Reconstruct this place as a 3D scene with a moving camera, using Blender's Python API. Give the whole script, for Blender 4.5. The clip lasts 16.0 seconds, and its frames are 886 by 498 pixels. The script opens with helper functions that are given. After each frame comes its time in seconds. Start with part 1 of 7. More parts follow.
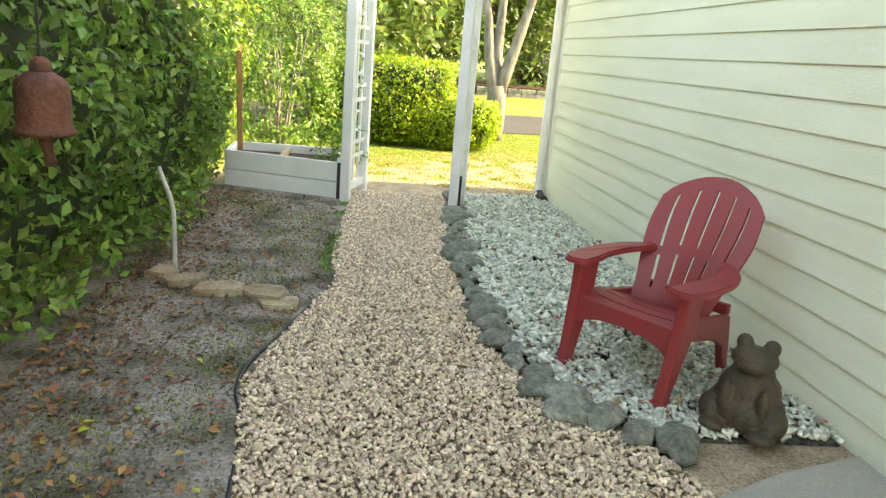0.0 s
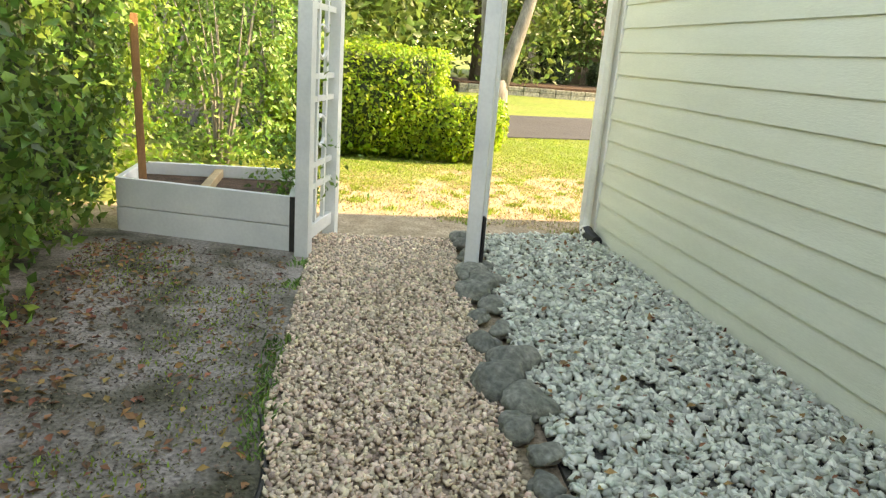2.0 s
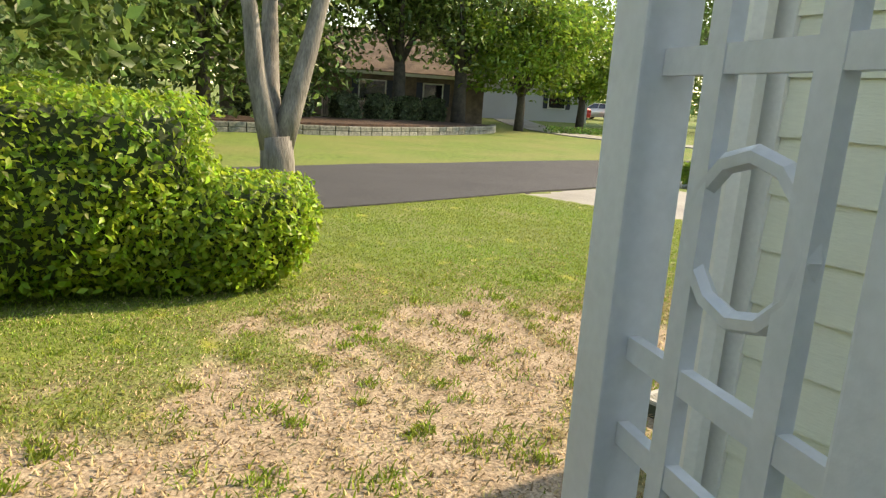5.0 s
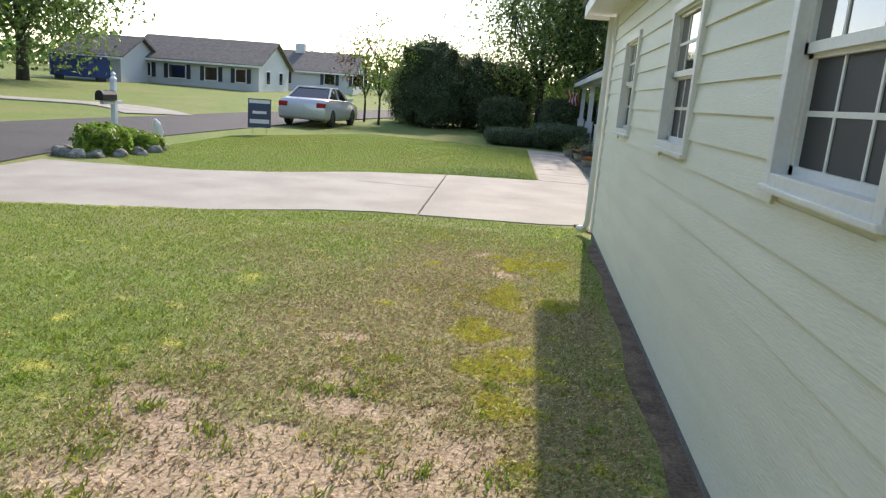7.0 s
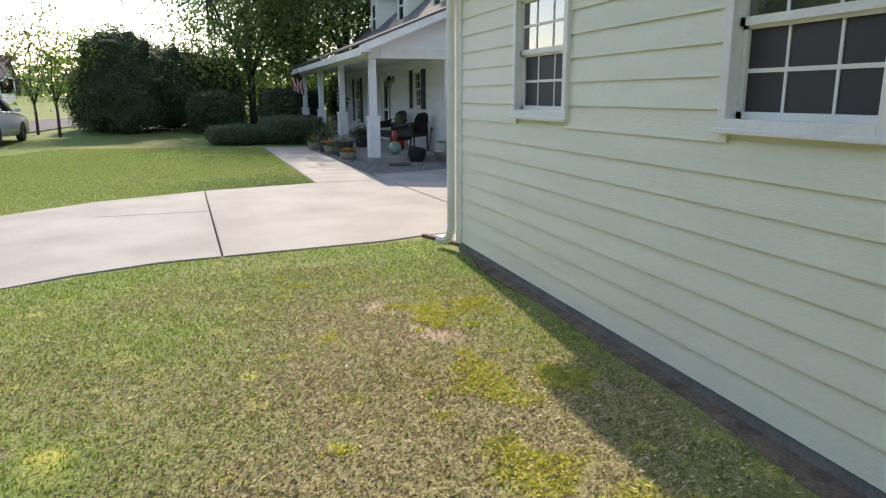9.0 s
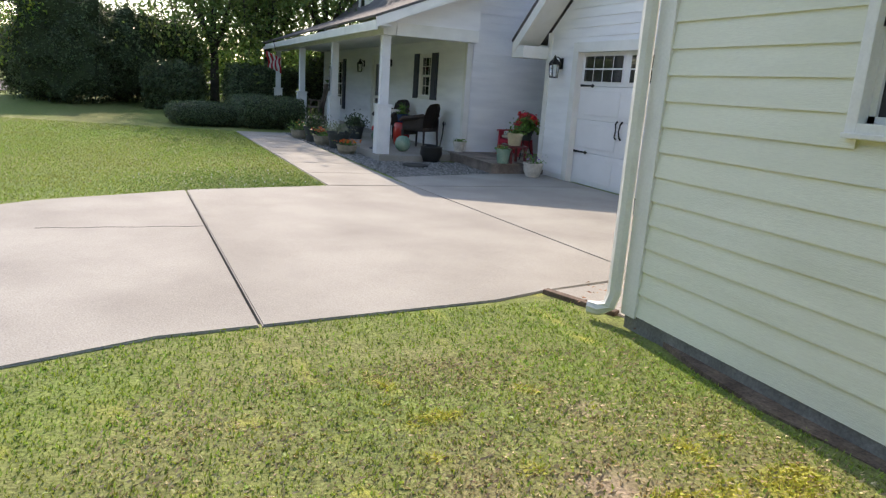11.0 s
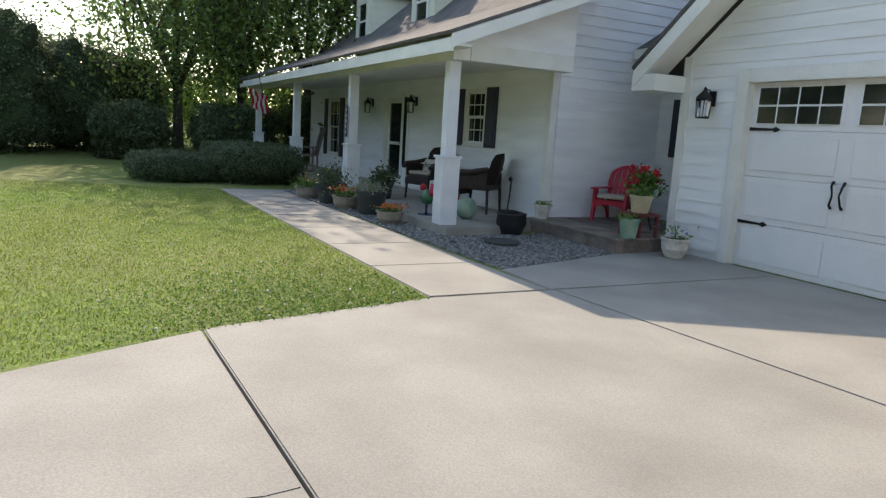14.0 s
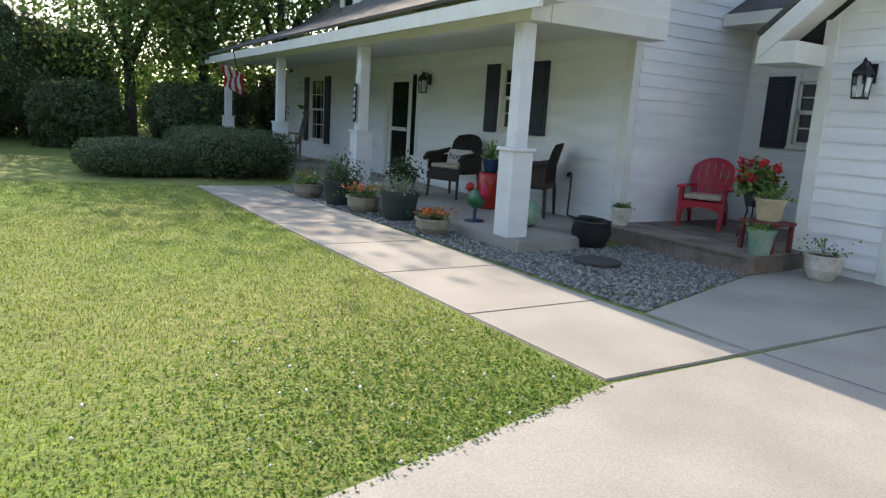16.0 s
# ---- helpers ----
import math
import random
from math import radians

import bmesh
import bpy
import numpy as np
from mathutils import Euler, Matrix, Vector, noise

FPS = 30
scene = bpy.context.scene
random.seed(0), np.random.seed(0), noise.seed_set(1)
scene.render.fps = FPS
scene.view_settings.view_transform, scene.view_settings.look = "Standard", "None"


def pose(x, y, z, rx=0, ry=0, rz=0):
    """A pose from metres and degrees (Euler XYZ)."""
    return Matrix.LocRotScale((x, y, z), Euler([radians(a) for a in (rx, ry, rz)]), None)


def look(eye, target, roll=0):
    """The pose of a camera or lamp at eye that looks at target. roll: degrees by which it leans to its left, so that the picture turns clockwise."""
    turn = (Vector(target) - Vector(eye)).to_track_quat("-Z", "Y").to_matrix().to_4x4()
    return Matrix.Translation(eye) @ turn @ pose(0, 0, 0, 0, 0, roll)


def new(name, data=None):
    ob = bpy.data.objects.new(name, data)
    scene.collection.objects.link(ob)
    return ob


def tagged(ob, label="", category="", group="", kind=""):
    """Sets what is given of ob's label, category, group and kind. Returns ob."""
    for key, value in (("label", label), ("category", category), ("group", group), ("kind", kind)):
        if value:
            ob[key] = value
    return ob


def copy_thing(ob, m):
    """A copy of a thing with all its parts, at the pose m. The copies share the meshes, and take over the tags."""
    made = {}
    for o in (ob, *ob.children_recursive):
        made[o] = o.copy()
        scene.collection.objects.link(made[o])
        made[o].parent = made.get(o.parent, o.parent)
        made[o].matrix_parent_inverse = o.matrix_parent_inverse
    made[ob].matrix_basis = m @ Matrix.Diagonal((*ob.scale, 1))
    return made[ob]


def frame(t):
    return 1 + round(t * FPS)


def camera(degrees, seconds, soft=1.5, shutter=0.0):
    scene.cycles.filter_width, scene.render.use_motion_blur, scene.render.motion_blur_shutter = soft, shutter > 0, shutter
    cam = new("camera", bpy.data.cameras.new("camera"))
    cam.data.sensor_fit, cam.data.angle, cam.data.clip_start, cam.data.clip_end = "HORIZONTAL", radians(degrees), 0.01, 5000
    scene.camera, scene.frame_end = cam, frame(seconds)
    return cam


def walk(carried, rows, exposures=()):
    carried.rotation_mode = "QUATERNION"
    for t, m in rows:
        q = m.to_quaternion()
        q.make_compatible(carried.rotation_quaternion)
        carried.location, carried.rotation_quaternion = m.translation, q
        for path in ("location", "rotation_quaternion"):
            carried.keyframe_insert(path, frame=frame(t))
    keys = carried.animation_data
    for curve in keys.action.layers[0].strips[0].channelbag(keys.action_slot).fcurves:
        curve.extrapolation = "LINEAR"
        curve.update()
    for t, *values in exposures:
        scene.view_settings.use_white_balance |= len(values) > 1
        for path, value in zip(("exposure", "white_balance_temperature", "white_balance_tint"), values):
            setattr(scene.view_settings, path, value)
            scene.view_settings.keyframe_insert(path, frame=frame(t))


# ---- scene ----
cam = camera(66.0, 16.0, soft=1.3)
ROWS = [
    (0, (-2.240, -7.557, 1.487), (-1.958, -5.654, 0.940), 4.9),
    (0.5, (-2.245, -6.927, 1.432), (-1.870, -5.052, 0.847), 4.2),
    (1, (-2.295, -6.321, 1.358), (-1.844, -4.454, 0.800), 4.2),
    (1.5, (-2.318, -5.752, 1.359), (-1.844, -3.889, 0.806), 4.6),
    (2, (-2.151, -5.077, 1.309), (-1.801, -3.185, 0.763), 4.5),
    (2.5, (-2.050, -4.404, 1.317), (-1.665, -2.519, 0.771), 4.5),
    (3, (-1.999, -3.786, 1.288), (-1.541, -1.889, 0.847), 4.7),
    (3.2, (-1.987, -3.518, 1.278), (-1.527, -1.616, 0.864), 4.9),
    (5.3, (-1.795, -0.840, 1.480), (-0.559, 0.660, 1.025), 3.8),
    (5.5, (-1.715, -0.560, 1.458), (-0.351, 0.818, 0.973), 4.0),
    (6, (-1.388, -0.044, 1.460), (0.293, 0.936, 0.996), 3.4),
    (6.5, (-1.002, 0.395, 1.458), (0.849, 0.995, 0.996), 4.3),
    (7, (-0.570, 0.848, 1.449), (1.369, 1.069, 1.012), 4.4),
    (7.5, (-0.069, 1.231, 1.445), (1.884, 1.154, 1.022), 4.3),
    (8, (0.414, 1.579, 1.443), (2.343, 1.280, 1.010), 2.2),
    (8.2, (0.619, 1.711, 1.438), (2.534, 1.335, 1.000), 1.3),
    (10.3, (3.252, 2.611, 1.309), (5.026, 1.814, 0.843), 2.5),
    (10.5, (3.553, 2.652, 1.317), (5.326, 1.865, 0.830), 3.8),
    (11, (4.289, 2.707, 1.307), (6.081, 1.946, 0.849), 3.9),
    (11.5, (5.015, 2.771, 1.301), (6.784, 1.942, 0.873), 3.3),
    (12, (5.738, 2.828, 1.288), (7.491, 1.964, 0.866), 4.1),
    (12.5, (6.489, 2.915, 1.258), (8.244, 2.042, 0.864), 3.1),
    (13, (7.225, 2.963, 1.268), (8.978, 2.071, 0.909), 3.4),
    (13.5, (7.852, 3.017, 1.267), (9.609, 2.128, 0.919), 3.4),
    (14, (8.525, 2.985, 1.243), (10.283, 2.091, 0.908), 3.5),
    (14.5, (9.196, 3.032, 1.223), (10.963, 2.149, 0.911), 3.1),
    (15, (9.812, 3.010, 1.202), (11.557, 2.082, 0.898), 2.8),
    (15.5, (10.397, 3.039, 1.214), (12.117, 2.074, 0.882), 2.7),
    (16, (10.999, 3.080, 1.192), (12.681, 2.065, 0.818), 3.5),
]
EXPOSURES = [(0, 3.05, 12400, 12), (3.0, 2.4, 11800, 14), (5.3, 1.5, 8900, 12), (7.0, 1.22, 7300, 17), (10.3, 1.28, 7400, 19), (13.3, 1.17, 7600, 14), (16, 1.6, 7700, 15)]
walk(cam, [(t, look(e, g, r)) for t, e, g, r in ROWS], EXPOSURES)

# ---- light ----
SUN_EL, SUN_AZ = 36.0, 4.5   # sun stands over +x, a little to -y
world = bpy.data.worlds.new("sky")
scene.world = world
world.use_nodes = True
wn = world.node_tree.nodes
sky = wn.new("ShaderNodeTexSky")
sky.sky_type = "NISHITA"
sky.sun_disc = False
sky.sun_elevation = radians(SUN_EL)
sky.sun_rotation = radians(90 + SUN_AZ)
sky.air_density, sky.dust_density, sky.ozone_density = 1.0, 0.45, 1.0
wn["Background"].inputs[1].default_value = 0.15
world.node_tree.links.new(sky.outputs[0], wn["Background"].inputs[0])
sd = bpy.data.lights.new("sun", "SUN")
sd.energy, sd.angle, sd.color = 2.35, radians(0.6), (1.0, 0.93, 0.82)
so = new("sun", sd)
SUN_DIR = Vector((math.cos(radians(SUN_EL)) * math.cos(radians(SUN_AZ)), -math.cos(radians(SUN_EL)) * math.sin(radians(SUN_AZ)), math.sin(radians(SUN_EL))))
so.matrix_world = look(SUN_DIR * 60, (0, 0, 0))


# ---- materials ----
def mat(name, col, rough=0.6, var=0.15, scale=6.0, bump=0.15, metal=0.0, col2=None, fine=60.0, wear=0.5, spec=0.5, island=0.0, objvar=0.0, stretch=(1, 1, 1), trans=0.0):
    """A surface with variation at two scales, grain and relief."""
    m = bpy.data.materials.new(name)
    m.use_nodes = True
    nt = m.node_tree
    n, l = nt.nodes, nt.links
    b = n["Principled BSDF"]
    b.inputs["Roughness"].default_value = rough
    b.inputs["Metallic"].default_value = metal
    b.inputs["Specular IOR Level"].default_value = spec
    tc = n.new("ShaderNodeTexCoord")
    mp = n.new("ShaderNodeMapping")
    mp.inputs["Scale"].default_value = stretch
    l.new(tc.outputs["Object"], mp.inputs[0])
    n1, n2 = n.new("ShaderNodeTexNoise"), n.new("ShaderNodeTexNoise")
    n1.inputs["Scale"].default_value, n1.inputs["Detail"].default_value = scale, 5
    n2.inputs["Scale"].default_value, n2.inputs["Detail"].default_value = fine, 4
    l.new(mp.outputs[0], n1.inputs["Vector"])
    l.new(mp.outputs[0], n2.inputs["Vector"])
    r = n.new("ShaderNodeValToRGB")
    c2 = col2 or tuple(c * (1 - var * 1.6) for c in col)
    r.color_ramp.elements[0].color, r.color_ramp.elements[0].position = (*c2, 1), 0.5 - wear * 0.4
    r.color_ramp.elements[1].color, r.color_ramp.elements[1].position = (*col, 1), 0.5 + wear * 0.25
    l.new(n1.outputs[0], r.inputs[0])
    hv = n.new("ShaderNodeHueSaturation")
    l.new(r.outputs[0], hv.inputs["Color"])
    val = n.new("ShaderNodeMapRange")
    val.inputs[3].default_value, val.inputs[4].default_value = 1 - var, 1 + var
    val.inputs[1].default_value, val.inputs[2].default_value = 0.25, 0.75
    l.new(n2.outputs[0], val.inputs[0])
    last = val.outputs[0]
    src = None
    if island:
        src = n.new("ShaderNodeNewGeometry").outputs["Random Per Island"]
        amt = island
    elif objvar:
        src = n.new("ShaderNodeObjectInfo").outputs["Random"]
        amt = objvar
    if src:
        mr = n.new("ShaderNodeMapRange")
        mr.inputs[3].default_value, mr.inputs[4].default_value = 1 - amt, 1 + amt
        l.new(src, mr.inputs[0])
        mu = n.new("ShaderNodeMath")
        mu.operation = "MULTIPLY"
        l.new(last, mu.inputs[0])
        l.new(mr.outputs[0], mu.inputs[1])
        last = mu.outputs[0]
        mh = n.new("ShaderNodeMapRange")
        mh.inputs[3].default_value, mh.inputs[4].default_value = 0.5 - amt * 0.06, 0.5 + amt * 0.06
        sh = n.new("ShaderNodeMath")
        sh.operation = "FRACT"
        s7 = n.new("ShaderNodeMath")
        s7.operation = "MULTIPLY"
        s7.inputs[1].default_value = 7.31
        l.new(src, s7.inputs[0])
        l.new(s7.outputs[0], sh.inputs[0])
        l.new(sh.outputs[0], mh.inputs[0])
        l.new(mh.outputs[0], hv.inputs["Hue"])
    l.new(last, hv.inputs["Value"])
    l.new(hv.outputs[0], b.inputs["Base Color"])
    if bump:
        bp = n.new("ShaderNodeBump")
        bp.inputs["Strength"].default_value, bp.inputs["Distance"].default_value = bump, 0.01
        l.new(n2.outputs[0], bp.inputs["Height"])
        l.new(bp.outputs[0], b.inputs["Normal"])
    if trans:
        tr = n.new("ShaderNodeBsdfTranslucent")
        l.new(hv.outputs[0], tr.inputs[0])
        mx = n.new("ShaderNodeMixShader")
        mx.inputs[0].default_value = trans
        l.new(b.outputs[0], mx.inputs[1])
        l.new(tr.outputs[0], mx.inputs[2])
        l.new(mx.outputs[0], n["Material Output"].inputs[0])
    return m


def plain(name, col, rough=0.5, metal=0.0, spec=0.5):
    return mat(name, col, rough, var=0.06, scale=12, bump=0.04, metal=metal, spec=spec)


SIDING = mat("painted_siding", (0.78, 0.79, 0.65), 0.55, var=0.04, scale=1.2, bump=0.25, fine=30, stretch=(1, 1, 6), col2=(0.72, 0.73, 0.585), objvar=0.02)
WHITESID = mat("white_siding", (0.88, 0.89, 0.88), 0.55, var=0.04, scale=1.2, bump=0.25, fine=30, stretch=(1, 1, 6), col2=(0.78, 0.79, 0.79), objvar=0.02)
TRIM = mat("white_trim", (0.80, 0.80, 0.75), 0.45, var=0.05, scale=3, bump=0.08, col2=(0.72, 0.72, 0.66))
SOFFIT = mat("soffit_paint", (0.78, 0.78, 0.74), 0.6, var=0.04)
FOUND = mat("foundation_block", (0.22, 0.22, 0.20), 0.9, var=0.25, scale=4, bump=0.5)
SHINGLE = mat("roof_shingle", (0.13, 0.12, 0.115), 0.9, var=0.35, scale=3, bump=0.6, fine=45, col2=(0.08, 0.078, 0.075), objvar=0.2)
CONCRETE = mat("concrete", (0.36, 0.345, 0.305), 0.85, var=0.16, scale=1.1, bump=0.35, fine=90, col2=(0.26, 0.245, 0.215), wear=0.6, objvar=0.03)
ASPHALT = mat("asphalt", (0.060, 0.059, 0.062), 0.85, var=0.35, scale=0.6, bump=0.6, fine=180, col2=(0.045, 0.045, 0.047))
WOODW = mat("white_painted_wood", (0.78, 0.80, 0.81), 0.45, var=0.05, scale=3, bump=0.12, fine=50, col2=(0.66, 0.69, 0.71))
STAKE = mat("cedar_stake", (0.42, 0.20, 0.09), 0.7, var=0.25, scale=4, bump=0.3, stretch=(6, 6, 1))
REDPL = mat("red_plastic", (0.32, 0.035, 0.04), 0.42, var=0.12, scale=5, bump=0.08, fine=90, col2=(0.26, 0.04, 0.045))
REDPAINT = mat("red_paint", (0.5, 0.02, 0.045), 0.45, var=0.1, scale=5, bump=0.08)
RUST = mat("rusted_iron", (0.20, 0.075, 0.045), 0.75, var=0.35, scale=9, bump=0.5, metal=0.3, col2=(0.10, 0.04, 0.03))
FROGM = mat("weathered_resin", (0.040, 0.036, 0.024), 0.6, var=0.4, scale=7, bump=0.6, col2=(0.085, 0.048, 0.026), wear=0.7)
ROCKM = mat("border_rock", (0.27, 0.27, 0.23), 0.9, var=0.45, scale=9, bump=0.9, fine=45, col2=(0.12, 0.13, 0.11), objvar=0.25)
FLAG = mat("flagstone", (0.42, 0.35, 0.25), 0.85, var=0.25, scale=8, bump=0.6, fine=40, col2=(0.30, 0.17, 0.10), objvar=0.2)
PEBBLE = mat("tan_pebble", (0.82, 0.66, 0.50), 0.6, var=0.12, scale=20, bump=0.1, island=0.42, col2=(0.60, 0.44, 0.32))
WSTONE = mat("pale_green_stone", (0.74, 0.74, 0.65), 0.65, var=0.12, scale=20, bump=0.2, island=0.38, col2=(0.45, 0.50, 0.42))
GSTONE = mat("grey_gravel", (0.30, 0.30, 0.285), 0.7, var=0.12, scale=20, bump=0.2, island=0.5, col2=(0.17, 0.17, 0.165))
DIRTBED = mat("garden_soil", (0.32, 0.28, 0.25), 0.95, var=0.5, scale=3.2, bump=1.0, fine=55, col2=(0.09, 0.085, 0.055), wear=0.35)
LEAFD = mat("hedge_leaf", (0.20, 0.36, 0.08), 0.4, var=0.15, scale=1.6, bump=0.0, island=0.55, trans=0.4, col2=(0.08, 0.17, 0.035))
HEDGEB = mat("clipped_hedge_leaf", (0.33, 0.48, 0.06), 0.4, var=0.15, scale=1.3, bump=0.0, island=0.5, trans=0.6, col2=(0.20, 0.34, 0.045))
LEAFB = mat("bright_leaf", (0.21, 0.33, 0.05), 0.4, var=0.15, scale=1.3, bump=0.0, island=0.45, trans=0.5, col2=(0.15, 0.27, 0.04))
LEAFO = mat("tree_leaf", (0.17, 0.26, 0.075), 0.45, var=0.15, scale=1, bump=0.0, island=0.5, trans=0.5, col2=(0.10, 0.17, 0.045))
LEAFK = mat("dark_shrub_leaf", (0.11, 0.16, 0.075), 0.4, var=0.2, scale=1, bump=0.0, island=0.55, trans=0.45)
# near-black green: shade deep between the leaves, put into the colour
HEDGESHADE = mat("hedge_inner_shade", (0.04, 0.06, 0.022), 0.95, var=0.3)
YELLOW = mat("yellow_blade", (0.62, 0.61, 0.09), 0.6, var=0.2, scale=1, bump=0.0, island=0.3, trans=0.3)
GRASS = mat("grass_blade", (0.23, 0.365, 0.045), 0.55, var=0.2, scale=0.7, bump=0.0, island=0.45, trans=0.35, col2=(0.28, 0.33, 0.06))
STRAW = mat("dry_blade", (0.58, 0.47, 0.27), 0.7, var=0.2, scale=1, bump=0.0, island=0.5, trans=0.2, col2=(0.38, 0.28, 0.14))
LITTER = mat("fallen_leaf", (0.30, 0.15, 0.06), 0.7, var=0.2, scale=1, bump=0.0, island=0.6, col2=(0.20, 0.09, 0.04))
BARK = mat("grey_bark", (0.27, 0.25, 0.22), 0.9, var=0.3, scale=5, bump=0.8, fine=30, stretch=(2, 2, 0.5), col2=(0.13, 0.12, 0.10))
BARKD = mat("dark_bark", (0.09, 0.08, 0.07), 0.9, var=0.3, scale=5, bump=0.8, fine=30)
BLACK = mat("black_iron", (0.015, 0.015, 0.016), 0.4, var=0.1, scale=10, bump=0.1, metal=0.5)
BLACKP = plain("black_plastic", (0.02, 0.02, 0.022), 0.5)
SHUT = plain("black_shutter", (0.018, 0.023, 0.04), 0.5)
GREENB = plain("valve_box_green", (0.055, 0.07, 0.05), 0.7)
LIDG = mat("grey_lid", (0.46, 0.46, 0.42), 0.7, var=0.15, scale=8, bump=0.5, fine=80)
DOORW = mat("garage_door_white", (0.80, 0.80, 0.79), 0.4, var=0.04, scale=2, bump=0.05)
DARKG = mat("dark_pane", (0.012, 0.014, 0.016), 0.06, var=0.1, scale=3, bump=0.02, spec=0.9)
GLOSSG = mat("clear_upper_pane", (0.03, 0.032, 0.036), 0.03, var=0.1, scale=3, bump=0.01, spec=1.0)
SCREEN = mat("insect_screen", (0.030, 0.031, 0.034), 0.6, var=0.15, scale=4, bump=0.1, fine=200)
CURT = mat("drawn_blind", (0.62, 0.58, 0.64), 0.5, var=0.05, scale=3, bump=0.05)
WICK = mat("brown_wicker", (0.045, 0.028, 0.02), 0.55, var=0.4, scale=30, bump=0.9, fine=120)
CUSH = mat("cream_cushion", (0.55, 0.48, 0.36), 0.9, var=0.15, scale=20, bump=0.3)
TERRA = mat("stone_planter", (0.36, 0.31, 0.24), 0.85, var=0.2, scale=8, bump=0.4, col2=(0.22, 0.20, 0.16))
DARKPOT = mat("dark_planter", (0.035, 0.045, 0.045), 0.5, var=0.2, scale=8, bump=0.2)
WHITEPOT = mat("white_planter", (0.66, 0.63, 0.56), 0.7, var=0.15, scale=10, bump=0.2, col2=(0.45, 0.42, 0.36))
GREENPOT = mat("glazed_green_pot", (0.16, 0.30, 0.22), 0.25, var=0.2, scale=6, bump=0.05, col2=(0.30, 0.40, 0.30))
BLUEPOT = plain("glazed_blue_pot", (0.02, 0.05, 0.12), 0.2)
CREAMPOT = mat("cream_bucket", (0.55, 0.47, 0.30), 0.6, var=0.15)
PETALO = mat("orange_petal", (0.75, 0.16, 0.03), 0.5, var=0.1, island=0.3, bump=0)
PETALR = mat("red_petal", (0.62, 0.012, 0.035), 0.5, var=0.1, island=0.3, bump=0)
PETALP = mat("purple_petal", (0.30, 0.22, 0.55), 0.5, var=0.1, island=0.3, bump=0)
DECKW = mat("weathered_deck", (0.24, 0.20, 0.17), 0.8, var=0.25, scale=3, bump=0.3, fine=40, col2=(0.12, 0.09, 0.07), objvar=0.2)
CARP = mat("silver_paint", (0.62, 0.63, 0.63), 0.3, var=0.03, scale=3, bump=0.0, metal=0.25)
TYRE = plain("tyre", (0.02, 0.02, 0.02), 0.85)
TAIL = plain("tail_lamp", (0.35, 0.02, 0.02), 0.25)
BLUEC = mat("blue_steel", (0.012, 0.045, 0.22), 0.5, var=0.2, scale=0.8, bump=0.1)
GREYSID = mat("grey_siding", (0.50, 0.52, 0.53), 0.7, var=0.06, scale=0.5, bump=0.05)
BROWNS = mat("brown_brick", (0.22, 0.16, 0.12), 0.85, var=0.3, scale=3, bump=0.4)
TANROOF = mat("tan_shingle", (0.20, 0.145, 0.11), 0.9, var=0.3, scale=2, bump=0.4)
FENCEW = mat("weathered_picket", (0.34, 0.26, 0.19), 0.85, var=0.3, scale=2, bump=0.3, objvar=0.2)
MULCH = mat("mulch", (0.10, 0.055, 0.035), 0.95, var=0.5, scale=8, bump=0.9, fine=60)
CHROME = plain("brushed_metal", (0.5, 0.5, 0.5), 0.25, metal=1.0)
FLAGR = plain("flag_red", (0.5, 0.03, 0.05), 0.8)
FLAGW = plain("flag_white", (0.7, 0.7, 0.68), 0.8)
FLAGB = plain("flag_blue", (0.02, 0.03, 0.14), 0.8)
SIGNB = plain("sign_blue", (0.04, 0.055, 0.12), 0.5)
GLASSM = bpy.data.materials.new("clear_glass")
GLASSM.use_nodes = True
GLOSSG.node_tree.nodes["Principled BSDF"].inputs["IOR"].default_value = 2.0
gb = GLASSM.node_tree.nodes["Principled BSDF"]
gb.inputs["Base Color"].default_value, gb.inputs["Roughness"].default_value = (0.9, 0.92, 0.92, 1), 0.03
gb.inputs["Transmission Weight"].default_value = 1.0


# ---- mesh helpers ----
def part(name, bm, material, parent=None, label="", smooth=False):
    me = bpy.data.meshes.new(name)
    if isinstance(bm, bmesh.types.BMesh):
        bm.to_mesh(me)
        bm.free()
    else:
        me.from_pydata(*bm)
    for m in (material if isinstance(material, (list, tuple)) else [material]):
        me.materials.append(m)
    if smooth:
        me.polygons.foreach_set("use_smooth", [True] * len(me.polygons))
    ob = new(name, me)
    ob.parent = parent
    if label:
        ob["label"] = label
    return ob


def thing(name, at, label, category, group="", rz=0.0, kind=""):
    ob = new(name)
    ob.empty_display_size = 0.1
    ob.matrix_world = pose(*at, 0, 0, rz)
    return tagged(ob, label, category, group, kind)


def box(x0, x1, y0, y1, z0, z1, bm=None, m=None, bevel=0.0):
    own = bmesh.new()
    vs = [own.verts.new((x, y, z)) for z in (z0, z1) for y in (y0, y1) for x in (x0, x1)]
    for f in ((0, 2, 3, 1), (4, 5, 7, 6), (0, 1, 5, 4), (2, 6, 7, 3), (0, 4, 6, 2), (1, 3, 7, 5)):
        own.faces.new([vs[i] for i in f])
    if bevel:
        bmesh.ops.bevel(own, geom=own.edges[:], offset=bevel, segments=2, affect="EDGES", profile=0.6)
    if m is not None:
        own.transform(m)
    if bm is None:
        return own
    me = bpy.data.meshes.new("t")
    own.to_mesh(me)
    own.free()
    bm.from_mesh(me)
    bpy.data.meshes.remove(me)
    return bm


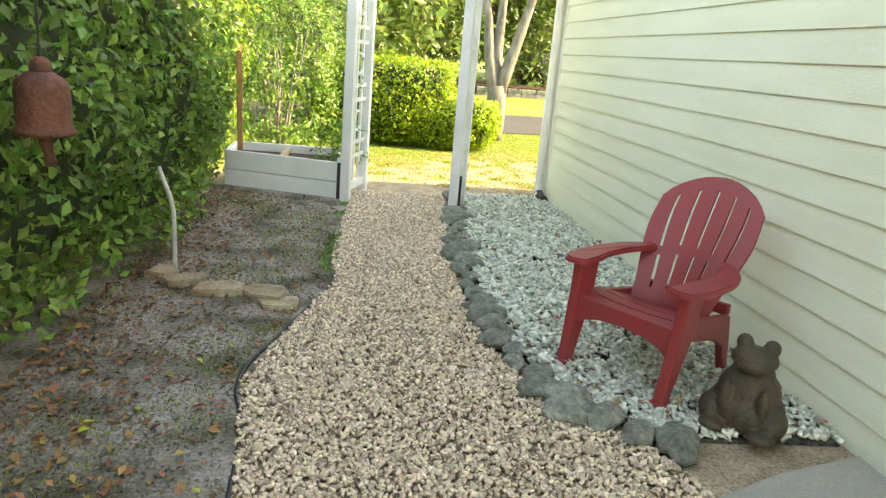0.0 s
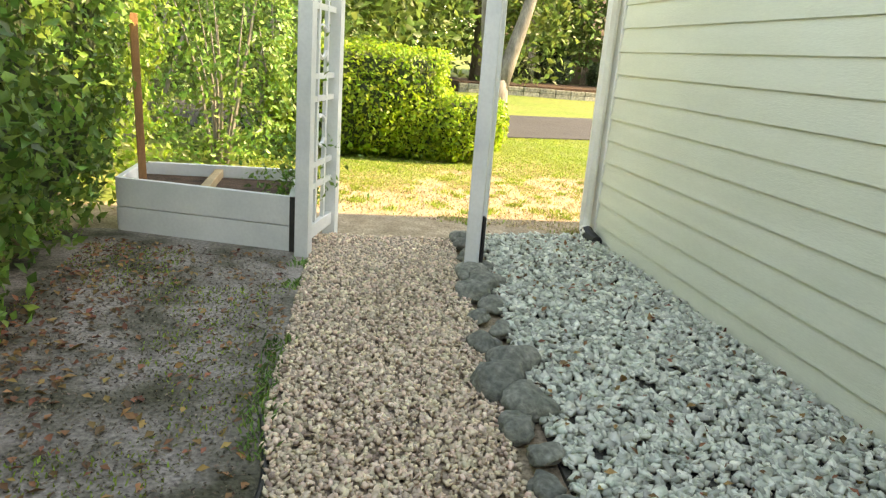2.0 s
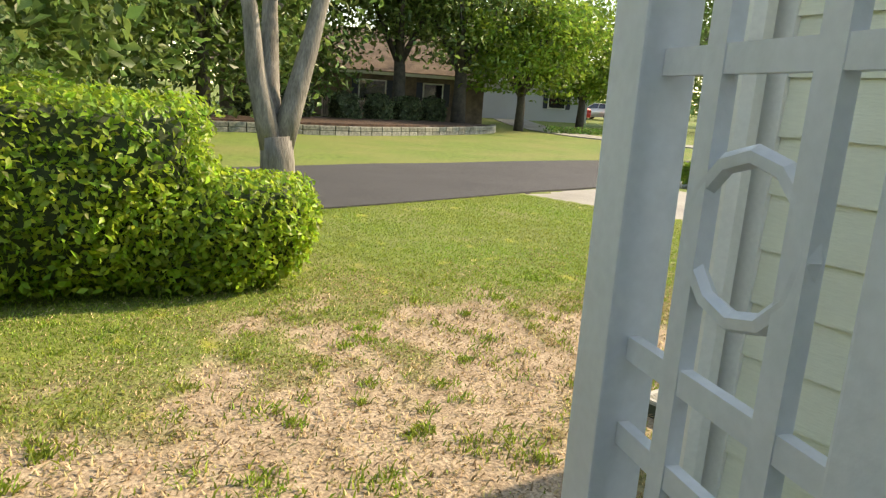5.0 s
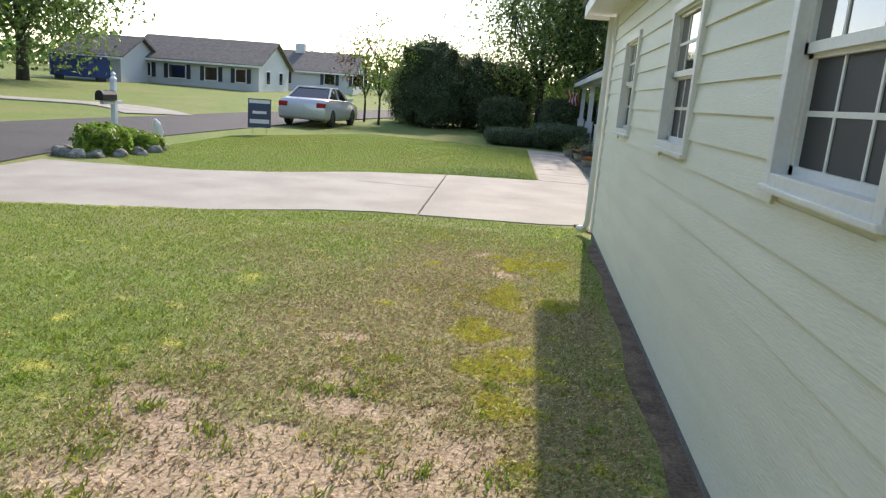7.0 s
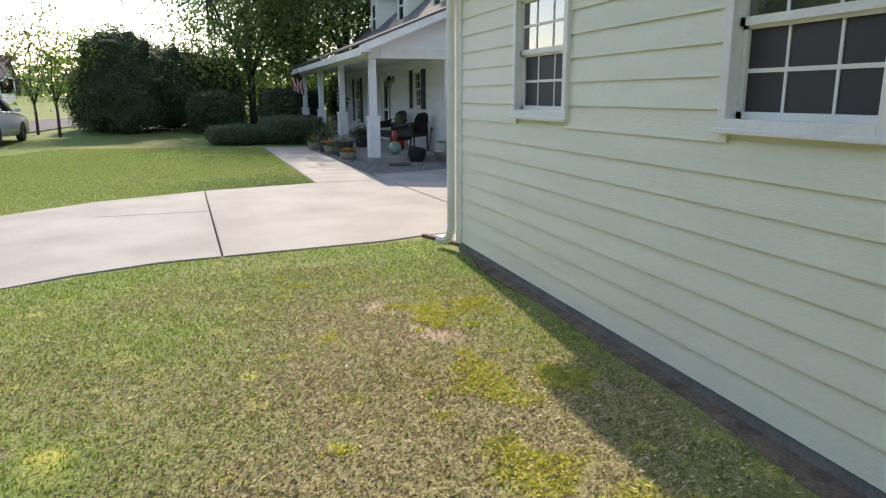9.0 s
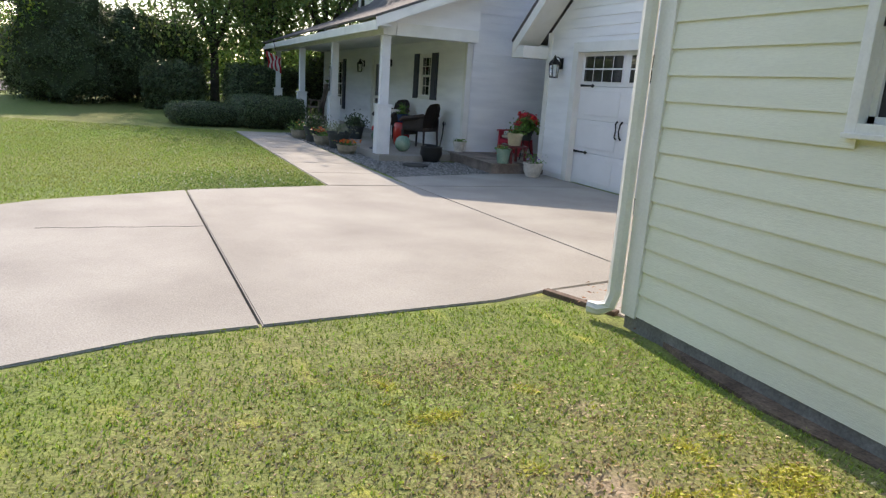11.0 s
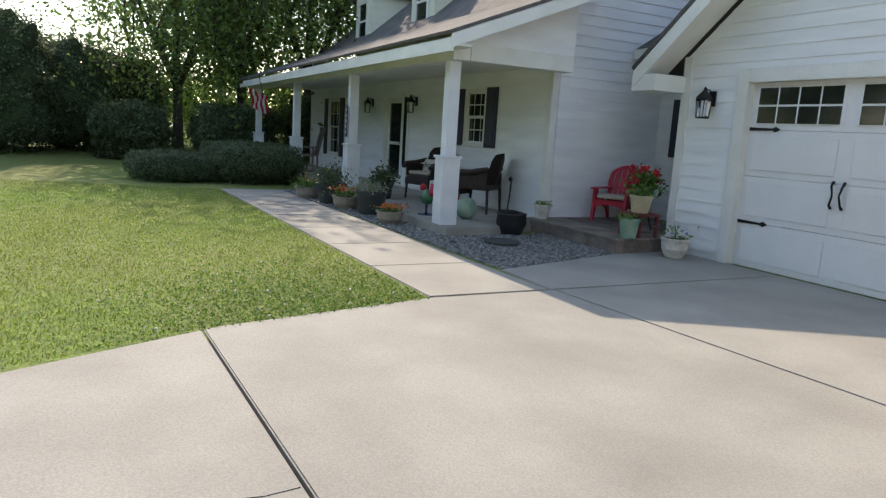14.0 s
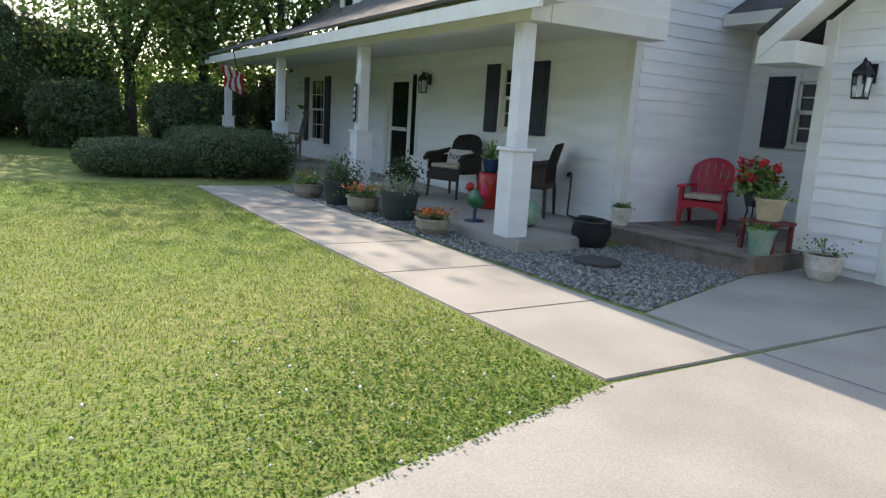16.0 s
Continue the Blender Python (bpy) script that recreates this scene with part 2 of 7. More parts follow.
def lathe(profile, seg=20, bm=None, m=None):
    """A turned body from (radius, height) pairs."""
    own = bmesh.new()
    rings = []
    for r, z in profile:
        if r < 1e-4:
            rings.append([own.verts.new((0, 0, z))])
        else:
            rings.append([own.verts.new((r * math.cos(2 * math.pi * k / seg), r * math.sin(2 * math.pi * k / seg), z)) for k in range(seg)])
    for a, b in zip(rings, rings[1:]):
        for k in range(seg):
            q = [a[k % len(a)], a[(k + 1) % len(a)], b[(k + 1) % len(b)], b[k % len(b)]]
            q = list(dict.fromkeys(q))
            if len(q) > 2:
                own.faces.new(q)
    for ring in (rings[0], rings[-1]):
        if len(ring) > 2:
            own.faces.new(ring)
    bmesh.ops.recalc_face_normals(own, faces=own.faces)
    if m is not None:
        own.transform(m)
    if bm is None:
        return own
    me = bpy.data.meshes.new("t")
    own.to_mesh(me)
    own.free()
    bm.from_mesh(me)
    bpy.data.meshes.remove(me)
    return bm


def tube(points, radii, seg=10, bm=None):
    """A round limb along points."""
    own = bm or bmesh.new()
    pts = [Vector(p) for p in points]
    rings = []
    side = Vector((1, 0.2, 0.1))
    for i, p in enumerate(pts):
        d = (pts[min(i + 1, len(pts) - 1)] - pts[max(i - 1, 0)]).normalized()
        u = d.cross(side)
        if u.length < 0.1:
            u = d.cross(Vector((0, 1, 0.3)))
        u.normalize()
        v = d.cross(u)
        r = radii[i] if hasattr(radii, "__len__") else radii
        rings.append([own.verts.new(p + (u * math.cos(2 * math.pi * k / seg) + v * math.sin(2 * math.pi * k / seg)) * r) for k in range(seg)])
    for a, b in zip(rings, rings[1:]):
        for k in range(seg):
            own.faces.new((a[k], b[k], b[(k + 1) % seg], a[(k + 1) % seg]))
    own.faces.new(rings[0])
    own.faces.new(rings[-1][::-1])
    return own


def slab_poly(pts, z0, z1, bm=None, bevel=0.0):
    own = bmesh.new()
    lo = [own.verts.new((x, y, z0)) for x, y in pts]
    hi = [own.verts.new((x, y, z1)) for x, y in pts]
    n = len(pts)
    top = own.faces.new(hi)
    own.faces.new(lo[::-1])
    for k in range(n):
        own.faces.new((lo[k], lo[(k + 1) % n], hi[(k + 1) % n], hi[k]))
    bmesh.ops.recalc_face_normals(own, faces=own.faces)
    if bevel:
        bmesh.ops.bevel(own, geom=list(top.edges), offset=bevel, segments=2, affect="EDGES")
    return own


def prism(profile, axis, a, b):
    """A (p, z) outline pushed along an axis from a to b; axis 'x': p is y, axis 'y': p is x."""
    own = bmesh.new()
    def vert(p, z, w):
        return own.verts.new((w, p, z) if axis == "x" else (p, w, z))
    A = [vert(p, z, a) for p, z in profile]
    B = [vert(p, z, b) for p, z in profile]
    own.faces.new(A)
    own.faces.new(B[::-1])
    n = len(A)
    for k in range(n):
        own.faces.new((A[k], B[k], B[(k + 1) % n], A[(k + 1) % n]))
    bmesh.ops.recalc_face_normals(own, faces=own.faces)
    return own


def inside(x, y, poly):
    c = np.zeros(np.shape(x), bool)
    j = len(poly) - 1
    for i in range(len(poly)):
        xi, yi = poly[i]
        xj, yj = poly[j]
        hitc = ((yi > y) != (yj > y)) & (x < (xj - xi) * (y - yi) / (yj - yi + 1e-12) + xi)
        c ^= hitc
        j = i
    return c


def smooth(a, b, v):
    k = np.clip((v - a) / (b - a), 0, 1)
    return k * k * (3 - 2 * k)


rng = np.random.default_rng(7)


def leaves(centres, size, normals=None, spread=0.9, aspect=0.55, flop=0.5):
    """Many small pointed leaves, each two bent quads, at the given centres."""
    n = len(centres)
    d = rng.normal(size=(n, 3))
    if normals is not None:
        d = d * spread + normals
    d /= np.linalg.norm(d, axis=1)[:, None] + 1e-9
    a = np.cross(d, rng.normal(size=(n, 3)))
    a /= np.linalg.norm(a, axis=1)[:, None] + 1e-9
    b = np.cross(d, a)
    s = (size * rng.uniform(0.6, 1.3, n))[:, None]
    p0, p2 = centres - a * s * 0.5, centres + a * s * 0.5 - d * s * 0.12
    p1, p3 = centres + b * s * aspect * 0.5 + d * s * 0.08, centres - b * s * aspect * 0.5 + d * s * 0.08
    v = np.stack([p0, p1, p2, p3], 1).reshape(-1, 3)
    f = np.arange(n * 4).reshape(-1, 4)
    f3 = np.concatenate([f[:, [0, 1, 2]], f[:, [0, 2, 3]]])
    return v.tolist(), [], f3.tolist()


def fast_mesh(name, verts, tris, material, parent=None, smooth_faces=False):
    me = bpy.data.meshes.new(name)
    me.vertices.add(len(verts))
    me.vertices.foreach_set("co", np.asarray(verts, np.float32).ravel())
    t = np.asarray(tris, np.int32)
    k = t.shape[1]
    me.loops.add(t.size)
    me.loops.foreach_set("vertex_index", t.ravel())
    me.polygons.add(len(t))
    me.polygons.foreach_set("loop_start", np.arange(0, t.size, k, dtype=np.int32))
    me.materials.append(material)
    me.update(calc_edges=True)
    if smooth_faces:
        me.polygons.foreach_set("use_smooth", [True] * len(t))
    ob = new(name, me)
    ob.parent = parent
    return ob


def leaf_mesh(name, centres, size, material, parent=None, normals=None, spread=0.9, aspect=0.55):
    v, _, f = leaves(np.asarray(centres), size, normals, spread, aspect)
    return fast_mesh(name, v, f, material, parent)


def stones(name, xy, z, size, flat, material, lift=0.3):
    """Loose small stones: rounded, uneven eight-cornered bodies lying every way."""
    n = len(xy)
    base = np.array([(-1, -1, -1), (1, -1, -1), (1, 1, -1), (-1, 1, -1), (-1, -1, 1), (1, -1, 1), (1, 1, 1), (-1, 1, 1)], float) * 0.62
    f = np.array([(0, 3, 2, 1), (4, 5, 6, 7), (0, 1, 5, 4), (1, 2, 6, 5), (2, 3, 7, 6), (3, 0, 4, 7)])
    v = base[None] * (1 + rng.uniform(-0.38, 0.3, (n, 8, 3)))
    s = size * rng.uniform(0.55, 1.25, n)
    v = v * np.stack([s * rng.uniform(0.7, 1.3, n), s * rng.uniform(0.6, 1.0, n), s * flat * rng.uniform(0.7, 1.3, n)], 1)[:, None]
    tilt = rng.normal(0, 0.35, (n, 2))
    v[:, :, 2] += v[:, :, 0] * tilt[:, :1] + v[:, :, 1] * tilt[:, 1:]
    a = rng.uniform(0, 6.28, n)
    c, sn = np.cos(a)[:, None], np.sin(a)[:, None]
    x, y = v[:, :, 0] * c - v[:, :, 1] * sn, v[:, :, 0] * sn + v[:, :, 1] * c
    v = np.stack([x + xy[:, :1], y + xy[:, 1:2], v[:, :, 2] + (z + rng.uniform(0, lift, n) * size)[:, None]], 2)
    return fast_mesh(name, v.reshape(-1, 3), (f[None] + np.arange(n)[:, None, None] * 8).reshape(-1, 4), material)


def scatter(poly, n):
    p = np.array(poly)
    lo, hi = p.min(0), p.max(0)
    q = rng.uniform(lo, hi, (n * 3, 2))
    q = q[inside(q[:, 0], q[:, 1], poly)]
    return q[:n]


def rock(at, size, material, parent, name="rock", seed=0, flat=0.6, rz=0.0):
    bm = bmesh.new()
    bmesh.ops.create_icosphere(bm, subdivisions=3, radius=1.0)
    for v in bm.verts:
        k = 1 + 0.45 * noise.noise(v.co * 1.1 + Vector((seed * 3.7, seed, 0))) + 0.18 * noise.noise(v.co * 3.1 + Vector((seed, 5, seed)))
        v.co = v.co * k
    bm.transform(Matrix.Diagonal((size[0], size[1], size[2], 1)))
    ob = part(name, bm, material, parent, smooth=True)
    ob.matrix_world = pose(*at, 0, 0, rz)
    return ob


# ---- plan (metres) ----
WX, GY, GX, HX = 7.62, -3.65, 15.1, 16.9      # wing end, garage front, garage corner, house end wall
PATH_L = [(-2.60, -9.5), (-2.58, -5.6), (-2.68, -4.7), (-2.55, -4.15), (-2.31, -3.3), (-2.34, -2.8), (-2.28, -1.6), (-2.2, -0.25)]
PATH_R = [(-1.2, -0.3), (-1.28, -1.2), (-1.40, -2.2), (-1.48, -3.2), (-1.46, -4.2), (-1.30, -4.9), (-0.95, -5.2), (-0.86, -5.5), (-0.86, -9.5)]
PEB_POLY = PATH_L + PATH_R
STONE_POLY = [(-0.04, -5.15), (-0.04, -0.05), (-0.95, -0.15), (-1.12, -1.2), (-1.25, -2.2), (-1.33, -3.2), (-1.32, -4.2), (-1.15, -4.85), (-0.85, -5.12)]
DRIVE = [(7.64, -3.64), (13.40, -3.64), (13.36, 0.6), (12.97, 2.3), (12.2, 3.9), (11.0, 5.2), (10.3, 6.4), (10.1, 7.6), (9.9, 8.9), (5.6, 8.25), (6.2, 6.4), (6.95, 4.7), (7.75, 3.4), (8.0, 2.75), (8.11, 1.8), (8.25, 0.6), (8.40, 0.12), (7.66, -0.12)]
WALK = [(13.40, 0.60), (22.3, 0.92), (22.4, -0.2), (13.42, -0.60)]
GRAVEL = [(14.3, -0.64), (22.3, -0.25), (22.3, -1.0), (16.4, -1.0), (16.4, -2.6), (14.9, -2.6)]


def ground_z(x, y):
    x, y = np.asarray(x, float), np.asarray(y, float)
    z = -0.05 - 0.04 * smooth(5.5, 8.0, x)
    z = np.where((y < 0.2) & (x < 0.2), -0.02 - 0.03 * smooth(-0.8, 0.2, y), z)
    d = np.hypot(x - 8, y - 4)
    return z + 0.02 * np.clip(d - 19, 0, 90)


# bare soil on the lawn: 1 where the grass has gone
def bare(x, y):
    """1 where the grass has gone: two worn zones broken up by noise, and a few small scars."""
    x, y = np.asarray(x, float), np.asarray(y, float)
    nz = np.array([noise.fractal(Vector((a * 2.0, b * 2.0, 0.6)), 1.0, 2.0, 5) for a, b in zip(x.ravel(), y.ravel())]).reshape(x.shape)
    zone = np.exp(-(((x - 0.85) / 2.1) ** 2 + ((y - 1.95) / 1.45) ** 2) ** 1.5)
    zone = np.maximum(zone, 1.15 * np.exp(-(((x + 1.2) / 1.7) ** 2 + ((y - 1.0) / 1.15) ** 2) ** 2))
    for a, b, r in ((4.5, 1.3, 0.28), (4.0, 0.32, 0.3), (6.1, 1.2, 0.3), (5.3, 0.9, 0.22), (6.6, 0.75, 0.35)):
        zone = np.maximum(zone, 0.75 * np.exp(-((x - a) ** 2 + (y - b) ** 2) / (r * r)))
    return np.clip((zone * 0.95 + nz * 0.62 - 0.48) / 0.26, 0, 1)


def worn(p):
    """1 where straw outweighs green: the sunny middle of the near lawn, in drifts."""
    x, y = p[:, 0], p[:, 1]
    d = np.array([noise.noise(Vector((a * 1.1, b * 1.1, 4.0))) + 0.5 * noise.noise(Vector((a * 3.3, b * 3.3, 7.0))) for a, b in p])
    return np.clip(0.12 + np.exp(-(((x - 2.6) / 4.3) ** 2 + ((y - 1.35) / 1.4) ** 2) ** 1.5) + 0.5 * d, 0, 1)


MOSS = ((3.15, 0.86, 0.32), (3.7, 1.1, 0.2), (4.55, 0.92, 0.28), (4.45, 0.55, 0.18), (5.7, 0.86, 0.26), (5.8, 0.55, 0.2), (2.6, 0.85, 0.16))


def mossy(x, y):
    """1 inside the yellowed patches, ragged at their rims."""
    k = np.zeros(np.shape(x))
    for a, b, r in MOSS:
        k = np.maximum(k, np.exp(-((x - a) ** 2 + ((y - b) * 1.3) ** 2) / (r * r)))
    d = np.array([noise.noise(Vector((a * 6, b * 6, 2.0))) for a, b in zip(np.ravel(x), np.ravel(y))]).reshape(np.shape(x))
    return np.clip((k + 0.95 * d - 0.36) / 0.3, 0, 1)


def ground_sheet():
    near = np.concatenate([np.arange(-6, -3.01, 0.16), np.arange(-3, 6.99, 0.08), np.arange(7, 26.01, 0.16)])
    ax = np.concatenate([[-600, -250, -110, -60, -35, -22, -14, -10, -8], near, [28, 31, 35, 40, 47, 56, 70, 95, 140, 260, 600]])
    nearv = np.concatenate([np.arange(-11, -0.41, 0.16), np.arange(-0.4, 4.99, 0.08), np.arange(5, 10.01, 0.16)])
    ay = np.concatenate([[-500, -200, -80, -40, -22, -15], nearv, [11, 12.5, 14, 16, 18.5, 22, 27, 34, 44, 60, 90, 150, 300, 600]])
    X, Y = np.meshgrid(ax, ay)
    Z = ground_z(X, Y)
    lawn = (Y > -0.3) & (X > -9) & (X < 9) & (Y < 9)
    B = np.zeros_like(X)
    B[lawn] = bare(X[lawn], Y[lawn])
    B = np.where((Y < 0.85 + 0.1 * np.sin(X * 5)) & (X < 0.1), 1.0, B)
    Z -= 0.012 * B
    slab = np.ones_like(X, bool)
    for dx, dy in ((0.2, 0), (-0.2, 0), (0, 0.2), (0, -0.2)):
        slab &= inside(X + dx, Y + dy, DRIVE) | inside(X + dx, Y + dy, WALK)
    Z = np.where(slab, Z - 0.12, Z)
    h, w = X.shape
    v = np.stack([X, Y, Z], 2).reshape(-1, 3)
    i = np.arange((h - 1) * w).reshape(h - 1, w)[:, :-1].ravel()
    f = np.stack([i, i + 1, i + w + 1, i + w], 1)
    ob = fast_mesh("ground", v, f, None, smooth_faces=True)
    at = ob.data.attributes.new("bare", "FLOAT", "POINT")
    at.data.foreach_set("value", B.ravel().astype(np.float32))
    W = np.zeros_like(X)
    W[lawn] = worn(np.stack([X[lawn], Y[lawn]], 1))
    K = np.zeros_like(X)
    K[lawn] = mossy(X[lawn], Y[lawn])
    for nm, val in (("worn", W), ("moss", K)):
        at = ob.data.attributes.new(nm, "FLOAT", "POINT")
        at.data.foreach_set("value", val.ravel().astype(np.float32))
    return ob


def ground_material():
    m = bpy.data.materials.new("lawn_ground")
    m.use_nodes = True
    n, l = m.node_tree.nodes, m.node_tree.links
    b = n["Principled BSDF"]
    b.inputs["Roughness"].default_value = 0.95
    tc = n.new("ShaderNodeTexCoord")
    def noi(sc, det=5):
        t = n.new("ShaderNodeTexNoise")
        t.inputs["Scale"].default_value, t.inputs["Detail"].default_value = sc, det
        l.new(tc.outputs["Object"], t.inputs["Vector"])
        return t.outputs[0]
    def ramp(src, a, ca, bb, cb):
        r = n.new("ShaderNodeValToRGB")
        r.color_ramp.elements[0].position, r.color_ramp.elements[0].color = a, (*ca, 1)
        r.color_ramp.elements[1].position, r.color_ramp.elements[1].color = bb, (*cb, 1)
        l.new(src, r.inputs[0])
        return r.outputs[0]
    def mix(f, a, c):
        x = n.new("ShaderNodeMix")
        x.data_type = "RGBA"
        l.new(f, x.inputs["Factor"])
        l.new(a, x.inputs["A"])
        l.new(c, x.inputs["B"])
        return x.outputs["Result"]
    grass = mix(ramp(noi(0.35), 0.42, (0, 0, 0), 0.62, (1, 1, 1)), ramp(noi(9), 0.3, (0.11, 0.18, 0.03), 0.7, (0.23, 0.33, 0.055)), ramp(noi(14), 0.3, (0.15, 0.19, 0.045), 0.7, (0.31, 0.33, 0.09)))
    soil = ramp(noi(7), 0.3, (0.36, 0.27, 0.18), 0.7, (0.58, 0.46, 0.33))
    at = n.new("ShaderNodeAttribute")
    at.attribute_name = "bare"
    dark = ramp(noi(60), 0.34, (0.30, 0.27, 0.24), 0.62, (1, 1, 1))
    def attr(nm):
        t = n.new("ShaderNodeAttribute")
        t.attribute_name = nm
        return t.outputs["Fac"]
    straw = ramp(noi(18), 0.35, (0.20, 0.19, 0.07), 0.65, (0.38, 0.34, 0.16))
    turf = mix(attr("worn"), grass, straw)
    turf = mix(attr("moss"), turf, ramp(noi(25), 0.3, (0.38, 0.37, 0.05), 0.7, (0.56, 0.56, 0.09)))
    col = mix(at.outputs["Fac"], turf, soil)
    mul = n.new("ShaderNodeMix")
    mul.data_type, mul.blend_type = "RGBA", "MULTIPLY"
    mul.inputs["Factor"].default_value = 0.68
    l.new(col, mul.inputs["A"])
    l.new(dark, mul.inputs["B"])
    l.new(mul.outputs["Result"], b.inputs["Base Color"])
    bp = n.new("ShaderNodeBump")
    bp.inputs["Strength"].default_value, bp.inputs["Distance"].default_value = 0.7, 0.02
    l.new(noi(45), bp.inputs["Height"])
    l.new(bp.outputs[0], b.inputs["Normal"])
    return m


ground = ground_sheet()
ground.data.materials[0] = ground_material()
tagged(ground, "patchy green lawn with straw-coloured and bare sandy spots", "ground", kind="structure")

def spline(pts, n=8):
    out = []
    P = [pts[0]] + list(pts) + [pts[-1]]
    for i in range(1, len(P) - 2):
        for k in range(n):
            t = k / n
            out.append(tuple(0.5 * (2 * P[i][c] + (P[i + 1][c] - P[i - 1][c]) * t + (2 * P[i - 1][c] - 5 * P[i][c] + 4 * P[i + 1][c] - P[i + 2][c]) * t * t
                                    + (3 * P[i][c] - P[i - 1][c] - 3 * P[i + 1][c] + P[i + 2][c]) * t ** 3) for c in range(2)))
    return out + [tuple(pts[-1])]


# garden soil bed and gravel beds
soil = part("soil_bed", slab_poly([(-3.9, -11)] + [(-2.5, -11)] + [(x + 0.02, y) for x, y in PATH_L[1:]] + [(-3.9, -0.25)], -0.06, -0.004), DIRTBED)
tagged(soil, "bare grey-brown garden soil with moss and fallen leaves", "soil bed", kind="structure")
pb = part("pebble_path", slab_poly(PEB_POLY, -0.06, -0.01), mat("pebble_base", (0.42, 0.32, 0.24), 0.9, var=0.5, scale=30, fine=90, bump=0.8))
tagged(pb, "curving garden path bed under tan pebbles", "path", kind="structure")
# bed colour is darkened to stand for shade in the gaps between stones
sb = part("stone_bed", slab_poly(STONE_POLY, -0.06, -0.012), mat("shaded_stone_base", (0.10, 0.095, 0.08), 0.9, var=0.5, scale=30, fine=90, bump=0.8))
tagged(sb, "bed under pale stones along the house wall", "gravel bed", kind="structure")
gvb = part("gravel_bed", slab_poly(GRAVEL, -0.14, -0.095), mat("gravel_base", (0.14, 0.14, 0.135), 0.9, var=0.5, scale=30, fine=90, bump=0.8))
tagged(gvb, "bed under grey gravel beside the porch", "gravel bed", kind="structure")

strip = part("soil_strip", slab_poly([(0.12, 0.0), (7.3, 0.0), (6.9, 0.10), (6.4, 0.14), (5.6, 0.08), (4.8, 0.13), (4.0, 0.10), (3.2, 0.17), (2.4, 0.12), (1.6, 0.18), (0.9, 0.13), (0.12, 0.2)], -0.3, -0.046), mat("damp_soil", (0.19, 0.14, 0.10), 0.95, var=0.45, scale=7, bump=0.9, fine=60, col2=(0.08, 0.055, 0.04)))
tagged(strip, "damp bare brown soil along the house wall", "soil bed", kind="structure")
edging = part("path_edging", tube([(x - 0.012, y, 0.004) for x, y in spline(PATH_L[:6])], 0.009, 6), BLACKP)
tagged(edging, "thin black plastic edging of the pebble path", "edging", kind="structure")

# ---- concrete, road ----
def clip_poly(pts, nx, ny, c):
    out = []
    for (x0, y0), (x1, y1) in zip(pts, pts[1:] + pts[:1]):
        a, b = nx * x0 + ny * y0 - c, nx * x1 + ny * y1 - c
        if a >= 0:
            out.append((x0, y0))
        if (a >= 0) != (b >= 0):
            k = a / (a - b)
            out.append((x0 + (x1 - x0) * k, y0 + (y1 - y0) * k))
    return out


drive = thing("driveway", (0, 0, 0), "pale weathered concrete driveway cut by dark joints", "driveway", kind="structure")
J = 0.009
jl = (0.047, -1.0, 0.047 * 8.1 - 2.2)      # slanting joint across the drive
jx = (0.07, -1.0, 0.07 * 13.4 + 0.62)    # joint in front of the garage
MAIN_ = clip_poly(clip_poly([(13.40, -3.64)] + DRIVE[2:-1] + [(8.62, -0.93), (8.95, -3.64)], -jx[0], -jx[1], -jx[2] + J), jl[0], jl[1], jl[2] + J)
pieces = [clip_poly(DRIVE, jx[0], jx[1], jx[2] + J), MAIN_,
          [(8.385, 0.10), (7.67, -0.13), (7.66, -0.96), (8.585, -0.93)],
          clip_poly(DRIVE, -jl[0], -jl[1], -jl[2] + J)]
for p in pieces:
    part("slab", slab_poly(p, -0.24, -0.075, bevel=0.008), CONCRETE, drive)
walkway = thing("walkway", (0, 0, 0), "pale concrete walkway of square slabs leading to the porch", "walkway", kind="structure")
for k in range(7):
    x0, x1 = 13.408 + k * 1.265, 13.408 + (k + 1) * 1.265 - J
    e0, e1 = 0.60 + (x0 - 13.4) * 0.036, 0.60 + (x1 - 13.4) * 0.036
    part("slab", slab_poly([(x0, e0), (x0, e0 - 1.18), (x1, e1 - 1.18), (x1, e1)], -0.24, -0.077, bevel=0.008), CONCRETE, walkway)
part("slab", slab_poly([(13.408, -0.595), (14.28, -0.615), (14.88, -2.6), (14.95, -3.64), (13.408, -3.64)], -0.24, -0.076, bevel=0.008), CONCRETE, drive)
crack = part("crack", tube([(10.81 + 0.015 * math.sin(k * 1.9), 3.7 - k * 0.135, -0.0745) for k in range(11)], 0.0022, 4), BLACKP, drive)
pad = part("stone_slab", slab_poly([(-0.84, -5.55), (-0.84, -8.0), (-0.06, -8.0), (-0.06, -5.28), (-0.5, -5.4)], -0.1, 0.015, bevel=0.01), CONCRETE)
tagged(pad, "worn concrete pad at the end of the stone bed", "slab", kind="structure")
edge = part("drive_edge_board", box(-0.30, 0.30, -0.03, 0.035, -0.14, -0.055, bevel=0.008), mat("rot_wood", (0.16, 0.11, 0.08), 0.9, var=0.4, scale=6, bump=0.6))
edge.matrix_world = pose(8.10, 0.03, 0, 0, 0, 22)
tagged(edge, "rotted timber edging board between lawn and drive", "edging board")


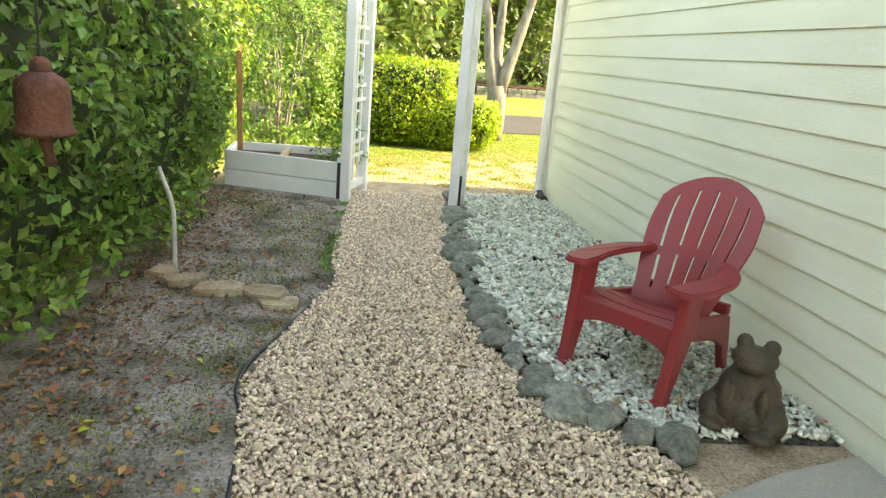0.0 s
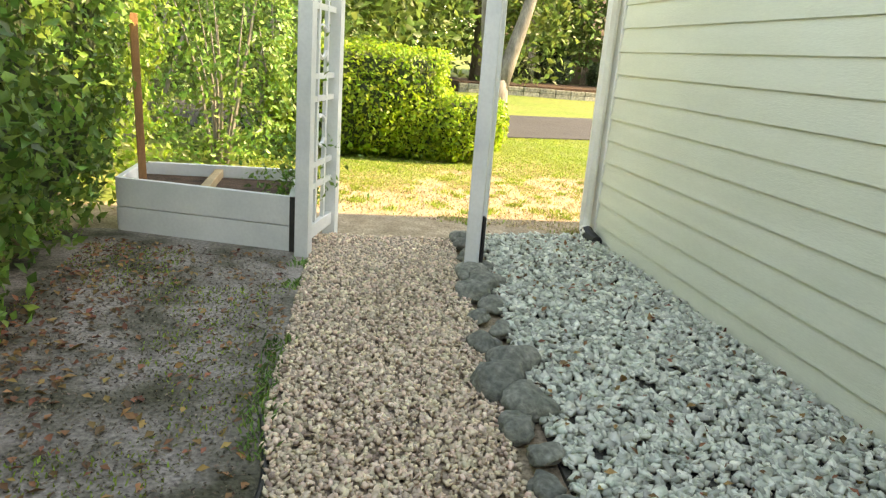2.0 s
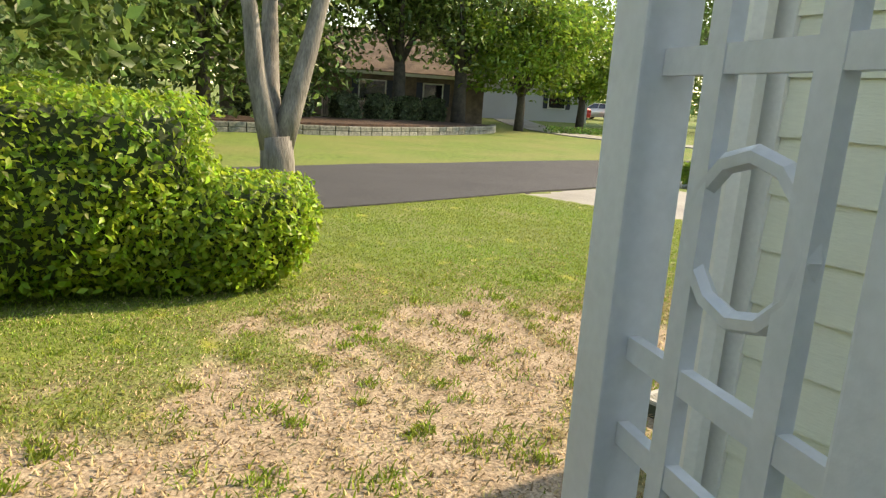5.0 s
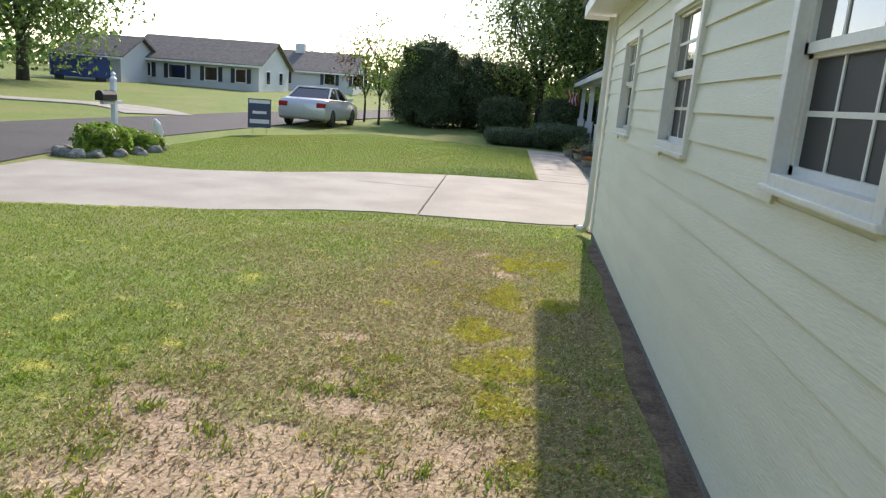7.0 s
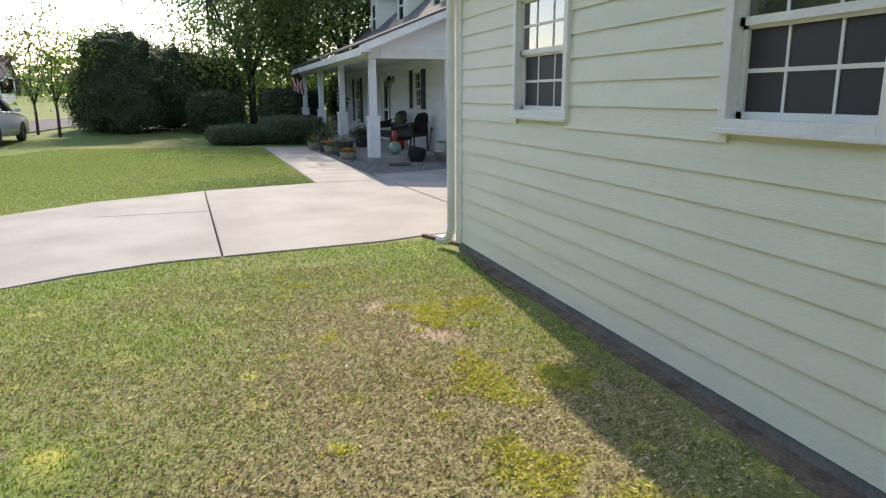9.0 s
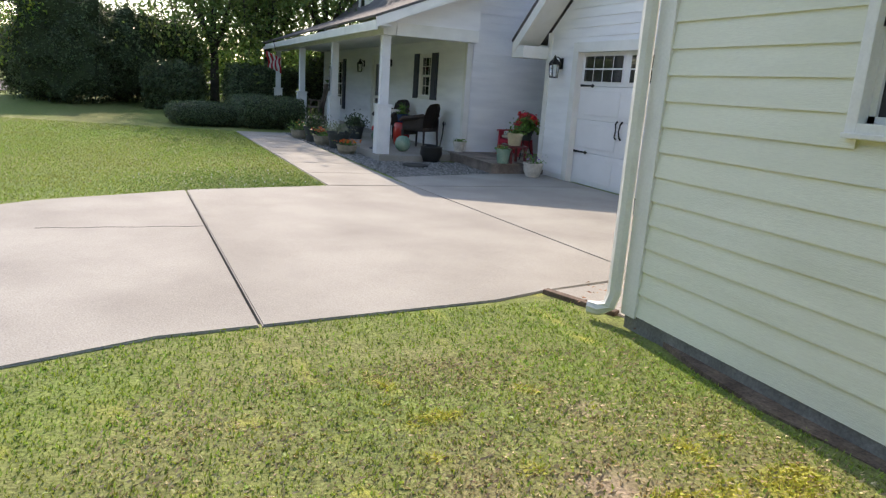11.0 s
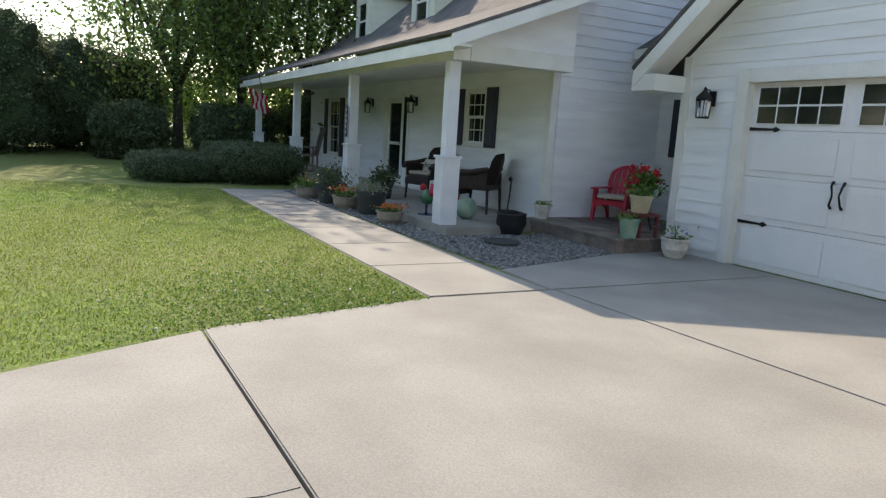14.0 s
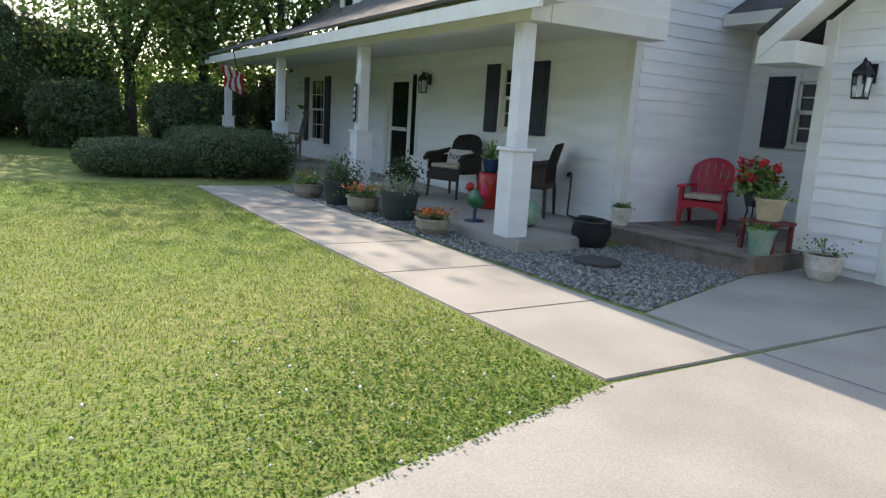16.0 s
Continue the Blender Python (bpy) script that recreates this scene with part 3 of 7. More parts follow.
def ribbon(cl, half, z0, z1):
    L, R = [], []
    for i, (x, y) in enumerate(cl):
        a, b = cl[max(i - 1, 0)], cl[min(i + 1, len(cl) - 1)]
        d = Vector((b[0] - a[0], b[1] - a[1])).normalized()
        h = half[i] if hasattr(half, "__len__") else half
        L.append((x - d.y * h, y + d.x * h))
        R.append((x + d.y * h, y - d.x * h))
    own = bmesh.new()
    rows = []
    for l, r in zip(L, R):
        zz = float(ground_z((l[0] + r[0]) / 2, (l[1] + r[1]) / 2))
        rows.append([own.verts.new((*l, zz + z0)), own.verts.new((*l, zz + z1)), own.verts.new((*r, zz + z1)), own.verts.new((*r, zz + z0))])
    for a, b in zip(rows, rows[1:]):
        for k in range(3):
            own.faces.new((a[k], a[k + 1], b[k + 1], b[k]))
    bmesh.ops.recalc_face_normals(own, faces=own.faces)
    return own


ROAD = spline([(-60, -6), (-25, 4.0), (-8, 7.6), (2, 9.5), (12, 11.9), (22, 12.4), (32, 11.4), (48, 6), (75, -10)])
road = part("road", ribbon(ROAD, 2.25, -0.08, 0.025), ASPHALT)
tagged(road, "dark grey asphalt street curving past the lawn", "road", kind="structure")
lane = part("side_drive", ribbon(spline([(24.5, 15.0), (27, 19), (24, 27), (30, 40), (38, 50)]), 1.3, -0.05, 0.03), CONCRETE)
tagged(lane, "pale concrete drive across the street", "road", kind="structure")


# ---- walls ----
def wall(name, o, u, n, length, height, openings, label, z0=0.0, thick=0.18, course=0.18, first=0.15, gable=None, corner=(0, 0), paint=None):
    """Clapboard wall from o along u, facing n. openings: (u0, u1, z0, z1). gable: (ridge_u, ridge_z)."""
    paint = paint or SIDING
    o, u, n = Vector((*o, 0)), Vector((*u, 0)), Vector((*n, 0))
    M = Matrix(((u.x, n.x, 0, o.x), (u.y, n.y, 0, o.y), (0, 0, 1, 0), (0, 0, 0, 1)))
    core = bmesh.new()
    us = sorted({0.0, length, *[v for q in openings for v in q[:2]]})
    zs = sorted({z0, height, *[v for q in openings for v in q[2:]]})
    for a, b in zip(us, us[1:]):
        for c, d in zip(zs, zs[1:]):
            mu, mz = (a + b) / 2, (c + d) / 2
            if not any(q[0] < mu < q[1] and q[2] < mz < q[3] for q in openings):
                box(a, b, -thick, 0, c, d, core)
    if gable:
        g = prism([(0, height), (length, height), gable], "y", -thick, 0)
        me = bpy.data.meshes.new("t")
        g.to_mesh(me)
        core.from_mesh(me)
        g.free()
        bpy.data.meshes.remove(me)
    core.transform(M)
    bmesh.ops.recalc_face_normals(core, faces=core.faces)
    ob = part(name, core, paint)
    tagged(ob, label, "wall", kind="structure")
    z = first
    top = gable[1] if gable else height
    while z < top - 0.02:
        z1 = min(z + course, top)
        lo, hi = corner[0], length - corner[1]
        if gable and z1 > height:
            k = (z1 - height) / (gable[1] - height)
            lo, hi = max(lo, gable[0] * k), min(hi, length - (length - gable[0]) * k)
        spans = [(lo, hi)]
        for q in openings:
            if q[2] < z1 - 0.02 and q[3] > z + 0.02:
                spans = [r for a, b in spans for r in ((a, min(b, q[0])), (max(a, q[1]), b)) if r[1] - r[0] > 0.02]
        for a, b in spans:
            own = bmesh.new()
            vs = [own.verts.new(p) for p in ((a, 0, z), (a, 0.021, z), (a, 0.006, z1 + 0.012), (a, 0, z1 + 0.012), (b, 0, z), (b, 0.021, z), (b, 0.006, z1 + 0.012), (b, 0, z1 + 0.012))]
            for f in ((0, 1, 2, 3), (7, 6, 5, 4), (1, 5, 6, 2), (0, 4, 5, 1), (2, 6, 7, 3), (0, 3, 7, 4)):
                own.faces.new([vs[i] for i in f])
            own.transform(M)
            bmesh.ops.recalc_face_normals(own, faces=own.faces)
            part("siding_board", own, paint, ob)
        z += course
    return ob, M


def sash_window(name, M, u0, u1, z0, z1, blind=False, shutters=False, grid=(2, 2), label="white double-hung window with muntins"):
    w = new(name)
    tagged(w, label, "window", kind="structure")
    def put(nm, bm_, mt, par, lab=""):
        bm_.transform(M)
        bmesh.ops.recalc_face_normals(bm_, faces=bm_.faces)
        return part(nm, bm_, mt, par, lab)
    t = 0.048
    bm = bmesh.new()
    for q in ((u0 - t, u0 + 0.005, z0 - t, z1 + t), (u1 - 0.005, u1 + t, z0 - t, z1 + t), (u0 + 0.005, u1 - 0.005, z1 - 0.005, z1 + t - 0.001), (u0 + 0.005, u1 - 0.005, z0 - t + 0.001, z0 + 0.005)):
        box(q[0], q[1], -0.02, 0.04, q[2], q[3], bm, bevel=0.004)
    put("window_frame", bm, TRIM, w)
    put("window_sill", box(u0 - t - 0.004, u1 + t + 0.004, -0.02, 0.055, z0 - t - 0.012, z0 - t + 0.012, bevel=0.005), TRIM, w)
    zm = (z0 + z1) / 2
    for a, b, y, nm in ((zm, z1, -0.03, "upper_sash"), (z0, zm + 0.02, -0.05, "lower_sash")):
        bm = bmesh.new()
        e = 0.035
        for q in ((u0, u0 + e, a, b), (u1 - e, u1, a, b), (u0, u1, a, a + e), (u0, u1, b - e, b)):
            box(q[0], q[1], y, y + 0.03, q[2], q[3], bm)
        s = put(nm, bm, TRIM, w)
        mb = bmesh.new()
        gx, gz = grid
        for k in range(1, gx + 1):
            x = u0 + (u1 - u0) * k / (gx + 1)
            box(x - 0.007, x + 0.007, y + 0.003, y + 0.018, a, b, mb)
        for k in range(1, gz):
            z = a + (b - a) * k / gz
            box(u0, u1, y + 0.004, y + 0.019, z - 0.009, z + 0.009, mb)
        put("muntin", mb, TRIM, s)
        put("pane", box(u0 + 0.01, u1 - 0.01, y + 0.009, y + 0.013, a + 0.01, b - 0.01), DARKG if not blind else (GLOSSG if nm == "upper_sash" else SCREEN), s)
    put("reveal", box(u0 - 0.02, u1 + 0.02, -0.075, -0.06, z0 - 0.02, z1 + 0.02), BLACKP, w)
    if shutters:
        for a, b in ((u0 - t - 0.36, u0 - t - 0.01), (u1 + t + 0.01, u1 + t + 0.36)):
            if shutters == "first" and a > u0:
                continue
            sb = box(a, b, 0.015, 0.045, z0 - 0.06, z1 + 0.06, bevel=0.004)
            for c, d in ((z0, zm - 0.05), (zm + 0.05, z1)):
                box(a + 0.05, b - 0.05, 0.04, 0.056, c, d, sb, bevel=0.006)
            put("shutter", sb, SHUT, w, "dark panelled shutter")
    return w


# the wing: garden wall, window wall, end wall
WALL_TOP = 2.5
gw, gwM = wall("wall_garden", (0, -12), (0, 1), (-1, 0), 12, WALL_TOP, [], "cream painted clapboard garden wall", z0=-0.3, course=0.163, first=-0.037, corner=(0, 0.1))
OPEN = [(WX - b, WX - a, 1.275, 2.06) for a, b in ((1.12, 1.86), (3.28, 4.03), (5.55, 6.30))]
ww, wwM = wall("wall_windows", (WX, 0), (-1, 0), (0, 1), WX, WALL_TOP, OPEN, "pale clapboard wing wall with three windows", z0=-0.3, course=0.1445, first=0.018, corner=(0.1, 0.1))
for k, q in enumerate(OPEN):
    sash_window("window_%d" % (k + 1), wwM, *q, blind=True, grid=(2, 2), label="white double-hung window, insect screen over the lower sash")
we, weM = wall("wall_wing_end", (WX, GY), (0, 1), (1, 0), -GY, WALL_TOP, [], "white clapboard end wall of the wing", z0=-0.3, course=0.1445, first=0.018, corner=(0, 0.1), paint=WHITESID)
fb = part("foundation", box(-0.02, WX + 0.005, -0.2, 0.012, -0.4, 0.02), FOUND)
tagged(fb, "dark grey concrete foundation under the siding", "foundation", kind="structure")
for nm, q in (("trim_corner_garden", (-0.03, 0.104, -0.104, 0.03)), ("trim_corner_drive", (WX - 0.104, WX + 0.03, -0.104, 0.03))):
    tagged(part(nm, box(q[0], q[1], q[2], q[3], 0.0, WALL_TOP, bevel=0.004), TRIM), "white corner board", "trim", kind="structure")


def downspout(path, label):
    sp = thing("downspout", path[0], label, "downspout", "downspouts")
    bm = bmesh.new()
    pts = [Vector(p) - Vector(path[0]) for p in path]
    own = tube(pts, 0.046, 8)
    part("pipe", own, TRIM, sp)
    for z in (0.6, 1.9):
        sb = lathe([(0.054, z - 0.015), (0.054, z + 0.015)], 8)
        part("strap", sb, TRIM, sp)
    return sp


downspout([(-0.085, -0.03, 2.45), (-0.085, -0.03, 0.16), (-0.09, -0.06, 0.07), (-0.11, -0.16, 0.03)], "white metal downspout at the garden corner")
bd = part("drain_elbow", tube([(-0.09, -0.10, 0.05), (-0.09, -0.16, 0.03), (-0.08, -0.3, 0.015)], [0.055, 0.055, 0.05], 10), BLACKP)
tagged(bd, "black drain pipe end at the downspout", "drain pipe")
downspout([(WX + 0.075, 0.06, 2.45), (WX + 0.075, 0.06, 0.12), (WX + 0.09, 0.075, 0.035), (WX + 0.14, 0.11, -0.005), (WX + 0.20, 0.16, -0.012)], "white ribbed downspout curving out at its foot")


def roof_slabs(name, quads, thick, label, mats=None):
    bm = bmesh.new()
    for q in quads:
        vs = [Vector(p) for p in q]
        nrm = (vs[1] - vs[0]).cross(vs[2] - vs[0]).normalized()
        if nrm.z < 0:
            nrm = -nrm
        lo = [bm.verts.new(p) for p in vs]
        hi = [bm.verts.new(p + nrm * thick) for p in vs]
        bm.faces.new(lo)
        bm.faces.new(hi[::-1])
        k = len(vs)
        for i in range(k):
            bm.faces.new((lo[i], lo[(i + 1) % k], hi[(i + 1) % k], hi[i]))
    bmesh.ops.recalc_face_normals(bm, faces=bm.faces)
    ob = part(name, bm, SHINGLE)
    return tagged(ob, label, "roof", kind="structure")


# wing roof, soffit and fascia
OH = 0.33
roof_slabs("roof_wing", [[(-0.4, OH + 0.05, 2.60), (WX + 0.45, OH + 0.05, 2.60), (WX + 0.45, -5.5, 4.7), (-0.4, -5.5, 4.7)], [(-0.4, -5.5, 4.7), (WX + 0.45, -5.5, 4.7), (WX + 0.45, -12, 2.6), (-0.4, -12, 2.6)]], 0.05, "dark shingle roof over the wing")
tagged(part("soffit_wing", box(-0.4, WX + 0.42, -0.1, OH, 2.50, 2.53), SOFFIT), "white soffit under the wing eave", "soffit", kind="structure")
tagged(part("fascia_wing", box(-0.4, WX + 0.42, OH + 0.004, OH + 0.03, 2.46, 2.62, bevel=0.004), TRIM), "white fascia board of the wing", "fascia", kind="structure")
tagged(part("soffit_end", box(WX + 0.005, WX + 0.42, -3.0, -0.11, 2.50, 2.53), SOFFIT), "white soffit at the wing end", "soffit", kind="structure")
tagged(part("fascia_end", box(WX + 0.424, WX + 0.45, -3.0, OH, 2.46, 2.62, bevel=0.004), TRIM), "white fascia at the wing end", "fascia", kind="structure")
tagged(part("soffit_garden", box(-0.4, -0.005, -12, -0.11, 2.50, 2.53), SOFFIT), "white soffit over the garden wall", "soffit", kind="structure")

# garage front with its gable
D0, D1, DH = 9.35, 14.12, 2.02
gL = GX - WX
gf, gfM = wall("wall_garage", (GX, GY), (-1, 0), (0, 1), gL, 2.36, [(GX - D1, GX - D0, -0.2, DH)], "white clapboard garage front under a gable", z0=-0.2, course=0.15, first=0.0, paint=WHITESID, gable=(gL / 2, 2.36 + gL / 2 * 0.8), corner=(0.1, 0.0))
tagged(part("trim_corner_garage", box(GX - 0.104, GX + 0.03, GY - 0.104, GY + 0.03, -0.09, 2.36, bevel=0.004), TRIM), "white corner board of the garage", "trim", kind="structure")
gs, _ = wall("wall_garage_side", (GX, -5.0), (0, 1), (1, 0), 1.35, 2.36, [], "white clapboard garage side", z0=-0.2, course=0.15, first=0.0, corner=(0, 0.1), paint=WHITESID)
fr = bmesh.new()
for q in ((D1 - 0.006, D1 + 0.14, -0.085, DH + 0.15), (D0 - 0.14, D0 + 0.006, -0.085, DH + 0.15), (D0 + 0.006, D1 - 0.006, DH - 0.006, DH + 0.149)):
    box(q[0], q[1], GY - 0.12, GY + 0.045, q[2], q[3], fr, bevel=0.006)
tagged(part("trim_garage_door", fr, TRIM), "white garage door casing", "trim", kind="structure")
RX, RZ = (WX + GX) / 2, 2.36 + gL / 2 * 0.8
OV = 0.38
roof_slabs("roof_garage", [[(GX + OV, GY + 0.55, 2.36 - OV * 0.8 + 0.12), (RX, GY + 0.55, RZ + 0.12), (RX, -12, RZ + 0.12), (GX + OV, -12, 2.36 - OV * 0.8 + 0.12)],
                           [(WX - 0.1, GY + 0.55, 2.36 + 0.04), (RX, GY + 0.55, RZ + 0.12), (RX, -12, RZ + 0.12), (WX - 0.1, -12, 2.40)]], 0.05, "dark shingle gable roof of the garage")
rk = bmesh.new()
for sgn, x0 in ((1, GX + OV), (-1, WX - 0.1)):
    z0 = 2.36 - OV * 0.8 if sgn > 0 else 2.36 - 0.08
    for (ya, yb, da, db) in ((GY + 0.50, GY + 0.54, -0.10, 0.11), (GY + 0.02, GY + 0.50, 0.06, 0.10)):
        p = [(x0, z0 + da), (RX, RZ + da), (RX, RZ + db), (x0, z0 + db)]
        g = prism(p, "y", ya, yb)
        me = bpy.data.meshes.new("t")
        g.to_mesh(me)
        rk.from_mesh(me)
        g.free()
        bpy.data.meshes.remove(me)
box(GX - 0.02, GX + OV + 0.02, GY + 0.02, GY + 0.53, 2.36 - OV * 0.8 - 0.14, 2.36 - OV * 0.8 + 0.06, rk, bevel=0.005)
tagged(part("fascia_garage", rk, TRIM), "white rake boards and boxed eave of the garage gable", "fascia", kind="structure")

# garage door: sections, window lights, hardware
gd = thing("garage_door", ((D0 + D1) / 2, GY - 0.09, -0.08), "white panelled double garage door with black strap hinges", "garage door")
sec = (DH + 0.08) / 4
W = (D1 - D0) / 2
for k in range(4):
    bm = box(-W, W, -0.02, 0.02, k * sec, (k + 1) * sec - 0.006, bevel=0.006)
    p = part("section", bm, DOORW, gd)
    if k < 3:
        rb = bmesh.new()
        for c in range(4):
            a = -W + (c + 0.07) * W / 2
            box(a, a + W / 2 * 0.86, 0.018, 0.03, k * sec + 0.07, (k + 1) * sec - 0.075, rb, bevel=0.008)
        part("raised_panel", rb, DOORW, p)
for c in range(4):
    a = -W + c * W / 2 + 0.09
    wl = part("window_light", box(a - 0.03, a + W / 2 - 0.15, 0.016, 0.032, 3 * sec + 0.06, 4 * sec - 0.055, bevel=0.005), DOORW, gd)
    for i in range(4):
        for j in range(2):
            pw, ph = (W / 2 - 0.18) / 4, (sec - 0.115) / 2
            part("pane", box(a + i * pw + 0.01, a + (i + 1) * pw - 0.012, 0.025, 0.036, 3 * sec + 0.06 + j * ph + 0.012, 3 * sec + 0.06 + (j + 1) * ph - 0.01), DARKG, wl)
def strap_hinge(u, z, d):
    bm = bmesh.new()
    own = prism([(0, -0.02), (0, 0.02), (d * 0.30, 0.012), (d * 0.34, 0.03), (d * 0.40, 0), (d * 0.34, -0.03), (d * 0.30, -0.012)], "y", 0.028, 0.036)
    own.transform(Matrix.Translation((u, 0, z)))
    part("strap_hinge", own, BLACK, gd, "black iron strap hinge")
for z in (0.52, 1.58):
    strap_hinge(W - 0.02, z, -1)
    strap_hinge(-W + 0.02, z, 1)
    strap_hinge(0.02, z, 1)
    strap_hinge(-0.02, z, -1)
for u in (1.2, -1.2):
    for s in (-0.06, 0.06):
        part("pull_handle", tube([(u + s, 0.03, 0.80), (u + s, 0.06, 0.83), (u + s * 0.6, 0.065, 0.93), (u + s, 0.06, 1.03), (u + s, 0.03, 1.07)], [0.016, 0.012, 0.01, 0.012, 0.016], 8), BLACK, gd, "black pull handle")
hs = thing("horseshoe", (11.76, GY + 0.032, 2.10), "rusty iron horseshoe nailed above the garage door", "horseshoe")
part("shoe", tube([(-0.055, 0, 0.10), (-0.075, 0, 0.03), (-0.055, 0, -0.05), (0, 0, -0.08), (0.055, 0, -0.05), (0.075, 0, 0.03), (0.055, 0, 0.10)], 0.018, 8), BLACK, hs)


def wall_lantern(at, n, label="black wall lantern with clear glass sides"):
    """n: 90 faces +y."""
    l = thing("wall_lantern", at, label, "wall lamp", "black wall lanterns")
    part("back_plate", box(-0.05, 0.05, 0, 0.02, -0.09, 0.09, bevel=0.006), BLACK, l)
    part("arm", tube([(0, 0.015, 0.03), (0, 0.07, 0.10), (0, 0.13, 0.10), (0, 0.14, 0.05)], 0.010, 8), BLACK, l)
    part("roof", lathe([(0.10, -0.02), (0.085, 0.02), (0.04, 0.07), (0.02, 0.09), (0.02, 0.11), (0.0, 0.14)], 4, m=Matrix.Translation((0, 0.14, 0)) @ Matrix.Rotation(radians(45), 4, "Z")), BLACK, l)
    part("bottom", box(-0.055, 0.055, 0.085, 0.195, -0.24, -0.22, bevel=0.004), BLACK, l)
    for sx in (-1, 1):
        for sy in (-1, 1):
            part("post", tube([(sx * 0.05, 0.14 + sy * 0.05, -0.23), (sx * 0.062, 0.14 + sy * 0.062, -0.02)], 0.006, 6), BLACK, l)
    part("glass", lathe([(0.066, -0.22), (0.082, -0.02)], 4, m=Matrix.Translation((0, 0.14, 0)) @ Matrix.Rotation(radians(45), 4, "Z")), GLASSM, l)
    return l


wall_lantern((14.62, GY + 0.022, 1.84), 90)

# ---- main house ----
PY = -2.9
hw, hwM = wall("wall_house_end", (HX, -12), (0, 1), (-1, 0), 12 + PY, 3.15, [], "white clapboard end wall of the house", z0=-0.2, course=0.15, first=0.06, paint=WHITESID, gable=(5.0, 6.6), corner=(0, 0.1))
HOPEN = [(18.80, 19.46, 1.10, 1.98), (26.75, 27.70, 0.50, 1.95)]
def porch_u(q):
    return (29.5 - q[1], 29.5 - q[0], q[2], q[3])
DOOR = (22.40, 23.30, 0.06, 1.95)
hf, hfM = wall("wall_porch", (29.5, PY), (-1, 0), (0, 1), 29.5 - HX, 3.0, [porch_u(q) for q in HOPEN + [DOOR]], "white clapboard house front under the porch", z0=-0.2, course=0.15, first=0.06, corner=(0, 0.1), paint=WHITESID)
sash_window("window_4", hfM, *porch_u(HOPEN[0]), shutters=True, label="porch window with muntins between black shutters")
sash_window("window_5", hfM, *porch_u(HOPEN[1]), shutters=True, label="tall porch window between black shutters")
tagged(part("trim_corner_house", box(HX - 0.03, HX + 0.085, PY - 0.085, PY + 0.03, 0.0, 2.3, bevel=0.004), TRIM), "white corner board of the house", "trim", kind="structure")
sd_ = thing("door_1", (22.85, PY - 0.04, 0.06), "white glazed storm door", "door", kind="structure")
bm = bmesh.new()
for q in ((-0.45, -0.34, 0, 1.88), (0.34, 0.45, 0, 1.88), (-0.34, 0.34, 1.77, 1.88), (-0.34, 0.34, 0, 0.14), (-0.34, 0.34, 0.86, 0.93)):
    box(q[0], q[1], -0.02, 0.02, q[2], q[3], bm, bevel=0.004)
part("door_frame", bm, TRIM, sd_)
part("pane", box(-0.34, 0.34, -0.004, 0.004, 0.14, 0.86), DARKG, sd_)
part("pane", box(-0.34, 0.34, -0.004, 0.004, 0.93, 1.77), DARKG, sd_)
part("door_handle", tube([(-0.39, 0.02, 0.88), (-0.39, 0.06, 0.9), (-0.39, 0.06, 0.98), (-0.39, 0.02, 1.0)], 0.01, 6), BLACK, sd_)
cas = bmesh.new()
for q in ((22.28, 22.406, 0.05, 2.07), (23.294, 23.42, 0.05, 2.07), (22.406, 23.294, 1.944, 2.069), (22.02, 22.10, 0.05, 2.07)):
    box(q[0], q[1], PY - 0.03, PY + 0.035, q[2], q[3], cas, bevel=0.004)
tagged(part("trim_door", cas, TRIM), "white front door casing", "trim", kind="structure")
tagged(part("sidelight_panel", box(22.12, 22.27, PY + 0.005, PY + 0.03, 0.5, 1.95), DARKG), "narrow dark sidelight beside the front door", "window", kind="structure")
wall_lantern((21.65, PY + 0.022, 1.85), 90)
wall_lantern((24.2, PY + 0.022, 1.85), 90)

# porch floor, beam, ceiling, columns, roof
pf = part("porch_floor", slab_poly([(16.35, -1.02), (29.6, -1.02), (29.6, PY - 0.01), (16.9, PY - 0.01), (16.35, -1.7)], -0.2, 0.035, bevel=0.015), CONCRETE)
tagged(pf, "smooth grey concrete porch floor", "floor", kind="structure")
PB = 2.17
tagged(part("porch_beam", box(16.45, 29.4, -1.27, -1.03, PB, PB + 0.22, bevel=0.006), TRIM), "white beam over the porch columns", "beam", kind="structure")
tagged(part("porch_end_beam", box(16.45, 16.69, PY + 0.01, -1.28, PB, PB + 0.22, bevel=0.006), TRIM), "white beam at the porch end", "beam", kind="structure")
tagged(part("ceiling_porch", box(16.7, 29.4, PY + 0.03, -1.28, PB + 0.12, PB + 0.15), SOFFIT), "white porch ceiling", "ceiling", kind="structure")
tagged(part("fascia_porch", box(15.95, 29.6, -0.77, -0.735, PB + 0.03, PB + 0.19, bevel=0.005), TRIM), "white fascia along the porch eave", "fascia", kind="structure")
tagged(part("soffit_porch", box(15.95, 29.6, -1.02, -0.78, PB + 0.10, PB + 0.13), SOFFIT), "white porch soffit", "soffit", kind="structure")
SL = 0.40
zb = PB + 0.19
tagged(part("wall_porch_gable", prism([(-0.85, zb - 0.1), (-1.0, zb + 0.02), (PY, zb + (2.15 * SL) - 0.02), (PY, zb - 0.02), (-1.28, zb - 0.03)], "x", 16.46, 16.66), WHITESID), "white clapboard end of the porch roof", "wall", kind="structure")
rp = prism([(-0.74, zb - 0.12), (-0.74, zb + 0.04), (-3.2, zb + 2.46 * SL + 0.04), (-3.2, zb + 2.46 * SL - 0.12)], "x", 15.93, 15.97)
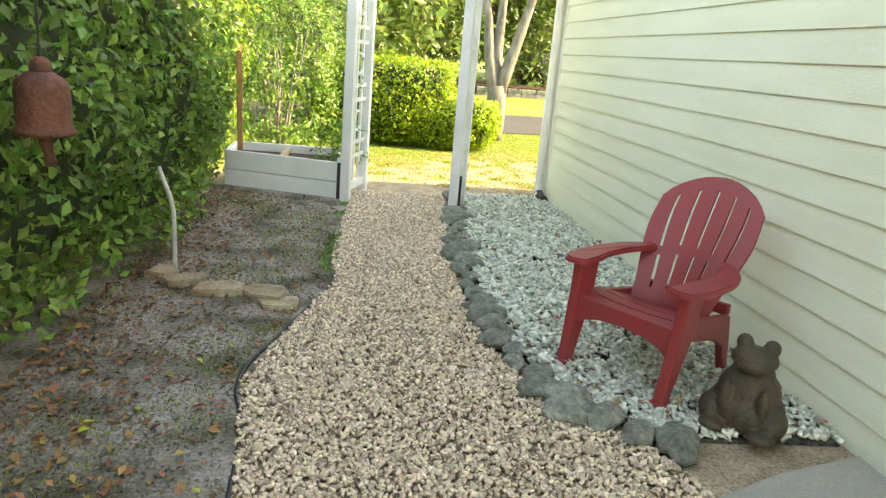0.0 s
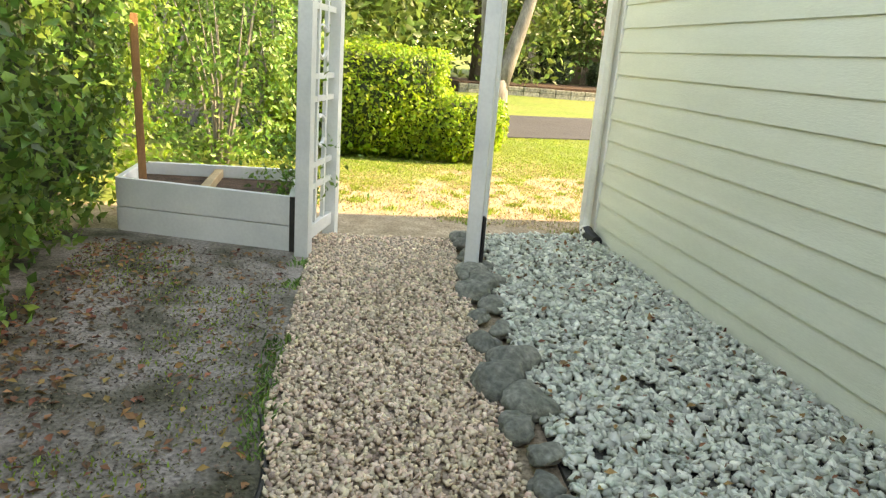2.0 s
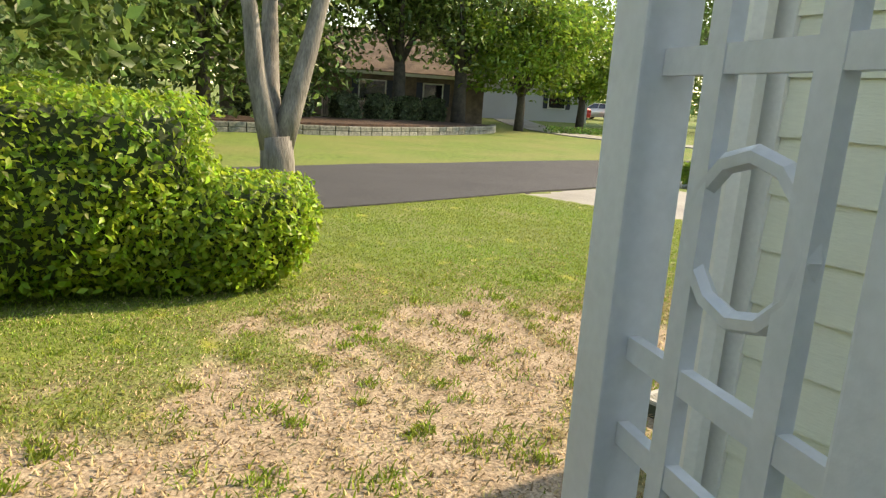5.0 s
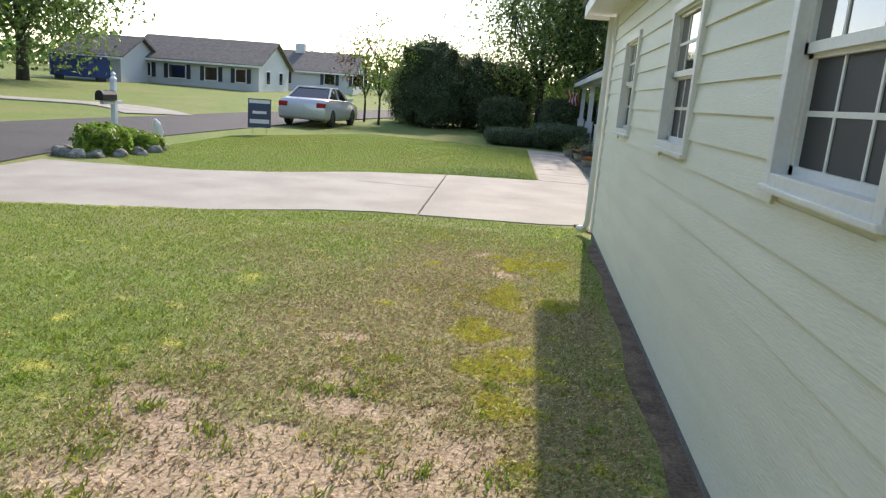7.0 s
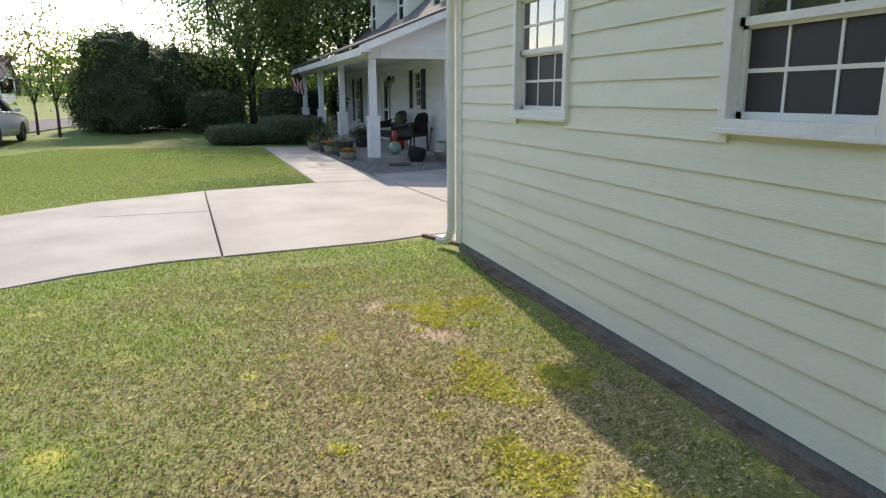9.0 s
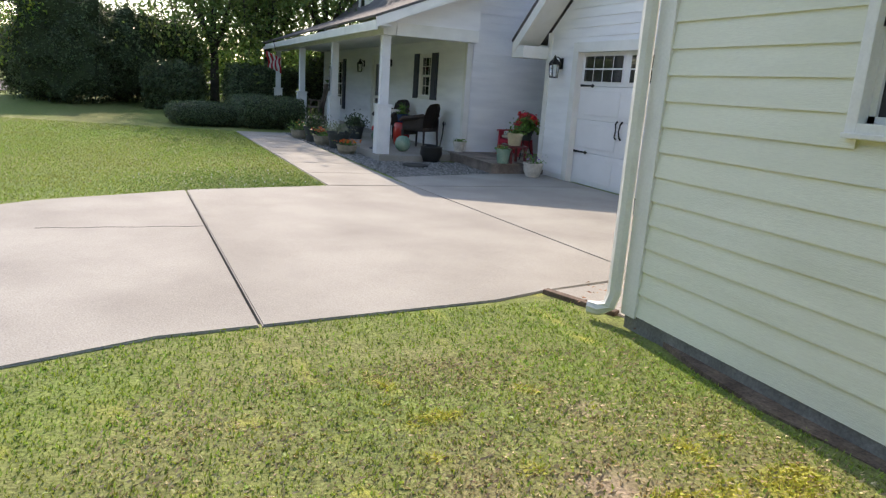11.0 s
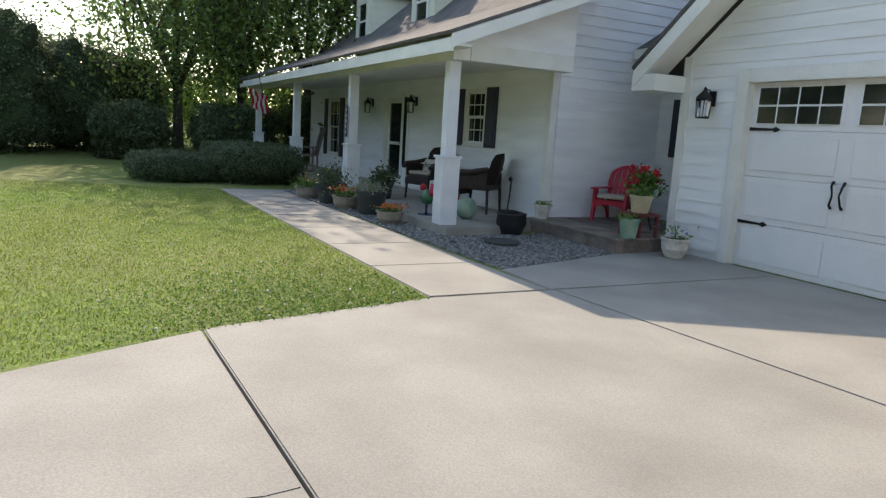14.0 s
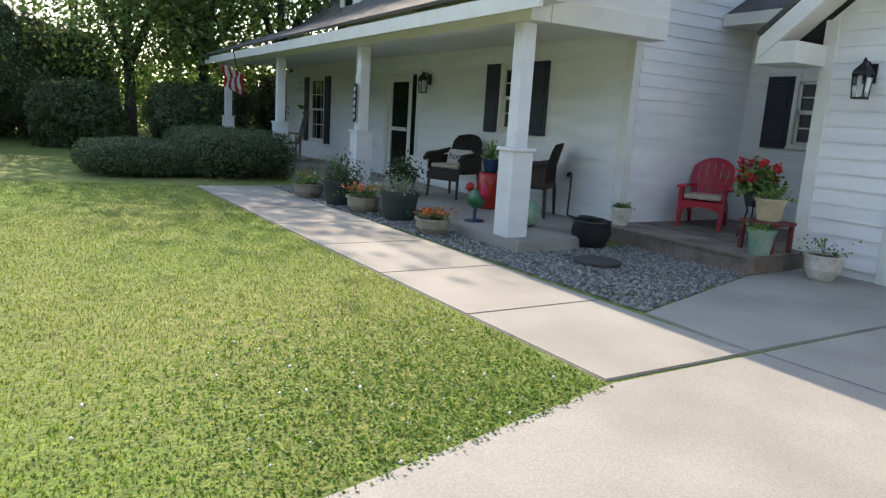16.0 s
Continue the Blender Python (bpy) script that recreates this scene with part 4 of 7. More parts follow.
tagged(part("rake_porch", rp, TRIM), "white rake board of the porch roof", "fascia", kind="structure")
tagged(part("soffit_rake", prism([(-0.78, zb - 0.08), (-0.78, zb - 0.05), (-3.2, zb + 2.42 * SL - 0.05), (-3.2, zb + 2.42 * SL - 0.08)], "x", 15.98, 16.46), SOFFIT), "white soffit under the porch rake", "soffit", kind="structure")
roof_slabs("roof_porch", [[(15.93, -0.72, zb + 0.04), (29.65, -0.72, zb + 0.04), (29.65, -3.25, zb + 2.53 * SL + 0.04), (15.93, -3.25, zb + 2.53 * SL + 0.04)]], 0.04, "grey-brown shingle porch roof")
zr = zb + 2.5 * SL
roof_slabs("roof_house", [[(16.5, -3.2, zr), (29.65, -3.2, zr), (29.65, -7.2, zr + 3.4), (16.5, -7.2, zr + 3.4)], [(16.5, -12.4, zr - 0.5), (29.65, -12.4, zr - 0.5), (29.65, -7.2, zr + 3.4), (16.5, -7.2, zr + 3.4)]], 0.06, "dark shingle main roof")
col = thing("porch_column", (16.68, -1.15, 0.035), "white square porch column on a wider panelled base", "column", "porch columns", kind="")
part("base", box(-0.125, 0.125, -0.125, 0.125, 0, 0.88, bevel=0.006), WOODW, col)
part("base_cap", box(-0.145, 0.145, -0.145, 0.145, 0.88, 0.915, bevel=0.006), WOODW, col)
part("shaft", box(-0.078, 0.078, -0.078, 0.078, 0.915, PB - 0.037, bevel=0.006), WOODW, col)
for x in (20.6, 24.6, 28.9):
    copy_thing(col, pose(x, -1.15, 0.035))
tagged(part("wall_far_end", box(29.5, 29.7, -12, PY, -0.2, 3.2), WHITESID), "white far end wall of the house", "wall", kind="structure")

# dormers
def dormer(x):
    d = thing("dormer", (x, -3.55, zr + 0.1), "white clapboard dormer with a small window", "dormer", "roof dormers")
    part("front", box(-0.62, 0.62, -1.9, 0, -0.2, 1.35), SIDING, d)
    part("roof", prism([(-0.8, 1.28), (0, 2.0), (0.8, 1.28), (0.8, 1.36), (0, 2.1), (-0.8, 1.36)], "y", -2.6, 0.14), SHINGLE, d)
    part("gable", prism([(-0.62, 1.35), (0, 1.93), (0.62, 1.35)], "y", -0.1, 0.0), SIDING, d)
    f = bmesh.new()
    for q in ((-0.36, -0.28, 0.12, 1.18), (0.28, 0.36, 0.12, 1.18), (-0.28, 0.28, 1.1, 1.18), (-0.28, 0.28, 0.12, 0.2), (-0.28, 0.28, 0.62, 0.67)):
        box(q[0], q[1], 0.0, 0.04, q[2], q[3], f)
    wf = part("window_frame", f, TRIM, d)
    part("pane", box(-0.28, 0.28, 0.004, 0.012, 0.2, 1.1), DARKG, wf)
    return d
dm = dormer(19.4)
for x in (23.1, 27.0):
    copy_thing(dm, pose(x, -3.55, zr + 0.1))

# courtyard back wall and deck
cw, cwM = wall("wall_courtyard", (HX, -4.98), (-1, 0), (0, 1), HX - GX, 2.9, [(0.73, 1.40, 1.14, 1.90)], "white clapboard wall behind the small deck", z0=-0.2, course=0.15, first=0.06, paint=WHITESID)
sash_window("window_6", cwM, 0.73, 1.40, 1.14, 1.90, shutters="first", label="courtyard window with one black shutter")
roof_slabs("roof_link", [[(14.6, -4.35, 2.62), (HX - 0.03, -4.35, 2.62), (HX - 0.03, -7.5, 4.6), (14.6, -7.5, 4.6)]], 0.05, "dark shingle roof over the courtyard wall")
tagged(part("fascia_link", box(15.12, HX - 0.03, -4.34, -4.30, 2.52, 2.66), TRIM), "white fascia over the courtyard", "fascia", kind="structure")
tagged(part("soffit_link", box(15.12, HX - 0.03, -4.97, -4.35, 2.53, 2.56), SOFFIT), "white soffit over the courtyard", "soffit", kind="structure")
dk = thing("deck", (0, 0, 0), "low weathered brown timber deck in the corner", "deck")
part("skirt", slab_poly([(14.93, -2.62), (16.83, -2.62), (16.83, -4.95), (14.93, -4.95)], -0.14, 0.07), DECKW, dk)
for k in range(17):
    y = -2.60 - k * 0.138
    part("plank", box(14.9 if y > GY + 0.15 else GX + 0.03, 16.86, y - 0.13, y, 0.071, 0.1, bevel=0.004), DECKW, dk)


# ---- garden things ----
def arbor():
    a = thing("garden_arbor", (0, 0, 0), "white painted wooden garden arbor with lattice sides", "arbor")
    for fx, fy, dep, turn in ((-2.27, -0.76, 0.60, -17), (-1.21, -1.02, 0.50, -17)):
        F = pose(fx, fy, 0, 0, 0, turn)
        def add(nm, bm_):
            bm_.transform(F)
            return part(nm, bm_, WOODW, a)
        for y in (0, dep):
            add("post", box(-0.045, 0.045, y - 0.045, y + 0.045, -0.05, 2.25, bevel=0.005))
        y0, y1 = 0.046, dep - 0.046
        ym = dep / 2
        for yy in (ym - 0.09, ym + 0.09):
            add("slat", box(-0.012, 0.012, yy - 0.018, yy + 0.018, 0.17, 2.08))
        add("rail", box(-0.02, 0.02, y0, y1, 0.08, 0.17, bevel=0.004))
        add("rail", box(-0.02, 0.02, y0, y1, 2.08, 2.17, bevel=0.004))
        for z in (0.42, 0.56, 0.98, 1.12, 1.54, 1.68):
            add("cross_slat", box(-0.010, 0.010, y0, y1, z - 0.018, z + 0.018))
        for z in (0.77, 1.33, 1.89):
            add("ring", tube([(0, ym + 0.1 * math.cos(k * 0.5236), z + 0.1 * math.sin(k * 0.5236)) for k in range(13)], 0.014, 6))
    for y in (-0.85, -0.42):
        part("top_beam", prism([(-2.6, 2.25), (-2.5, 2.38), (-1.0, 2.38), (-0.9, 2.25)], "y", y - 0.02, y + 0.02), WOODW, a)
    for k in range(6):
        x = -2.4 + k * 0.26
        part("top_slat", box(x - 0.02, x + 0.02, -1.1, -0.15, 2.382, 2.43), WOODW, a)
    part("edge_strip", box(-1.163, -1.150, -1.07, -1.02, 0.0, 0.36), BLACKP, a, "black plastic strip on the post")
    return a


arbor()


def planter():
    p = thing("raised_planter", (-2.35, -0.66, 0), "white plank raised planter box, half filled with soil", "planter box", rz=0)
    q = [(0, 0), (-1.16, 0.40), (-1.16, 1.05), (0, 1.0)]
    for k in range(4):
        (x0, y0), (x1, y1) = q[k], q[(k + 1) % 4]
        L = math.hypot(x1 - x0, y1 - y0)
        for z0, z1 in ((-0.04, 0.16), (0.166, 0.36)):
            b = part("plank", box(0, L, -0.02, 0.02, z0, z1, bevel=0.005), WOODW, p)
            b.matrix_local = pose(x0, y0, 0, 0, 0, math.degrees(math.atan2(y1 - y0, x1 - x0)))
    part("soil", slab_poly([(-0.02, 0.03), (-1.14, 0.42), (-1.14, 1.03), (-0.02, 0.97)], 0.0, 0.27), MULCH, p)
    part("edge_strip", box(-0.012, 0.022, -0.034, -0.0205, -0.03, 0.36), BLACKP, p, "black plastic strip on the corner")
    part("brace", box(-0.62, -0.56, 0.25, 0.98, 0.28, 0.34, bevel=0.004), mat("raw_timber", (0.45, 0.33, 0.2), 0.8), p)
    return p


planter()
st = part("wooden_stake", box(-0.025, 0.025, -0.02, 0.02, 0, 1.42, bevel=0.003), STAKE)
st.matrix_world = pose(-3.40, -0.05, 0.0, 1.5, -1.0, 20)
tagged(st, "tall reddish cedar stake in the planter", "stake")


def leafy_box(name, lo, hi, n, size, material, label, seed=0, core=True, rough=0.16, parts=True, category="hedge"):
    """A clipped or loose hedge body: uneven core coloured dark as inner shade, and a dense coat of leaves."""
    h = thing(name, ((lo[0] + hi[0]) / 2, (lo[1] + hi[1]) / 2, lo[2]), label, category)
    c = np.array([(lo[0] + hi[0]) / 2, (lo[1] + hi[1]) / 2, 0])
    s = np.array([(hi[0] - lo[0]) / 2, (hi[1] - lo[1]) / 2, (hi[2] - lo[2]) / 2])
    d = rng.normal(size=(n, 3))
    d /= np.abs(d).max(1)[:, None]
    d = np.sign(d) * np.abs(d) ** 1.0
    e = np.linalg.norm(d, axis=1)[:, None]
    d = d / e ** 0.45
    p = d * s
    off = np.array([noise.noise(Vector(q * 1.6) + Vector((seed, 0, seed))) + 0.6 * noise.noise(Vector(q * 4.5)) for q in p])
    p = p * (1 + (off * rough)[:, None]) * rng.uniform(0.84, 1.03, (n, 1))
    p[:, 2] += s[2]
    p = p[p[:, 2] > 0.02]
    nr = p - np.array([0, 0, s[2]])
    nr /= np.linalg.norm(nr, axis=1)[:, None]
    leaf_mesh("foliage", p, size, material, h, nr + np.array([0, 0, 0.4]), 0.8)
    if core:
        # added solid body, coloured as the shade behind the leaves
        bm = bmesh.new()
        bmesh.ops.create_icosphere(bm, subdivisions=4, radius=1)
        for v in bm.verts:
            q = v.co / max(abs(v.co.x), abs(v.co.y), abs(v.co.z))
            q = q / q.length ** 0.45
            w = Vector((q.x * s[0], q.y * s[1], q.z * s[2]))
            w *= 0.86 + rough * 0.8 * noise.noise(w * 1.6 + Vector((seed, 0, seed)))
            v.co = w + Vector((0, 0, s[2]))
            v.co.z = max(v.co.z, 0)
        part("shade_core", bm, HEDGESHADE, h)
    else:
        sm = bmesh.new()
        for k in range(9):
            e = Vector((rng.uniform(-0.7, 0.7) * s[0], rng.uniform(-0.7, 0.7) * s[1], rng.uniform(1.2, 1.8) * s[2]))
            tube([(e.x * 0.15, e.y * 0.15, 0), (e.x * 0.45 + 0.04, e.y * 0.5, e.z * 0.45), tuple(e)], [0.022 * s[2], 0.014 * s[2], 0.004], 6, sm)
        part("stem", sm, BARK, h)
    return h


# tall garden hedge, one run of clumps
hy = -10.0
k = 0
while hy < -0.6:
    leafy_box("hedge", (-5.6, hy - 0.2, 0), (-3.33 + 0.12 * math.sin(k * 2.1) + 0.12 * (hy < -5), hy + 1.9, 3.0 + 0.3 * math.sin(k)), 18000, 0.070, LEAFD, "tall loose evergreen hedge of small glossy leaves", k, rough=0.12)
    hy += 1.7
    k += 1
for (x, y, w, hgt, mt) in ((-4.4, 0.9, 0.9, 2.8, LEAFB), (-5.6, 2.2, 1.3, 3.4, LEAFD), (-3.3, 2.9, 0.9, 2.3, LEAFD), (-4.6, 4.6, 1.5, 3.8, LEAFO), (-2.9, 5.0, 0.9, 2.7, LEAFD), (-6.0, 7.0, 2.0, 4.6, LEAFO), (-3.0, 8.0, 1.3, 3.6, LEAFO)):
    leafy_box("shrub", (x - w, y - w, -0.05), (x + w, y + w, hgt), 5200, 0.075, mt, "loose sunlit shrub behind the planter", k + x, core=False, rough=0.4, category="shrub")


def branchy(name, at, stems, crown, leafm, n, size, label, bark=BARK, clumps=26, spread=1.0):
    """A tree: tapered limbs and a ragged crown of small leaves round the twig ends. stems: lists of points with radii."""
    t = thing(name, at, label, "tree")
    bm = bmesh.new()
    for pts, r0, r1 in stems:
        m = len(pts)
        tube(pts, [r0 + (r1 - r0) * i / (m - 1) for i in range(m)], 10, bm)
    tr = part("trunk", bm, bark, t, smooth=True)
    cx, cy, cz, rx, ry, rz = crown
    cs = []
    lb = bmesh.new()
    tops = [Vector(s[0][-1]) for s in stems]
    for i in range(clumps):
        d = rng.normal(size=3)
        d /= np.linalg.norm(d)
        k = rng.uniform(0.45, 1.0)
        c = np.array([cx + d[0] * rx * k, cy + d[1] * ry * k, cz + d[2] * rz * k])
        cs.append((c, rng.uniform(0.22, 0.42) * min(rx, rz) * spread))
        a = min(tops, key=lambda q: (q - Vector(c)).length)
        mid = (a + Vector(c)) / 2 + Vector(rng.normal(0, 0.12, 3))
        tube([a, mid, Vector(c)], [0.035 * rx / 2, 0.02 * rx / 2, 0.006], 5, lb)
    part("limb", lb, bark, t)
    P = []
    per = n // clumps
    for c, r in cs:
        q = np.clip(rng.normal(size=(per, 3)), -1.5, 1.5) * r * np.array([1, 1, 0.75])
        P.append(q + c)
    leaf_mesh("crown", np.concatenate(P), size, leafm, t, np.tile([0, 0, 0.5], (per * clumps, 1)), 1.0, 0.5)
    return t


def bevelled(bm, off, seg=2):
    bmesh.ops.bevel(bm, geom=bm.edges[:], offset=off, segments=seg, affect="EDGES", profile=0.6)
    return bm


def slotted(cols, rows, place, cut, thick):
    """A moulded shell: a grid of columns and rows bent by place(u, v), with the faces of cut(i, j) left open."""
    bm = bmesh.new()
    g = [[bm.verts.new(place(u, v)) for u in cols] for v in rows]
    for j in range(len(rows) - 1):
        for i in range(len(cols) - 1):
            if not cut(i, j):
                bm.faces.new((g[j][i], g[j][i + 1], g[j + 1][i + 1], g[j + 1][i]))
    bmesh.ops.recalc_face_normals(bm, faces=bm.faces)
    bmesh.ops.solidify(bm, geom=bm.faces[:], thickness=thick)
    return bm


def adirondack(name, m, red, label, cushion=False):
    """Moulded lawn chair, front towards -y, seat 0.37 m, back 0.95 m high."""
    c = new(name)
    c.empty_display_size = 0.1
    c.matrix_world = m
    tagged(c, label, "chair", "red lawn chairs")
    for sx in (-1, 1):
        fl = prism([(-0.42, 0), (-0.36, 0), (-0.30, 0.18), (-0.245, 0.33), (-0.215, 0.535), (-0.365, 0.535), (-0.375, 0.36), (-0.405, 0.14)], "x", -0.026, 0.026)
        for v in fl.verts:
            v.co.x += sx * (0.272 + 0.03 * v.co.z)
        part("front_leg", bevelled(fl, 0.010), red, c)
        part("foot", bevelled(box(sx * 0.272 - 0.036, sx * 0.272 + 0.036, -0.43, -0.35, 0, 0.022), 0.006), red, c)
        rl = prism([(0.235, 0), (0.285, 0), (0.235, 0.20), (0.20, 0.31), (-0.25, 0.375), (-0.25, 0.27), (0.06, 0.21), (0.17, 0.15)], "x", sx * 0.25 - 0.02, sx * 0.25 + 0.02)
        part("back_leg", bevelled(rl, 0.007), red, c)
        outline = spline([(0.245, -0.40), (0.31, -0.425), (0.375, -0.40), (0.40, -0.30), (0.405, -0.12), (0.375, 0.04), (0.31, 0.15), (0.25, 0.20), (0.215, 0.19), (0.235, 0.10), (0.27, 0.0), (0.275, -0.15), (0.25, -0.30)], 4)[:-1]
        ar = slab_poly([(sx * (x - 0.03), y) for x, y in outline], 0.535, 0.562, bevel=0.009)
        for v in ar.verts:
            v.co.z += 0.05 * max(v.co.y, 0) - 0.10 * max(abs(v.co.x) - 0.36, 0)
        part("armrest", ar, red, c)
    slat, gap = 0.078, 0.015
    cols = []
    for k in range(6):
        a = (k - 2.5) * (slat + gap)
        cols += [a - slat / 2, a, a + slat / 2]
    rows = [k / 30 for k in range(31)]
    def back(u, t):
        top = 0.955 - 0.115 * (u / 0.27) ** 2 - 0.02 * (abs(u) / 0.27) ** 8
        z = 0.27 + (top - 0.27) * t
        wide = 0.76 + 0.30 * smooth(0.0, 0.78, t) - 0.03 * smooth(0.80, 1.0, t)
        return (u * wide, 0.13 + 0.30 * t ** 1.1 - 0.10 * (u / 0.27) ** 2, z)
    part("backrest", slotted(cols, rows, back, lambda i, j: i % 3 == 2 and (4 <= j < 12 or 14 <= j < 27), 0.017), red, c)
    def seat(u, t):
        lip = smooth(0.82, 1.0, t)
        return (u * 1.02, 0.17 - 0.53 * t, 0.285 + 0.095 * smooth(0.0, 0.8, t) - 0.02 * lip - 0.02 * (1 - (u / 0.26) ** 2) * (1 - lip))
    part("seat", slotted([k * 0.052 - 0.26 for k in range(11)], [k / 40 for k in range(41)], seat, lambda i, j: 1 <= i <= 8 and j in (9, 18, 27, 34), 0.016), red, c)
    arch = [(-0.285, 0.36)] + [(0.285, 0.36)] + [(0.285, 0.20)] + [(0.25 * math.cos(a), 0.20 + 0.085 * math.sin(a)) for a in (0.25, 0.6, 1.0, 1.57, 2.14, 2.54, 2.89)] + [(-0.285, 0.20)]
    part("front_apron", bevelled(prism(arch, "y", -0.368, -0.345), 0.005), red, c)
    part("back_rail", bevelled(box(-0.25, 0.25, 0.20, 0.235, 0.30, 0.36), 0.008), red, c)
    if cushion:
        part("cushion", box(-0.25, 0.25, -0.33, 0.12, 0.385, 0.45, bevel=0.025), CUSH, c, "cream seat cushion")
    return c


adirondack("lawn_chair", pose(-0.605, -4.415, 0.012, 0, 0, -54) @ Matrix.Diagonal((1.01, 1.04, 1.01, 1)), REDPL, "dull red moulded plastic lawn chair standing on pale stones")

# sitting garden statue: one closed mesh
fg = bmesh.new()
def blob(c, r, sc=(1, 1, 1)):
    bmesh.ops.create_uvsphere(fg, u_segments=20, v_segments=12, radius=r, matrix=Matrix.Translation(c) @ Matrix.Diagonal((*sc, 1)))
blob((0, 0.01, 0.09), 0.185, (1.0, 0.95, 0.70))
blob((0, 0.01, 0.17), 0.15, (1.0, 0.92, 1.0))
blob((0, 0.01, 0.26), 0.105, (1.0, 0.92, 1.1))
blob((0, -0.03, 0.365), 0.098, (1.12, 1.0, 0.62))
blob((0, -0.07, 0.345), 0.075, (1.15, 0.9, 0.6))
for sx in (-1, 1):
    blob((sx * 0.062, 0.0, 0.425), 0.040, (1, 0.9, 1.05))
    blob((sx * 0.135, -0.05, 0.075), 0.085, (0.85, 1.2, 0.9))
    blob((sx * 0.085, -0.11, 0.16), 0.04, (0.8, 0.9, 2.4))
    blob((sx * 0.11, -0.15, 0.03), 0.055, (1.2, 1.2, 0.6))
frog = part("frog_statue", fg, FROGM, smooth=True)
rm = frog.modifiers.new("fuse", "REMESH")
rm.mode, rm.voxel_size, rm.use_smooth_shade = "VOXEL", 0.008, True
frog.matrix_world = pose(-0.45, -5.03, 0.008, 0, 0, -42) @ Matrix.Scale(0.90, 4)
tagged(frog, "dark weathered sitting garden statue on pale stones", "statue")

# rusty bell on a chain
bl = thing("hanging_bell", (-3.24, -5.14, 1.17), "rusty brown iron bell hanging from a wire", "bell")
BS = Matrix.Diagonal((0.62, 0.62, 0.60, 1))
part("body", lathe([(0.0, 0.265), (0.06, 0.262), (0.075, 0.25), (0.10, 0.235), (0.128, 0.205), (0.135, 0.16), (0.134, 0.02), (0.136, -0.03), (0.150, -0.05), (0.152, -0.075), (0.143, -0.075), (0.122, -0.02), (0.118, 0.18), (0, 0.22)], 24, m=BS), RUST, bl, smooth=True)
part("crown_knob", lathe([(0.05, 0.24), (0.055, 0.28), (0.045, 0.32), (0.02, 0.34), (0, 0.34)], 16, m=BS), RUST, bl, smooth=True)
part("clapper", tube([(0, 0, 0.02), (0, 0, -0.07), (0.005, 0, -0.11), (0.01, 0, -0.135), (0.01, 0, -0.15)], [0.01, 0.022, 0.014, 0.022, 0.015], 10), RUST, bl)
part("wire", tube([(0, 0, 0.2), (0, 0, 1.7)], 0.004, 5), BLACK, bl)

# border rocks along the path
for k in range(34):
    t = k / 33 * (len(PATH_R) - 3)
    i = int(t)
    f = t - i
    x = PATH_R[i][0] + (PATH_R[i + 1][0] - PATH_R[i][0]) * f + 0.07 + 0.05 * math.sin(k * 3.3)
    y = PATH_R[i][1] + (PATH_R[i + 1][1] - PATH_R[i][1]) * f
    s = 0.055 + 0.06 * abs(math.sin(k * 2.7 + 1)) ** 2
    r = rock((x, y, 0.015), (s * 1.25, s * 0.95, s * 0.62), ROCKM, None, "border_rock", k * 1.3, rz=70 + 40 * math.sin(k * 1.9))
    tagged(r, "rough grey lichen-covered border rock", "rock", "rocks edging the path")
for k, (x, y, w, d, rz) in enumerate(((-3.22, -3.42, 0.13, 0.085, 20), (-2.98, -3.55, 0.16, 0.10, 10), (-2.70, -3.60, 0.17, 0.11, -25), (-3.38, -3.28, 0.10, 0.07, 50), (-2.60, -3.74, 0.13, 0.09, -35))):
    own = slab_poly([(w * math.cos(a) * (1 + 0.22 * math.sin(k * 2.3 + 3 * a)), d * math.sin(a) * (1 + 0.25 * math.cos(2 * a + k))) for a in (0.35, 1.25, 2.55, 3.6, 4.4, 5.6)], 0, 0.055 - 0.015 * (k == 4), bevel=0.007)
    r = part("flagstone", own, FLAG)
    r.matrix_world = pose(x, y, -0.006, 4, -3, rz)
    tagged(r, "flat reddish-tan edging flagstone on the soil", "flagstone", "flagstones edging the bed")
pv = part("bent_pipe", tube([(0, 0, 0), (0.0, 0.0, 0.40), (-0.02, 0.0, 0.5), (-0.09, 0.02, 0.68)], 0.014, 8), mat("dirty_pvc", (0.6, 0.6, 0.56), 0.5, var=0.2))
pv.matrix_world = pose(-3.32, -3.2, -0.004)
tagged(pv, "thin bent white plastic pipe standing in the soil", "pipe")

# ---- loose pebbles and litter ----
tagged(stones("path_pebbles", scatter(PEB_POLY, 62000), 0.0, 0.0135, 0.65, PEBBLE, 0.9), "loose tan and cream pebbles covering the path", "pebbles", kind="stuff")
tagged(stones("bed_stones", scatter(STONE_POLY, 13000), 0.0, 0.025, 0.5, WSTONE, 0.8), "pale green-white angular stones covering the bed", "stones", kind="stuff")
tagged(stones("grey_gravel", scatter(GRAVEL, 12000), -0.088, 0.020, 0.6, GSTONE, 0.7), "loose mid-grey gravel beside the porch", "gravel", kind="stuff")
SOILP = [(-3.7, -9), (-2.63, -9)] + [(x - 0.03, y) for x, y in PATH_L[:-1] if y > -9] + [(-2.36, -0.8), (-3.6, -0.5)]
lp = scatter(SOILP, 5200)
near = lp[:, 0] < -2.85 - 0.6 * rng.random(len(lp))
lp = lp[near | (rng.random(len(lp)) < 0.25)]
ch = scatter(SOILP, 16000)
